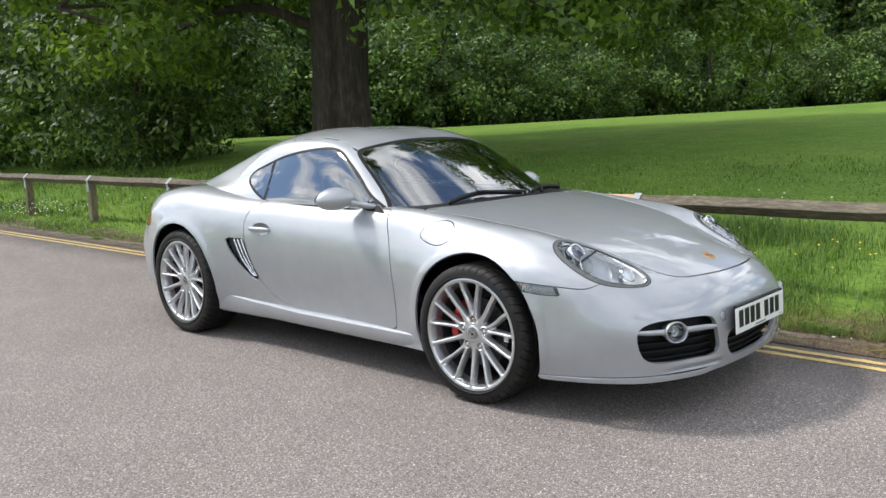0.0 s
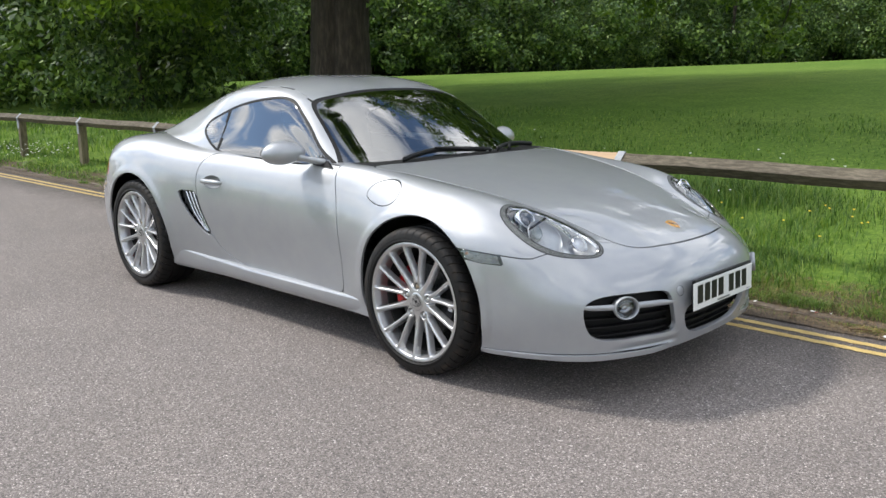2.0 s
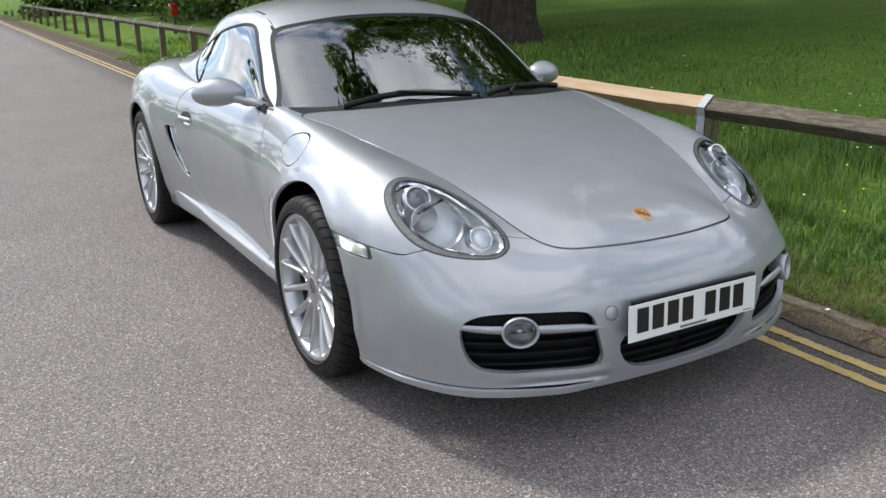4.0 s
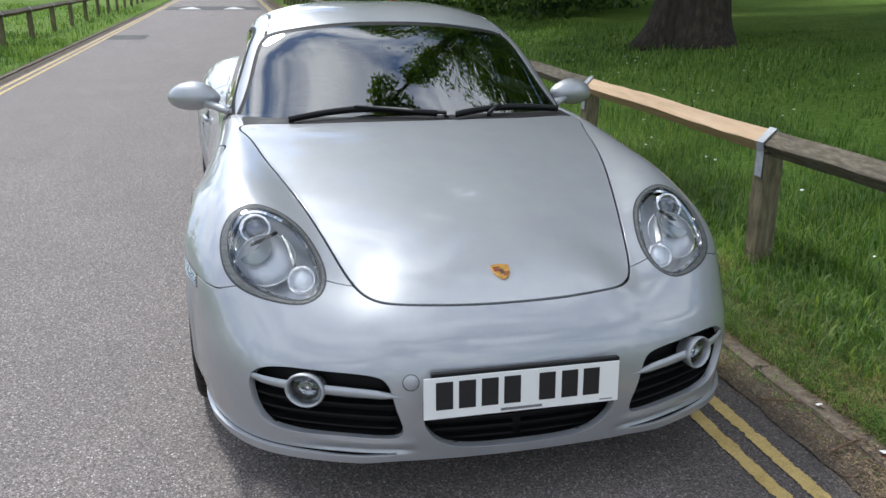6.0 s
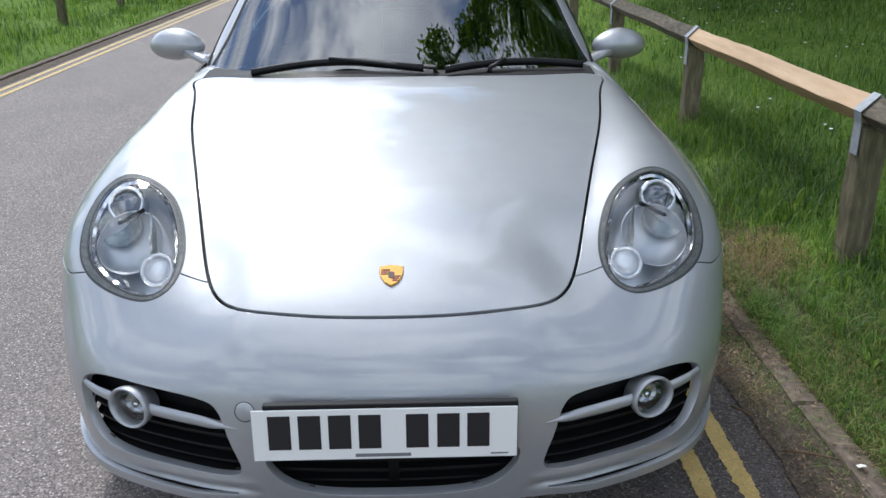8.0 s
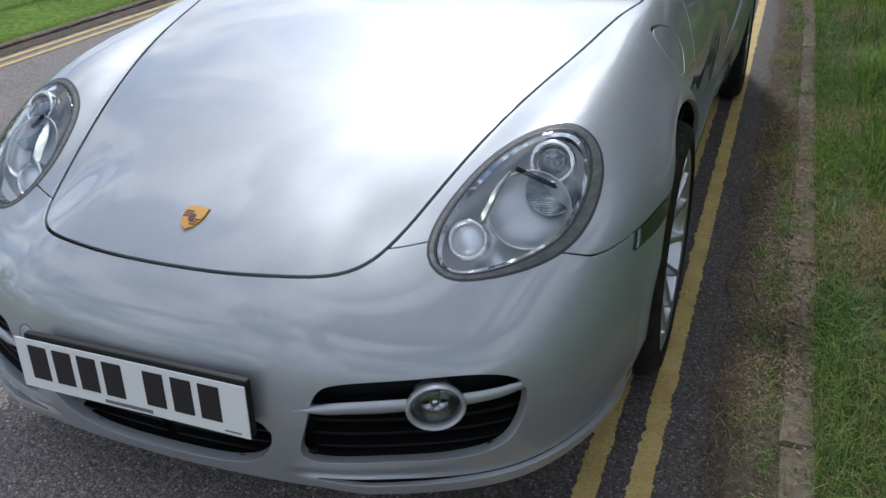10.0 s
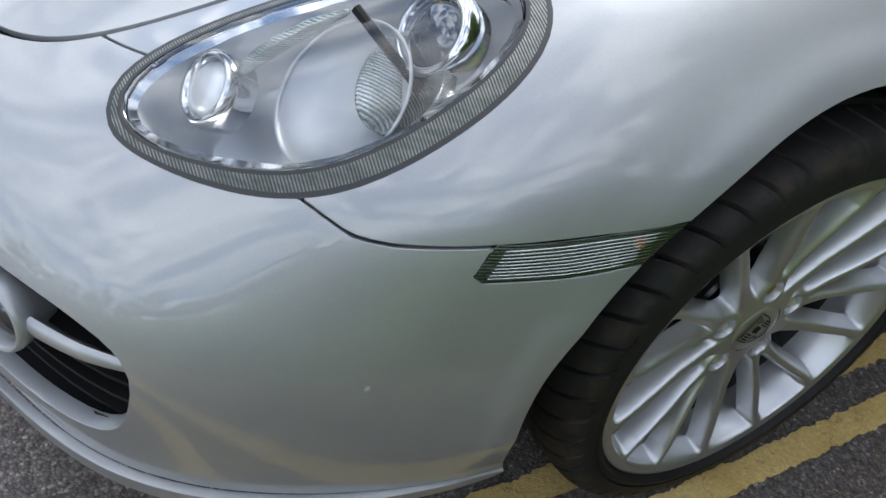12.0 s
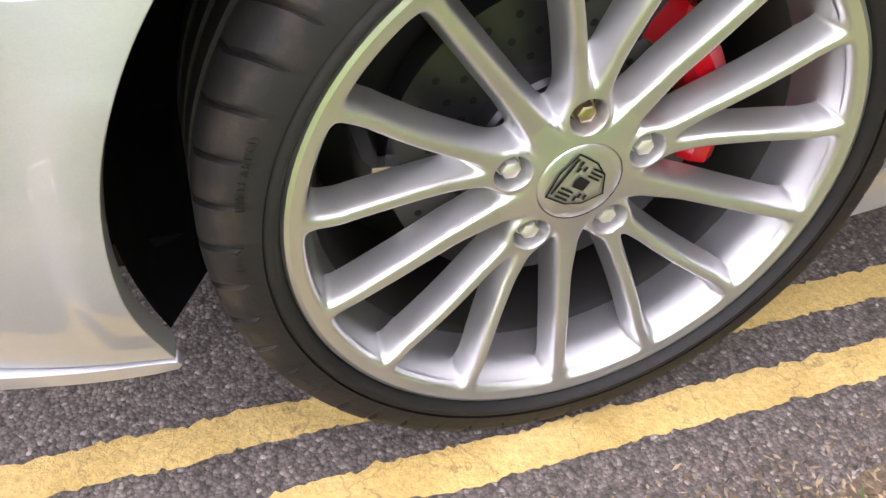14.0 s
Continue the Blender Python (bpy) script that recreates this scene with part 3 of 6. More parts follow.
def lipped(bm, depth=0.012, round_off=0.0009, skip=lambda co: False):
    """Turns the panel's open edges inwards, with a small rounded corner."""
    layer = bm.verts.layers.float_vector.get("nrm")
    flat = bm.faces.layers.int.get("flat")
    edges = [e for e in bm.edges if len(e.link_faces) == 1 and not all(skip(v.co) for v in e.verts)]
    away = {}
    for e in edges:
        a, b = e.verts
        d = (b.co - a.co).normalized().cross((a[layer] + b[layer]).normalized())
        if d.dot(e.link_faces[0].calc_center_median() - a.co) > 0:
            d = -d
        for v in (a, b):
            away[v] = away.get(v, Vector()) + d
    ring = {}
    for v, d in away.items():
        n = Vector(v[layer])
        d = d.normalized() if d.length > 1e-6 else Vector()
        rows = [v]
        for out, down in ((round_off * 0.7, round_off * 0.3), (round_off, round_off), (round_off, depth)):
            w = bm.verts.new(v.co + d * out - n * down)
            w[layer] = n
            rows.append(w)
        ring[v] = rows
    for e in edges:
        a, b = e.verts
        if a not in ring or b not in ring:
            continue
        loop = e.link_faces[0].loops
        first = next((l.vert for l in loop if l.edge == e), a)
        if first != a:
            a, b = b, a
        for k in range(3):
            try:
                f = bm.faces.new((ring[b][k], ring[a][k], ring[a][k + 1], ring[b][k + 1]))
                f[flat] = 1
            except ValueError:
                pass
    return bm


def flipped(bm):
    """The mesh for the other side of the car."""
    layer = bm.verts.layers.float_vector.get("nrm")
    other = bm.copy()
    layer = other.verts.layers.float_vector.get("nrm")
    for v in other.verts:
        v.co.y = -v.co.y
        if layer is not None:
            v[layer] = Vector((v[layer].x, -v[layer].y, v[layer].z))
    bmesh.ops.reverse_faces(other, faces=other.faces[:])
    return other


XY, XZ, YZ = [0, 1], [0, 2], [1, 2]
BONNET = [(.853, 0), (.848, .14), (.833, .24), (.806, .322), (.762, .371), (.70, .402), (.56, .443), (.27, .520), (-.04, .597), (-.30, .650), (-.41, .672), (-.445, .65),
          (-.41, .5), (-.375, .25), (-.365, 0)]
BONNET = BONNET + [(x, -y) for x, y in BONNET[-2:0:-1]]
DOOR = [(-.63, .95), (-.622, .846), (-.572, .73), (-.538, .60), (-.525, .45), (-.527, .30), (-.535, .268), (-.56, .262), (-1.0, .262), (-1.38, .268), (-1.50, .30), (-1.61, .373),
        (-1.695, .52), (-1.738, .654), (-1.74, .77), (-1.70, .843), (-1.62, .88), (-1.58, .95)]
INTAKE = [(.352, .430), (.37, .442), (.488, .449), (.57, .449), (.648, .438), (.680, .418), (.690, .392), (.684, .336), (.660, .288), (.62, .270), (.48, .270), (.345, .270), (.318, .277),
          (.312, .297), (.330, .36)]
MOUTH = [(0, .226), (.14, .229), (.21, .249), (.250, .29), (.262, .335), (.24, .358), (0, .36)]
MOUTH = MOUTH + [(-y, z) for y, z in MOUTH[-2:0:-1]]
SIDE_INTAKE = [(-1.905, .642), (-1.83, .652), (-1.750, .646), (-1.712, .555), (-1.655, .415), (-1.67, .405), (-1.745, .440), (-1.842, .529)]
FUEL = [(-.355, .754), (-.338, .79), (-.278, .817), (-.205, .820), (-.157, .79), (-.158, .742), (-.225, .714), (-.306, .725)]
MARKER = [(.458, .587), (.391, .590), (.25, .602), (.25, .562), (.326, .557), (.384, .550), (.467, .549), (.474, .556)]
LAMP = [(.717, .487, .597), (.655, .467, .627), (.540, .487, .677), (.434, .535, .722), (.377, .592, .746), (.352, .652, .758), (.363, .705, .742), (.404, .737, .710), (.465, .748, .668),
        (.550, .737, .622), (.611, .703, .594), (.668, .643, .577), (.712, .575, .571), (.730, .525, .578)]
lamp_mid = np.mean(LAMP, axis=0)
lamp_u = np.array(LAMP[0]) - np.array(LAMP[6])
lamp_n = np.linalg.svd(np.array(LAMP) - lamp_mid)[2][2]
lamp_n = lamp_n * np.sign(lamp_n[2])
lamp_u = lamp_u - lamp_n * (lamp_u @ lamp_n)
lamp_u /= np.linalg.norm(lamp_u)
lamp_v = np.cross(lamp_n, lamp_u)
LAMP_BASE = np.stack([lamp_u, lamp_v, lamp_n], 1)   # columns: towards the nose, across, outwards
lamp_flat = outline(((np.array(LAMP) - lamp_mid) @ LAMP_BASE)[:, :2], [0, 1])
SEAM_X, SEAM_Z = [.25, .30, .46, .54, .57, .60, .64, .75], [.60, .597, .587, .580, .580, .595, .610, .611]

f_arch = lambda p: np.where(p[:, 1] > .55, np.minimum(arch_distance(p, ARCH_F), arch_distance(p, ARCH_R)), 1.0)
f_bonnet = only(outline(BONNET, XY, 160), lambda p: (p[:, 2] > .53) & (p[:, 0] < .90))
f_door = only(outline(DOOR, XZ, 140), lambda p: p[:, 1] > .55)
f_intake = only(outline(INTAKE, YZ), lambda p: p[:, 0] > .6)
f_mouth = only(outline(MOUTH, YZ), lambda p: p[:, 0] > .7)
f_sintake = only(outline(SIDE_INTAKE, XZ), lambda p: p[:, 1] > .6)
f_fuel = only(outline(FUEL, XZ), lambda p: p[:, 1] > .6)
f_marker = only(outline(MARKER, XZ, smooth=False), lambda p: p[:, 1] > .7)
f_lamp = only(lambda p: lamp_flat((p - lamp_mid) @ LAMP_BASE), lambda p: (p[:, 0] > .2) & (p[:, 2] > .5))
f_seam = lambda p: np.where((p[:, 0] > .2) & (f_bonnet(p) > -.02), np.where(p[:, 1] < .53, np.interp(p[:, 1], [.36, .41, .48, .53], [.725, .703, .672, .655]) - p[:, 0], p[:, 2] - np.interp(p[:, 0], SEAM_X, SEAM_Z)), 1.0)
f_lip = lambda p: np.where(p[:, 0] > .3, p[:, 2] - np.interp(p[:, 0], LIP_X, LIP_Z), 1.0)
f_deck = only(outline([(-.60, 0), (-.62, .35), (-.66, .60), (-.75, .675), (-1.2, .69), (-1.8, .69), (-2.3, .66), (-2.6, .5), (-2.7, 0), (-2.6, -.3), (-1.8, -.5), (-.8, -.4)], XY), lambda p: p[:, 2] > .7)
f_rear = lambda p: np.where(p[:, 0] < -2.5, (p[:, 2] - .66) + .25 * np.maximum(p[:, 0] + 2.95, 0), 1.0)
f_tail = only(outline([(-2.78, .69), (-2.80, .745), (-2.90, .775), (-3.10, .765), (-3.22, .70), (-3.0, .665), (-2.85, .667)], XZ), lambda p: (p[:, 1] > .55) & (p[:, 0] < -2.6))
GAP = 0.0034
HANDLE = (-1.60, .712, .078, .037)   # middle and half sizes of the door handle's hollow
f_handle = only(lambda p: (np.hypot((p[:, 0] - HANDLE[0]) / HANDLE[2], (p[:, 2] - HANDLE[1]) / HANDLE[3]) - 1) * .05, lambda p: p[:, 1] > .6)
f_band = lambda p: f_lamp(p) + .011 * np.clip((p[:, 1] - .58) / .15, 0, 1)   # the ribbed band is broader outboard

bm = sheet(skin, skin_n)
for field, levels in ((f_arch, (0,)), (f_bonnet, (-.0042, .0042)), (f_lamp, (0, -.0052)), (f_band, (-.0122, -.016, -.019)), (f_intake, (0,)), (f_mouth, (0,)), (f_marker, (0, .0022)), (f_seam, (-.0024, .0024)),
                      (f_door, (-GAP, GAP)), (f_handle, (0,)), (f_sintake, (0,)), (f_fuel, (-.0026, .0026)), (f_lip, (-.0026, .0026)), (f_deck, (0,)), (f_rear, (-.0018, .0018)), (f_tail, (0, .003))):
    for level in levels:
        cut(bm, field, level)
c = centres(bm)
F = {k: f(c) for k, f in dict(band=f_band, handle=f_handle, arch=f_arch, bonnet=f_bonnet, lamp=f_lamp, intake=f_intake, mouth=f_mouth, marker=f_marker, seam=f_seam, door=f_door, sintake=f_sintake, fuel=f_fuel,
                              lip=f_lip, deck=f_deck, rear=f_rear, tail=f_tail).items()}
names = np.full(len(c), "quarter", dtype=object)
names[(c[:, 0] > -.9) & (c[:, 1] > 0)] = "wing"
names[(c[:, 0] < -2.5) & (F["rear"] < 0)] = "rear_bumper"
names[(c[:, 0] < -2.5) & (np.abs(F["rear"]) < .0018)] = "none"
names[(c[:, 0] > .2) & (F["seam"] < 0)] = "bumper"
names[(c[:, 0] > .2) & (np.abs(F["seam"]) < .0024) & (F["bonnet"] > 0)] = "none"
names[(names == "bumper") & (F["lip"] < 0) & (c[:, 1] > .325)] = "lip"
names[(np.abs(F["lip"]) < .0026) & (c[:, 1] > .325) & (c[:, 0] > .3)] = "none"
names[(c[:, 0] < -.36) & (c[:, 0] > -.66) & (c[:, 1] < .66) & (c[:, 2] > .7)] = "cowl"
names[F["bonnet"] < .0042] = "none"
names[F["bonnet"] < -.0042] = "bonnet"
names[F["door"] < GAP] = "none"
names[F["door"] < -GAP] = "door"
names[F["handle"] < 0] = "none"
names[F["fuel"] < .0026] = "none"
names[F["fuel"] < -.0026] = "fuel"
names[F["sintake"] < 0] = "none"
names[F["marker"] < .0022] = "none"
names[F["marker"] < 0] = "marker"
names[F["tail"] < .003] = "none"
names[F["tail"] < 0] = "tail"
names[F["intake"] < 0] = "none"
names[F["mouth"] < 0] = "none"
names[F["lamp"] < 0] = "seal"
names[F["lamp"] < -.0052] = "band"
names[F["band"] < -.0122] = "inner"
names[F["band"] < -.016] = "none"
names[F["band"] < -.019] = "lens"
names[F["deck"] < 0] = "none"
names[F["arch"] < 0] = "none"

PANEL = {}
for key in ("wing", "quarter", "rear_bumper", "bumper", "lip", "cowl", "bonnet", "door", "fuel", "marker", "tail", "seal", "band", "inner", "lens"):
    mask = names == key
    PANEL[key] = taken(bm, mask)
    names = names[~mask]
bm.free()
mid = lambda co: abs(co.y) < 1e-4

car = new("sports_car")
tagged(car, "silver two-door sports coupe parked at the kerb", "car")
for key, name in (("bumper", "front_bumper"), ("bonnet", "bonnet"), ("cowl", "cowl_panel"), ("rear_bumper", "rear_bumper")):
    b = mirrored(PANEL[key])
    lipped(b, 0.021 if key == "bumper" else 0.012, skip=lambda co: .28 < abs(co.y) < .37 and co.z < .215 and co.x > .6)
    part(name, b, DARK if key == "cowl" else PAINT, car)
for key, name, mat in (("wing", "front_wing", PAINT), ("door", "door", PAINT), ("fuel", "fuel_flap", PAINT), ("quarter", "rear_quarter", PAINT), ("lip", "lip_spoiler", PAINT),
                       ("tail", "tail_lamp", TAIL), ("marker", "side_marker", MARKER_LENS)):
    b = PANEL[key]
    if key == "lip":
        n = b.verts.layers.float_vector["nrm"]
        for v in b.verts:
            v.co += Vector((v[n].x, v[n].y, 0)) * (0.012 * min(1, max(0, (v.co.y - .33) / .09)) * min(1, max(.2, (v.co.x - .36) / .2)))
    lipped(b, 0.012, skip=lambda co: mid(co) or (.28 < abs(co.y) < .37 and co.z < .215 and co.x > .6))
    o = flipped(b)
    part(name, b, mat, car)
    part(name, o, mat, car)

# dark inner shell, so that no light passes the joints
shell = surface([L0, L1, L2, L3, L4, L5, L6, L7], 110, 50, True)
shell_n = sheet_normals(shell, -1)
shell = shell - 0.016 * shell_n
bm = sheet(shell, shell_n)
c = centres(bm)
drop = (f_arch(c) < .012) | (f_lamp(c) < .005) | (f_intake(c) < .012) | (f_mouth(c) < .012) | (f_sintake(c) < .01) | (f_handle(c) < .012) | (f_deck(c) < .02) | (c[:, 2] < .19)
bm.faces.ensure_lookup_table()
bmesh.ops.delete(bm, geom=[bm.faces[i] for i in np.nonzero(drop)[0]], context="FACES")
part("inner_shell", mirrored(bm), DARK, car)

# ------------------------------------------------------------ cabin: pillars, roof and glass
SCREEN = [(0, .78), (.5, .78), (.725, .785), (.705, .835), (.682, .868), (.640, .945), (.597, 1.058), (.567, 1.120), (.535, 1.150), (.46, 1.172), (.25, 1.201), (0, 1.209)]
SCREEN = SCREEN + [(-y, z) for y, z in SCREEN[-2:0:-1]]
SIDE_GLASS = [(-.655, .842), (-.765, .908), (-.914, 1.016), (-1.059, 1.112), (-1.12, 1.145), (-1.19, 1.166), (-1.27, 1.172), (-1.425, 1.158), (-1.655, 1.117), (-1.83, 1.063), (-1.93, 1.022), (-1.948, .99),
              (-1.882, .940), (-1.78, .895), (-1.68, .862), (-1.60, .850), (-1.3, .846), (-1.0, .842), (-.75, .836)]
REAR_GLASS = [(-1.83, 0), (-1.835, .2), (-1.87, .35), (-1.96, .405), (-2.2, .385), (-2.45, .34), (-2.60, .28), (-2.65, .15), (-2.66, 0)]
REAR_GLASS = REAR_GLASS + [(x, -y) for x, y in REAR_GLASS[-2:0:-1]]
f_screen = only(outline(SCREEN, YZ, 140), lambda p: p[:, 0] > -1.2)
f_glass = only(outline(SIDE_GLASS, XZ, 140), lambda p: p[:, 1] > .5)
f_back = only(outline(REAR_GLASS, XY), lambda p: p[:, 0] < -1.7)
f_strip = lambda p: np.where((f_glass(p) < -.012), np.abs(p[:, 0] + 1.70 + .12 * (p[:, 2] - .95)) - .007, 1.0)
f_gutter = lambda p: np.where((p[:, 0] < -1.06) & (p[:, 0] > -2.0) & (p[:, 2] > 1.0), np.abs(p[:, 1] - np.interp(-p[:, 0], [1.0, 1.1, 1.27, 1.43, 1.69, 2.0], [.56, .525, .508, .512, .528, .548])) - .003, 1.0)

bm = sheet(cabin, cabin_n)
for field, levels in ((f_screen, (0, -.014)), (f_glass, (0, -.012)), (f_back, (0, -.02)), (f_strip, (0,)), (f_gutter, (0,))):
    for level in levels:
        cut(bm, field, level)
c = centres(bm)
names = np.full(len(c), "roof", dtype=object)
fs, fg, fb = f_screen(c), f_glass(c), f_back(c)
names[f_gutter(c) < 0] = "gutter"
names[fs < 0] = "screen_seal"
names[fs < -.014] = "screen"
names[fg < 0] = "side_seal"
names[fg < -.012] = "side_glass"
names[(f_strip(c) < 0) & (fg < -.012)] = "side_seal"
names[fb < 0] = "back_seal"
names[fb < -.02] = "back"
CAB = {}
for key in ("roof", "gutter", "screen_seal", "screen", "side_seal", "side_glass", "back_seal", "back"):
    mask = names == key
    CAB[key] = taken(bm, mask)
    names = names[~mask]
bm.free()
lipped(CAB["roof"], 0.012, 0.001, skip=mid)
part("roof", mirrored(CAB["roof"]), PAINT, car)
for key, name, mat in (("gutter", "roof_gutter", DARK), ("screen_seal", "windscreen_seal", DARK), ("back_seal", "rear_window_seal", DARK)):
    n = CAB[key].verts.layers.float_vector["nrm"]
    for v in CAB[key].verts:
        v.co -= v[n] * (0.003 if key != "gutter" else 0.004)
    if key == "gutter":
        o = flipped(CAB[key])
        part(name, CAB[key], mat, car)
        part(name, o, mat, car)
    else:
        part(name, mirrored(CAB[key]), mat, car)
part("windscreen", mirrored(CAB["screen"]), GLASS, car)
part("rear_window", mirrored(CAB["back"]), GLASS, car)
n = CAB["side_seal"].verts.layers.float_vector["nrm"]
for v in CAB["side_seal"].verts:
    v.co += v[n] * 0.002
o, o2 = flipped(CAB["side_seal"]), flipped(CAB["side_glass"])
part("window_seal", CAB["side_seal"], DARK, car)
part("window_seal", o, DARK, car)
part("side_window", CAB["side_glass"], GLASS, car)
part("side_window", o2, GLASS, car)
# headlining under the roof
bm = sheet(cabin - 0.014 * cabin_n, cabin_n)
c = centres(bm)
drop = (f_screen(c) < .0) | (f_glass(c) < .0) | (f_back(c) < .0)
bm.faces.ensure_lookup_table()
bmesh.ops.delete(bm, geom=[bm.faces[i] for i in np.nonzero(drop)[0]], context="FACES")
part("headlining", mirrored(bm), TRIM, car)

# ------------------------------------------------------------ solids


def lathe(profile, segs=96, turn=2 * math.pi, start=0.0, shift=None, axis="y"):
    """Turns a profile of (radius, along) round the y axis. shift(k, i): metres by which point k of the profile is drawn in at step i."""
    bm = bmesh.new()
    whole = turn > 6.28
    rows = []
    for i in range(segs + (0 if whole else 1)):
        a = start + turn * i / segs
        rows.append([bm.verts.new((math.cos(a) * (r - (shift(k, i) if shift else 0)), y, math.sin(a) * (r - (shift(k, i) if shift else 0)))) for k, (r, y) in enumerate(profile)])
    for i in range(segs):
        a, b = rows[i], rows[(i + 1) % len(rows)]
        for k in range(len(profile) - 1):
            bm.faces.new((a[k], a[k + 1], b[k + 1], b[k]))
    if not whole:
        bm.faces.new(rows[0])
        bm.faces.new(list(reversed(rows[-1])))
    bmesh.ops.remove_doubles(bm, verts=bm.verts[:], dist=1e-6)
    bmesh.ops.recalc_face_normals(bm, faces=bm.faces[:])
    return bm


def sweep(path, sections, closed_ends=True):
    """A skin over closed cross-sections (lists of points), one for each place of the path, already in space."""
    bm = bmesh.new()
    rows = [[bm.verts.new(p) for p in s] for s in sections]
    n = len(rows[0])
    for a, b in zip(rows, rows[1:]):
        for k in range(n):
            bm.faces.new((a[k], a[(k + 1) % n], b[(k + 1) % n], b[k]))
    if closed_ends:
        bm.faces.new(rows[0])
        bm.faces.new(list(reversed(rows[-1])))
    bmesh.ops.recalc_face_normals(bm, faces=bm.faces[:])
    return bm


def tube(points, radius, segs=8, flat=1.0):
    """A round rod along points; radius may be a list."""
    pts = [Vector(p) for p in points]
    secs = []
    for i, p in enumerate(pts):
        d = (pts[min(i + 1, len(pts) - 1)] - pts[max(i - 1, 0)]).normalized()
        u = d.cross(Vector((0, 0, 1)))
        u = u.normalized() if u.length > 1e-4 else Vector((1, 0, 0))
        w = u.cross(d)
        r = radius[i] if isinstance(radius, (list, tuple)) else radius
        secs.append([p + (u * math.cos(2 * math.pi * k / segs) + w * math.sin(2 * math.pi * k / segs) * flat) * r for k in range(segs)])
    return sweep(pts, secs)


def box(size, m, bevel=0.0, segs=2):
    bm = bmesh.new()
    bmesh.ops.create_cube(bm, size=1, matrix=Matrix.Diagonal((*size, 1)))
    if bevel:
        bmesh.ops.bevel(bm, geom=bm.edges[:], offset=bevel, segments=segs, profile=0.5, affect="EDGES")
    bm.transform(m)
    return bm


def join(*bms):
    out = bms[0]
    for b in bms[1:]:
        me = bpy.data.meshes.new("tmp")
        b.to_mesh(me)
        out.from_mesh(me)
        b.free()
        bpy.data.meshes.remove(me)
    return out


def frame_at(origin, outwards, up=(0, 0, 1)):
    """A pose whose y axis points outwards, for lathe()."""
    y = Vector(outwards).normalized()
    x = y.cross(Vector(up)).normalized()
    z = x.cross(y)
    return Matrix.Translation(origin) @ Matrix((x, y, z)).transposed().to_4x4()


def sharp(ob, degrees=35):
    """Hard edges above an angle, smooth below."""
    ob.data.set_sharp_from_angle(angle=radians(degrees))
    return ob


# ------------------------------------------------------------ wheels
def tyre_mesh(r, w):
    h = w / 2
    p = [(.243, -.095), (.262, -h + .006), (.29, -h), (r - .012, -h + .008), (r - .003, -h + .025), (r, -h + .045)]
    for g in (-.045, 0.0, .045):
        p += [(r, g - .007), (r - .007, g - .005), (r - .007, g + .005), (r, g + .007)]
    p += [(r, h - .045), (r - .002, h - .030), (r - .006, h - .018), (r - .013, h - .008), (r - .026, h - .001), (r - .045, h + .0015), (.279, h - .002), (.2735, h + .0022), (.269, h + .0022), (.2655, h - .004), (.263, h - .012),
          (.250, h - .014), (.243, .095)]
    first, last = 18, 22
    sipe = lambda k, i: 0.006 if first <= k <= last and i % 12 == 0 else 0.0
    bm = lathe(p, 576, shift=sipe)
    for v in bm.verts:   # the shoulder cuts run aslant
        if v.co.y > h - .05:
            v.co = Matrix.Rotation(-1.6 * min(v.co.y - h + .05, .05), 3, "Y") @ v.co
    return bm


def rim_mesh(w):
    """The rim's flange and the well inside it; also the depth at which the spokes' face starts."""
    h = w / 2 - .006
    flange = lathe([(.2590, h - .018), (.2628, h - .012), (.2632, h - .005), (.2610, h - .0008), (.257, h + .0004), (.2490, h - .0012)], 140)
    well = lathe([(.2420, h - .010), (.2392, h - .020), (.2360, h - .029), (.2340, h - .042), (.2318, h - .056), (.2300, h - .066)], 140)
    return join(flange, well), h - .103


def spoke_height(R, A):
    """Depth of the wheel's face at radius R and angle A, and how far a place lies outside the spokes, as arrays.
    Fifteen spokes: five single ones between the bolts, five pairs that leave the bolt bosses; all run together smoothly."""
    d = []
    for k in range(15):
        end, pair = radians(54 + 24 * k), k % 3 != 0
        bolt = radians(90 + 72 * (k // 3))
        begin = bolt + (end - bolt) * .40 if pair else end
        r0 = .074 if pair else .03
        t = np.clip((R - r0) / (.252 - r0), 0, 1)
        mid_a = begin + (end - begin) * np.minimum(1, t * 1.25) ** .8
        half = np.interp(R, [.038, .055, .075, .11, .16, .21, .240, .252], [.0100, .0098, .0090, .0080, .0076, .0073, .0070, .0060] if pair else [.018, .0155, .0126, .0100, .0090, .0083, .0077, .0064])
        across = np.abs((A - mid_a + np.pi) % (2 * np.pi) - np.pi) * R
        d.append(np.hypot(np.maximum(across, 0), np.maximum(r0 - R, 0)) - half)
    d.append(R - .050)
    bolts = np.min([np.hypot(R * np.cos(A) - .066 * math.cos(radians(90 + 72 * k)), R * np.sin(A) - .066 * math.sin(radians(90 + 72 * k))) for k in range(5)], axis=0)
    d.append(bolts - .0225)
    d.append(.2432 - R)
    soft = .0042
    out = -soft * np.log(np.sum(np.exp(-np.clip(np.array(d), -.06, .06) / soft), axis=0)) + .0012
    edge = .0012
    fall = np.log1p(np.exp(np.clip(out / edge, -40, 40))) * edge
    face = np.interp(R, [.038, .055, .075, .12, .17, .21, .2520], [.0772, .0758, .0748, .0795, .0895, .0965, .1022])
    hole = np.clip((.0180 - bolts) / .0055, 0, 1)
    return face - fall * 4.6 - .019 * hole * hole * (3 - 2 * hole), out


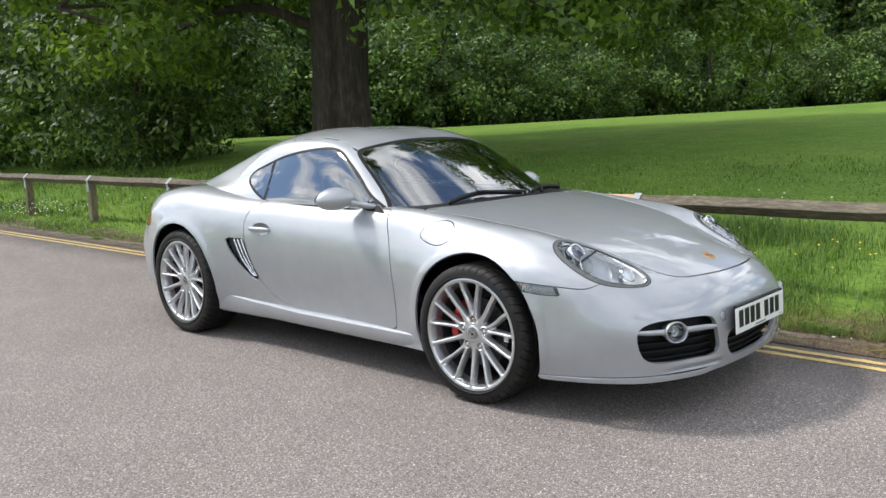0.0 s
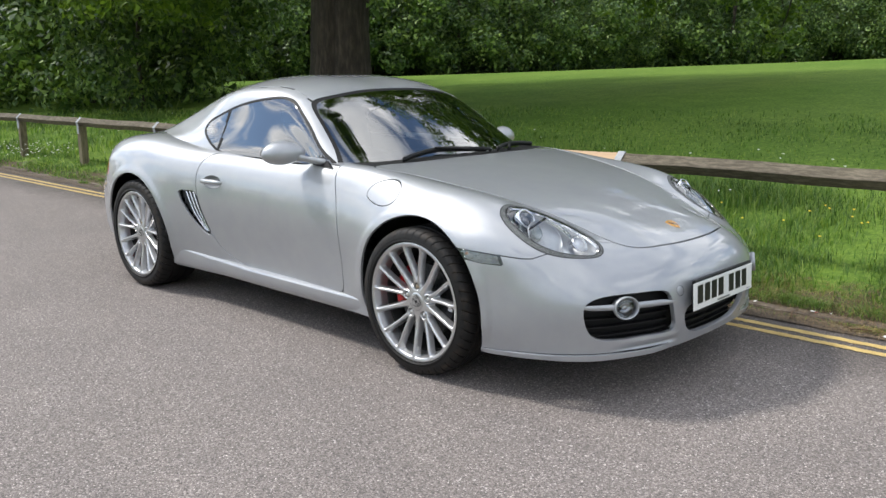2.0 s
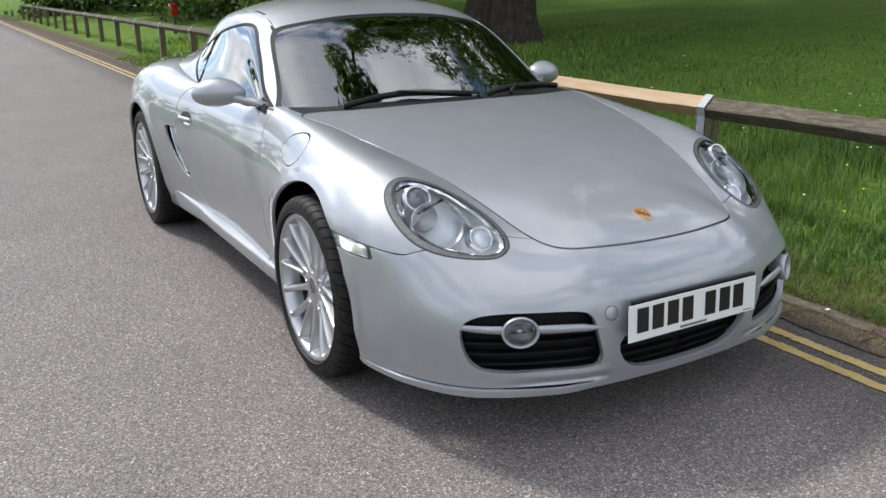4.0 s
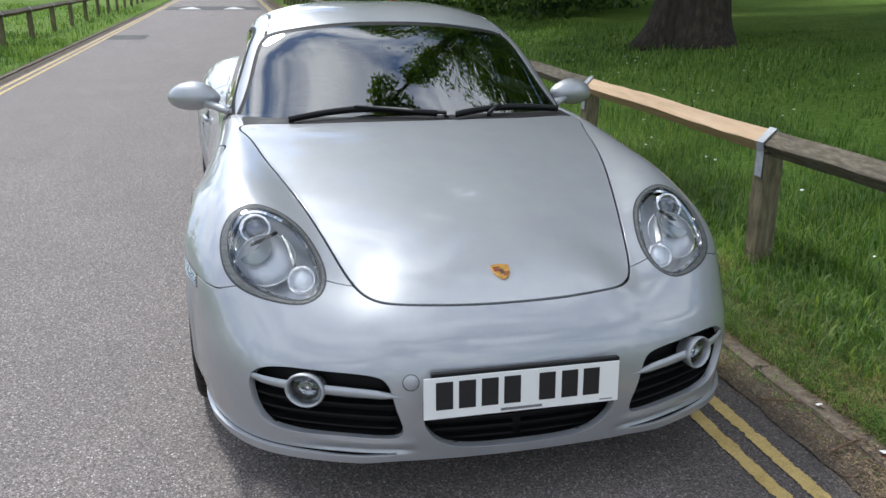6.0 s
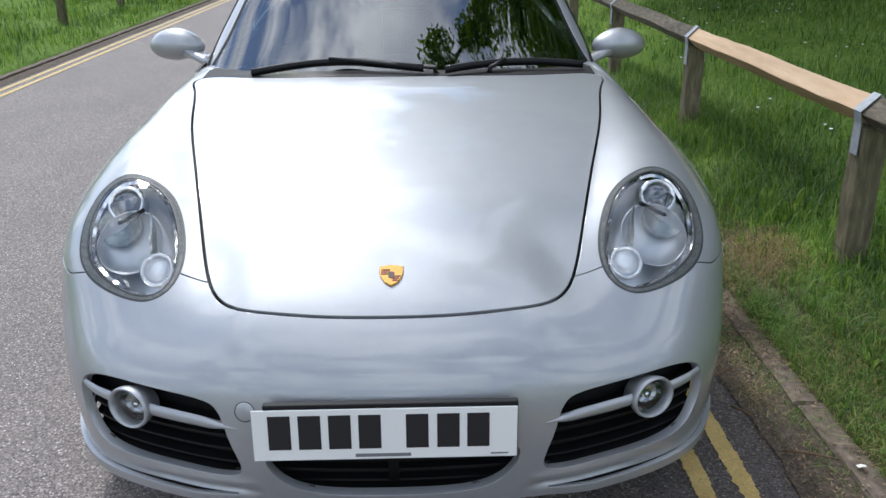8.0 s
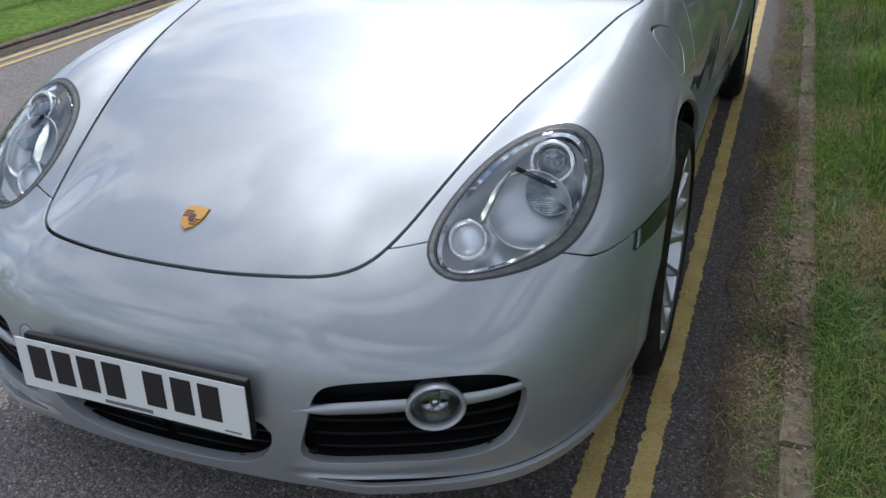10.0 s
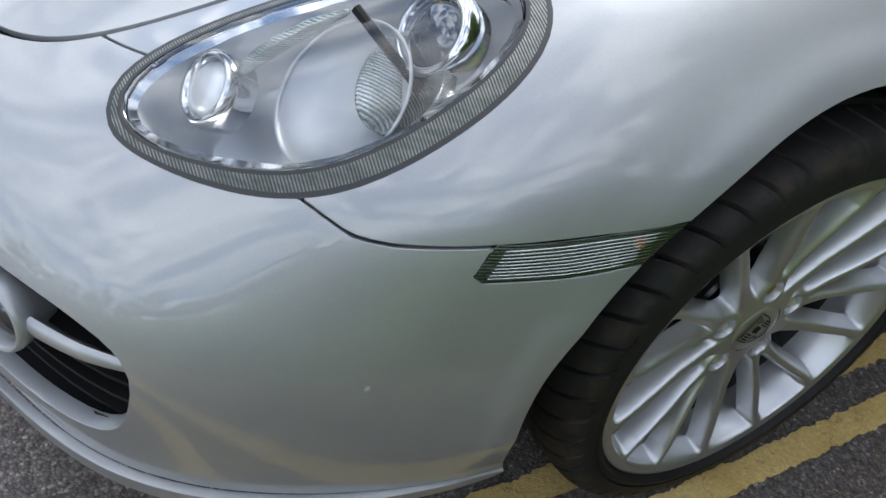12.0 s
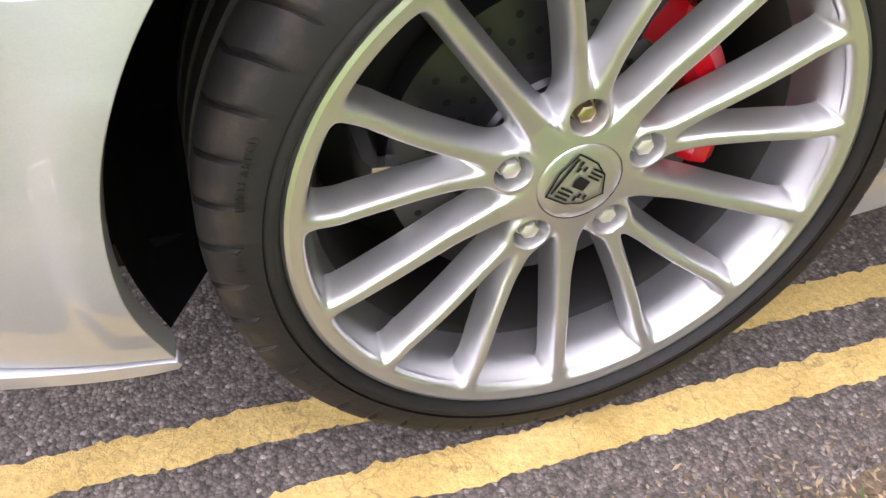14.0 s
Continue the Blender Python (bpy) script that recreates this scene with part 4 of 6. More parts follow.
def spokes_mesh(lift, s, rings, steps):
    rr, aa = np.linspace(.0405, .2500, rings), np.linspace(0, 2 * np.pi, steps, endpoint=False)
    R, A = np.meshgrid(rr, aa, indexing="ij")
    out = spoke_height(R, A)[1]
    eps, limit = 2e-4, .0066
    i, j = np.meshgrid(np.arange(len(rr) - 1), np.arange(len(aa)), indexing="ij")
    n, k = len(aa), (j + 1) % len(aa)
    keep = np.minimum.reduce([out[i, j], out[i, k], out[i + 1, k], out[i + 1, j]]) < limit
    for _ in range(3):   # draw the border of the wall onto one smooth line
        beyond = np.maximum(spoke_height(R, A)[1] - limit, 0)
        gr = (spoke_height(R + eps, A)[1] - spoke_height(R - eps, A)[1]) / (2 * eps)
        ga = (spoke_height(R, A + eps / R)[1] - spoke_height(R, A - eps / R)[1]) / (2 * eps)
        step = np.minimum(beyond, .004) / np.maximum(gr * gr + ga * ga, .3)
        R, A = np.clip(R - step * gr, .0405, .2500), A - step * ga / R
    y = spoke_height(R, A)[0]
    dr = (spoke_height(R + eps, A)[0] - spoke_height(R - eps, A)[0]) / (2 * eps)
    da = (spoke_height(R, A + eps / R)[0] - spoke_height(R, A - eps / R)[0]) / (2 * eps)
    c, sn = np.cos(A), np.sin(A)
    N = np.stack([-(dr * c - da * sn), np.ones_like(y) * s, -(dr * sn + da * c)], -1)
    N /= np.linalg.norm(N, axis=-1, keepdims=True)
    P = np.stack([R * c, s * (y + lift), R * sn], -1).reshape(-1, 3)
    F = np.stack([i * n + j, i * n + k, (i + 1) * n + k, (i + 1) * n + j], -1)
    F = F[keep]
    if s < 0:
        F = F[:, ::-1]
    used = np.unique(F)
    index = np.zeros(len(P), int)
    index[used] = np.arange(len(used))
    me = bpy.data.meshes.new("spokes")
    me.from_pydata(P[used].tolist(), [], index[F].tolist())
    me.polygons.foreach_set("use_smooth", [True] * len(me.polygons))
    me.normals_split_custom_set_from_vertices(N.reshape(-1, 3)[used].tolist())
    me.materials.append(ALLOY)
    return me


def wheel(x, z, s, r, w, y_mid):
    """One wheel with its brake; s is 1 on the kerb side and -1 on the road side."""
    hub = new("wheel")
    hub.parent = car
    hub.location = (x, s * y_mid, z)
    side = (lambda b: b) if s > 0 else flipped
    rim, e = rim_mesh(w)
    sharp(part("tyre", side(tyre_mesh(r, w)), RUBBER, hub, "black low-profile tyre"), 40)
    for words, at in (("(EXTRA LOAD)", 17), ("(91Y)", 2)):
        raised_text(words, .2935, at, .0085, w / 2 + .0002, hub, side)
    sharp(part("rim", side(rim), ALLOY, hub, "silver alloy rim flange"), 27)
    spider = new("spokes", spokes_mesh(e, s, *((150, 1080) if x > -1 and s > 0 else (60, 420))))
    spider.parent = hub
    tagged(spider, "fifteen satin silver spokes")
    h = w / 2 - .006
    # shade behind the spokes is put into the barrel's near-black colour
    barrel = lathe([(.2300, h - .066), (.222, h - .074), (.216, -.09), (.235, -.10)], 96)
    part("rim_barrel", side(barrel), BARREL, hub, "inner barrel of the rim, near black to hold the shade")
    cap = lathe([(0, .0785 + e), (.030, .0782 + e), (.0390, .0773 + e), (.0406, .0755 + e), (.0408, .07 + e)], 56)
    part("centre_cap", side(cap), ALLOY, hub)
    crest = bmesh.new()
    k = 1.22
    shield = [(-.0205 * k, .019 * k), (0, .0225 * k), (.0205 * k, .019 * k), (.0200 * k, .000), (.0140 * k, -.013 * k), (0, -.0235 * k), (-.0140 * k, -.013 * k), (-.0200 * k, .000)]
    tilt = radians(56)
    rim2 = [(q * .93, t * .93) for q, t in shield]
    bars = [[shield[j], shield[(j + 1) % 8], rim2[(j + 1) % 8], rim2[j]] for j in range(8)]
    for q0, q1, t0, t1 in ((-.0175 * k, -.0065 * k, .0005, .0125 * k), (.0065 * k, .0165 * k, -.012 * k, -.0005)):
        for j in range(3):
            c0, c1 = q0 + (q1 - q0) * (j + .1) / 3, q0 + (q1 - q0) * (j + .62) / 3
            bars.append([(c0, t0), (c1, t0), (c1, t1), (c0, t1)])
    for q, t in ((.009, .010), (.014, .011), (.0115, .0055), (-.009, -.006), (-.0125, -.004), (-.0085, -.011)):
        bars.append([((q - .0022) * k, (t - .0012) * k), ((q + .0022) * k, (t - .0012) * k), ((q + .0022) * k, (t + .0012) * k), ((q - .0022) * k, (t + .0012) * k)])
    bars.append([(-.0045 * k, -.006 * k), (.0045 * k, -.006 * k), (.0050 * k, .005 * k), (0, .0065 * k), (-.0050 * k, .005 * k)])
    bars.append([(-.0165 * k, .0150 * k), (.0165 * k, .0150 * k), (.0165 * k, .0172 * k), (-.0165 * k, .0172 * k)])
    for bar in bars:
        crest.faces.new([crest.verts.new((-(q * math.cos(tilt) - t * math.sin(tilt)), .0795 + e, q * math.sin(tilt) + t * math.cos(tilt))) for q, t in bar])
    part("crest", side(crest), DARK, hub, "dark shield badge on the wheel cap", smooth=False)
    for k in range(5):
        a = radians(90 + 72 * k)
        m = Matrix.Translation((math.cos(a) * .066, 0, math.sin(a) * .066))
        b = join(lathe([(0, .0725 + e), (.0060, .0720 + e), (.0086, .0705 + e), (.0096, .067 + e), (.0099, .062 + e), (.0098, .05 + e)], 6), lathe([(.0096, .0625 + e), (.0108, .0620 + e), (.0112, .060 + e), (.0112, .05 + e)], 24))
        # flat dark ring puts in the shade round the bolt in its well
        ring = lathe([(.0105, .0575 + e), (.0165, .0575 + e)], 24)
        b.transform(m)
        ring.transform(m)
        sharp(part("wheel_bolt", side(b), BOLT if k else BRASS, hub), 30)
        part("bolt_well_shade", side(ring), DARK, hub)
    disc = join(lathe([(.062, .045), (.080, .045), (.084, .040), (.086, .022), (.158, .022), (.159, .020), (.159, -.006), (.086, -.006)], 96))
    disc = sharp(part("brake_disc", side(disc), STEEL, hub, "drilled steel brake disc"), 30)
    # flat dark discs on the face stand for the shade in drilled holes
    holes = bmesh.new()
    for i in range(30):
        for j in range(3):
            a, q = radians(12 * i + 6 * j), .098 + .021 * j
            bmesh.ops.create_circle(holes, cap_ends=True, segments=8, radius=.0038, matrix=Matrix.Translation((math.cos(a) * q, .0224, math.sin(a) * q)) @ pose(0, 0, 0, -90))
    part("hole_shade_disc", side(holes), DARK, disc, smooth=False)
    cal = lathe([(.122, .028), (.126, .044), (.136, .052), (.152, .054), (.166, .044), (.172, .02), (.172, -.02), (.164, -.03), (.162, .018), (.122, .024)], 24, turn=radians(66), start=radians(126))
    sharp(part("brake_caliper", side(cal), RED, hub, "red brake caliper"), 25)
    grip = lathe([(.150, .028), (.150, .045), (.176, .045), (.182, .030), (.182, -.02), (.168, -.02), (.168, .028)], 8, turn=radians(15), start=radians(-8))
    sharp(part("caliper_bracket", side(grip), SATIN, hub, "bare metal bracket at the disc's edge"), 25)
    back = lathe([(.0, -.02), (.10, -.02), (.218, -.075)], 40)
    part("backplate", side(back), DARK, hub)
    return hub




def raised_text(words, r, middle, size, y, hub, side):
    """Letters standing a little proud of the tyre's side, along a circle; middle in degrees."""
    pen = middle + math.degrees(len(words) * size * .36 / r)
    b = bmesh.new()
    for ch in words:
        step = math.degrees(size * (.45 if ch in "() /" else .72) / r)
        curve = bpy.data.curves.new("letter", "FONT")
        curve.body, curve.size, curve.extrude, curve.align_x = ch, size, .0004, "CENTER"
        ob = bpy.data.objects.new("letter", curve)
        me = bpy.data.meshes.new_from_object(ob)
        a = radians(pen - step / 2)
        out, along = Vector((math.cos(a), 0, math.sin(a))), Vector((math.sin(a), 0, -math.cos(a)))
        if len(me.vertices):
            me.transform(Matrix.Translation(out * r + Vector((0, y, 0))) @ Matrix((along, out, Vector((0, 1, 0)))).transposed().to_4x4())
            b.from_mesh(me)
        bpy.data.meshes.remove(me)
        bpy.data.objects.remove(ob)
        bpy.data.curves.remove(curve)
        pen -= step
    part("sidewall_writing", side(b), RUBBER, hub, smooth=False)


for s in (1, -1):
    wheel(0, .3225, s, .3235, .235, .743)
    wheel(-2.415, .333, s, .334, .265, .755)
    for x, z, r in (ARCH_F, ARCH_R):
        liner = lathe([(r + .004, .775), (r + .012, .74), (r + .012, .42), (.05, .40)], 48, turn=radians(224), start=radians(-21))
        for f in [f for f in liner.faces if len(f.verts) > 4]:
            liner.faces.remove(f)
        liner.transform(Matrix.Translation((x, 0, z)))
        part("arch_liner", liner if s > 0 else flipped(liner), DARK, car)

# ------------------------------------------------------------ fittings on the skin
flat_skin, flat_n = skin.reshape(-1, 3), skin_n.reshape(-1, 3)


def on_skin(plane, a, b, where=None):
    """The point of the skin, y > 0, that shows at (a, b) of a plane, and its normal."""
    d = np.hypot(flat_skin[:, plane[0]] - a, flat_skin[:, plane[1]] - b)
    if where is not None:
        d = np.where(where(flat_skin), d, 9)
    i = int(np.argmin(d))
    p, n = flat_skin[i].copy(), flat_n[i]
    k = 3 - plane[0] - plane[1]
    if abs(n[k]) > .15:
        p[k] -= (n[plane[0]] * (a - p[plane[0]]) + n[plane[1]] * (b - p[plane[1]])) / n[k]
        p[plane[0]], p[plane[1]] = a, b
    return Vector(p), Vector(n)


def both(name, bm, mat, parents, label="", angle=35, smooth=True):
    """The same piece on both sides of the car, y > 0 first."""
    o = flipped(bm)
    pair = [part(name, b, mat, p, label, smooth) for b, p in zip((bm, o), parents)]
    if angle and bm is not None:
        for ob in pair:
            sharp(ob, angle)
    return pair


two = (car, car)
# headlamps: housing, bezel, bowl, projector, small lamp, seal and lens
house = PANEL["lens"].copy()
lay = house.verts.layers.float_vector["nrm"]
inside = -lamp_flat((coords(house) - lamp_mid) @ LAMP_BASE) - .019
for v, d in zip(house.verts, inside):
    v.co -= Vector(lamp_n) * (0.006 + 0.100 * float(np.clip(d / 0.035, 0, 1)) ** 0.7)
house.verts.layers.float_vector.remove(lay)
lamps = both("headlamp", house, HOUSING, two, "clear oval headlamp in a black seal", angle=0)
lipped(PANEL["lens"], .005, .0008)
lipped(PANEL["seal"], .012, .001)
lipped(PANEL["inner"], .012, .0005)
for ob in both("lens", PANEL["lens"], CLEAR, lamps, angle=0):
    ob.visible_shadow = False
both("seal", PANEL["seal"], SEAL, lamps, "black rubber seal", angle=0)
both("seal_band", PANEL["band"], RIBBED, lamps, "grey ribbed rubber band", angle=0)
both("inner_seal", PANEL["inner"], SEAL, lamps, "black inner seal", angle=0)
edge = spline(((np.array(LAMP) - lamp_mid) @ LAMP_BASE)[:, :2], 90, closed=True)


def lamp_ring(inset_a, inset_b, drop_a, drop_b):
    """A sloping band inside the lamp's outline."""
    b = bmesh.new()
    rings = []
    for inset, drop in ((inset_a, drop_a), (inset_b, drop_b)):
        t = np.roll(edge, -1, 0) - np.roll(edge, 1, 0)
        nrm = np.stack([t[:, 1], -t[:, 0]], 1) / np.linalg.norm(t, axis=1, keepdims=True)
        mid_uv = edge.mean(0)
        nrm *= np.sign(((edge - mid_uv) * nrm).sum(1, keepdims=True))
        q = edge - nrm * (inset + .011 * np.clip((lamp_mid[1] + edge @ LAMP_BASE[1, :2] - .58) / .15, 0, 1))[:, None]
        row = []
        for u, v in q:
            p = lamp_mid + LAMP_BASE @ np.array([u, v, 0.0])
            i = int(np.argmin(np.linalg.norm((flat_skin - p) - ((flat_skin - p) @ lamp_n)[:, None] * lamp_n, axis=1)))
            h = (flat_skin[i] - p) @ lamp_n
            row.append(b.verts.new(p + lamp_n * (h - drop)))
        rings.append(row)
    for k in range(len(edge)):
        b.faces.new((rings[0][k], rings[0][(k + 1) % 90], rings[1][(k + 1) % 90], rings[1][k]))
    bmesh.ops.smooth_vert(b, verts=b.verts[:], factor=.5, use_axis_x=True, use_axis_y=True, use_axis_z=True)
    bmesh.ops.recalc_face_normals(b, faces=b.faces[:])
    return b


both("bezel", lamp_ring(.018, .030, .006, .014), CHROME, lamps, angle=0)
axis = Vector((.80, .08, .55)).normalized()
bowl = lathe([(.078, .0), (.080, .003), (.082, 0), (.078, -.004), (.070, -.014), (.052, -.024), (.028, -.030), (0, -.032)], 56)
bowl.transform(frame_at(Vector((.530, .622, .640)), (.72, .10, .66)))
both("reflector_bowl", bowl, BOWL, lamps, angle=0)
for name, at, r in (("projector", (.452, .646, .710), .041), ("side_lamp", (.633, .533, .611), .036)):
    ring = lathe([(r * .80, -.004), (r * .86, .005), (r, .007), (r * 1.10, .003), (r * 1.14, -.008), (r * 1.1, -.03)], 40)
    ring.transform(frame_at(at, axis))
    rings = both(name, ring, CHROME, lamps, angle=0)
    dome = lathe([(0, .010), (r * .3, .009), (r * .55, .006), (r * .75, .001), (r * .82, -.006)], 32)
    dome.transform(frame_at(at, axis))
    both(name + "_glass", dome, BULB if name == "projector" else HOUSING, lamps, angle=0)
dish = lathe([(0, -.006), (.020, -.004), (.040, .001), (.052, .006), (.055, .0085), (.057, .007), (.057, -.012)], 48)
dish.transform(frame_at((.482, .655, .664), (.76, .10, .62)) @ Matrix.Diagonal((.92, 1, .92, 1)))
both("ribbed_dish", dish, LAMP_RIBS, lamps, "clear ribbed dish beside the main bowl", angle=0)
visor = tube([(.5056, .589, .712), (.484, .640, .682), (.463, .691, .655)], .0052, 8)
both("projector_visor", visor, DARK, lamps)
divider = sweep(None, [[Vector(q) + Vector(d) * w for d in ((0, 0, .012), (.006, .006, .004), (.010, .004, -.014), (-.006, -.008, -.010))]
                       for q, w in (((.600, .548, .640), .9), ((.575, .555, .660), 1.0), ((.540, .562, .682), .8), ((.505, .575, .702), .3))])
both("lamp_divider", divider, LAMP_RIBS, lamps, angle=40)

# front intakes: dark back, slats, fin and fog lamp
for name, field, lo, hi, y0, y1 in (("side", f_intake, .285, .385, .31, .69), ("mouth", f_mouth, .245, .335, 0, .255)):
    b = sheet(skin, skin_n)
    c = centres(b)
    b.faces.ensure_lookup_table()
    bmesh.ops.delete(b, geom=[b.faces[i] for i in np.nonzero(field(c) > .043)[0]], context="FACES")
    for v in b.verts:
        v.co.x -= .055
        v.co.y -= .02 if name == "side" else 0
    b.verts.layers.float_vector.remove(b.verts.layers.float_vector["nrm"])
    if name == "side":
        both("intake_back", b, DARK, two, angle=0)
    else:
        part("intake_back", mirrored(b), DARK, car)
    base = [on_skin(YZ, y, lo + .02, lambda p: p[:, 0] > .55)[0] for y in np.linspace(y0 + (.01 if name == "side" else 0), y1 - (.03 if name == "side" else .05), 12)]
    foot = (lambda y: .266) if name == "side" else (lambda y: float(np.interp(y, [0, .14, .21], [.222, .225, .244])))
    secs = [[Vector((p.x + dx, p.y, foot(p.y) + dz)) for dx, dz in ((-.016, 0), (-.085, 0), (-.085, -.004), (-.016, -.004))] for p in base]
    if name == "side":
        both("intake_floor", sweep(None, secs), DARK, two, smooth=False, angle=0)
    else:
        part("intake_floor", mirrored(sweep(None, secs, closed_ends=False)), DARK, car, smooth=False)
    for k in range(4):
        z = lo + (hi - lo) * k / 3
        row = [on_skin(YZ, y, z, lambda p: p[:, 0] > .55)[0] for y in np.linspace(y0 + .012, y1 - .02, 12)]
        row = [p - Vector((.040, 0, 0)) for p in row]
        secs = [[p + Vector(d) for d in ((.006, 0, .002), (-.02, 0, .005), (-.02, 0, -.003), (.006, 0, -.003))] for p in row]
        if name == "side":
            both("intake_slat", sweep(None, secs), BLACKSAT, two, smooth=False, angle=0)
        else:
            part("intake_slat", mirrored(sweep(None, secs, closed_ends=False)), BLACKSAT, car, smooth=False)
for y_from, y_to in ((.312, .505), (.592, .684)):
  secs = []
  for y in np.linspace(y_from, y_to, 18):
      p, n = on_skin(YZ, y, .398, lambda p: p[:, 0] > .55)
      h = float(np.interp(y, [.312, .33, .37, .45, .60, .66, .684], [.0015, .006, .012, .0135, .0125, .0105, .008]))
      zc = float(np.interp(y, [.312, .40, .69], [.392, .399, .404]))
      out = float(np.interp(y, [.312, .36, .65, .684], [.001, .004, .001, -.004]))
      secs.append([Vector((p.x + out + dx, y, zc + dz * h)) for dx, dz in ((-.022, -.5), (-.012, -1), (-.004, -.85), (0, -.3), (0, .25), (-.004, .80), (-.010, .95), (-.022, .2))])
  both("intake_fin", sweep(None, secs), PAINT, two, angle=50)
p, n = on_skin(YZ, .550, .398, lambda p: p[:, 0] > .55)
at = frame_at(p + Vector((.006, .004, 0)), (.88, .46, .10)) @ Matrix.Diagonal((1.14, 1, .95, 1))
fog = lathe([(.0385, -.030), (.0388, -.010), (.0400, -.001), (.0425, .0032), (.0450, .0036), (.0470, .001), (.0478, -.005), (.0465, -.014), (.0420, -.026), (.036, -.05)], 56)
fog.transform(at)
fogs = both("fog_lamp", fog, PAINT, two, "round fog lamp in a silver ring", angle=60)
b = lathe([(0, -.002), (.018, -.003), (.030, -.0055), (.0390, -.0095)], 40)
b.transform(at)
both("lens", b, CLEAR, fogs, angle=0)
b = lathe([(0, -.045), (.020, -.040), (.034, -.028), (.039, -.020)], 40)
b.transform(at)
both("reflector", b, FOG_BOWL, fogs, angle=0)
b = lathe([(0, -.016), (.007, -.018), (.009, -.024), (.009, -.04)], 20)
b.transform(at)
both("bulb_shield", b, CHROME, fogs, angle=0)
# ribs of the side marker's lens
for i in range(9):
    f = (i + .75) / 9.5
    nose = .464 - .016 * f
    run = []
    for x in np.linspace(nose, .262, 15):
        low, high = np.interp(x, [.25, .326, .384, .467], [.564, .559, .552, .551]), np.interp(x, [.25, .391, .458], [.600, .588, .585])
        p, n = on_skin(XZ, x, low + (high - low) * f, lambda p: p[:, 1] > .7)
        if f_arch(np.array([p]))[0] > .003:
            run.append(p + n * .0004)
    both("marker_rib", tube(run, [.0006] + [.0009] * (len(run) - 2) + [.0005], 8), RIB, two, angle=0)
# amber bulb behind the side marker's lens
p, n = on_skin(XZ, .318, .584, lambda p: p[:, 1] > .7)
b = box((.013, .0028, .0115), frame_at(p - n * .0007, n), .0010, 2)
both("marker_bulb", b, AMBER, two, "amber bulb of the side marker", angle=0, smooth=False)
# washer and towing caps
p, n = on_skin(YZ, .293, .431, lambda p: p[:, 0] > .8)
b = lathe([(0, .0012), (.0188, .0009), (.0196, .0003), (.0198, -.002)], 40)
b.transform(frame_at((p.x, -p.y, p.z), (n.x, -n.y, n.z)))
part("towing_cap", b, PAINT, car)
b = lathe([(.0198, .0004), (.0212, .0007)], 40)
b.transform(frame_at((p.x, -p.y, p.z), (n.x, -n.y, n.z)))
part("towing_cap_joint", b, DARK, car)

# number plate, its characters as plain bars
PLATE = pose(.998, -.011, .4045, 0, -3, 0)
part("plate_holder", box((.016, .50, .118), PLATE @ Matrix.Translation((-.010, .012, .006)), .003), BLACKSAT, car, "dark plastic plate holder", smooth=False)
plate = part("number_plate", box((.0035, .520, .111), PLATE, .001, 1), PLATE_WHITE, car, "white front number plate with plain dark bars", smooth=False)
for k, y in enumerate((-.207, -.148, -.089, -.030, .063, .124, .183)):
    b = box((.0012, .044, .074), PLATE @ Matrix.Translation((.0022, y, .006)))
    part("plate_bar", b, INK, plate, smooth=False)
part("plate_bar", box((.0012, .11, .007), PLATE @ Matrix.Translation((.0022, -.005, -.046))), GREYINK, plate, smooth=False)
part("plate_bar", box((.0012, .035, .003), PLATE @ Matrix.Translation((.0022, .225, -.047))), GREYINK, plate, smooth=False)

# bonnet badge: a plain gold shield with dark red and black fields
p, n = on_skin(XY, .747, 0.0, lambda p: p[:, 2] > .55)
BADGE = Matrix.Translation(p + n * .0008) @ Matrix(((0, -n.z, n.x), (1, 0, 0), (0, n.x, n.z))).to_4x4()   # x across, y towards the screen, z off the bonnet


def badge_piece(points, height, inset=0.0):
    b = bmesh.new()
    f = b.faces.new([b.verts.new((q, t, 0)) for q, t in points])
    got = bmesh.ops.extrude_face_region(b, geom=[f])
    tops = [g for g in got["geom"] if isinstance(g, bmesh.types.BMVert)]
    for v in tops:
        v.co = Vector((v.co.x * (1 - inset), v.co.y * (1 - inset), height))
    bmesh.ops.recalc_face_normals(b, faces=b.faces[:])
    b.transform(BADGE)
    return b


shield = [(-.026, .028), (-.012, .031), (0, .033), (.012, .031), (.026, .028), (.0265, .010), (.023, -.008), (.014, -.024), (0, -.034), (-.014, -.024), (-.023, -.008), (-.0265, .010)]
badge = part("bonnet_badge", badge_piece(shield, .003, .06), GOLD, car, "gold shield badge with plain dark red fields", smooth=False)
for q0, q1, t0, t1 in ((-.022, -.003, .000, .019), (.003, .021, -.020, -.001)):
    for j in range(3):
        a, c2 = t0 + (t1 - t0) * j / 3, t0 + (t1 - t0) * (j + .6) / 3
        cutq = 1 - max(0, -a - .006) * 22
        part("badge_bar", badge_piece([(q0 * cutq, a), (q0 * cutq, c2), (q1 * cutq, c2), (q1 * cutq, a)], .0036), BADGE_RED, badge, smooth=False)
part("badge_field", badge_piece([(-.006, -.009), (-.007, .006), (0, .009), (.007, .006), (.006, -.009), (0, -.012)], .0039), BADGE_DARK, badge, smooth=False)

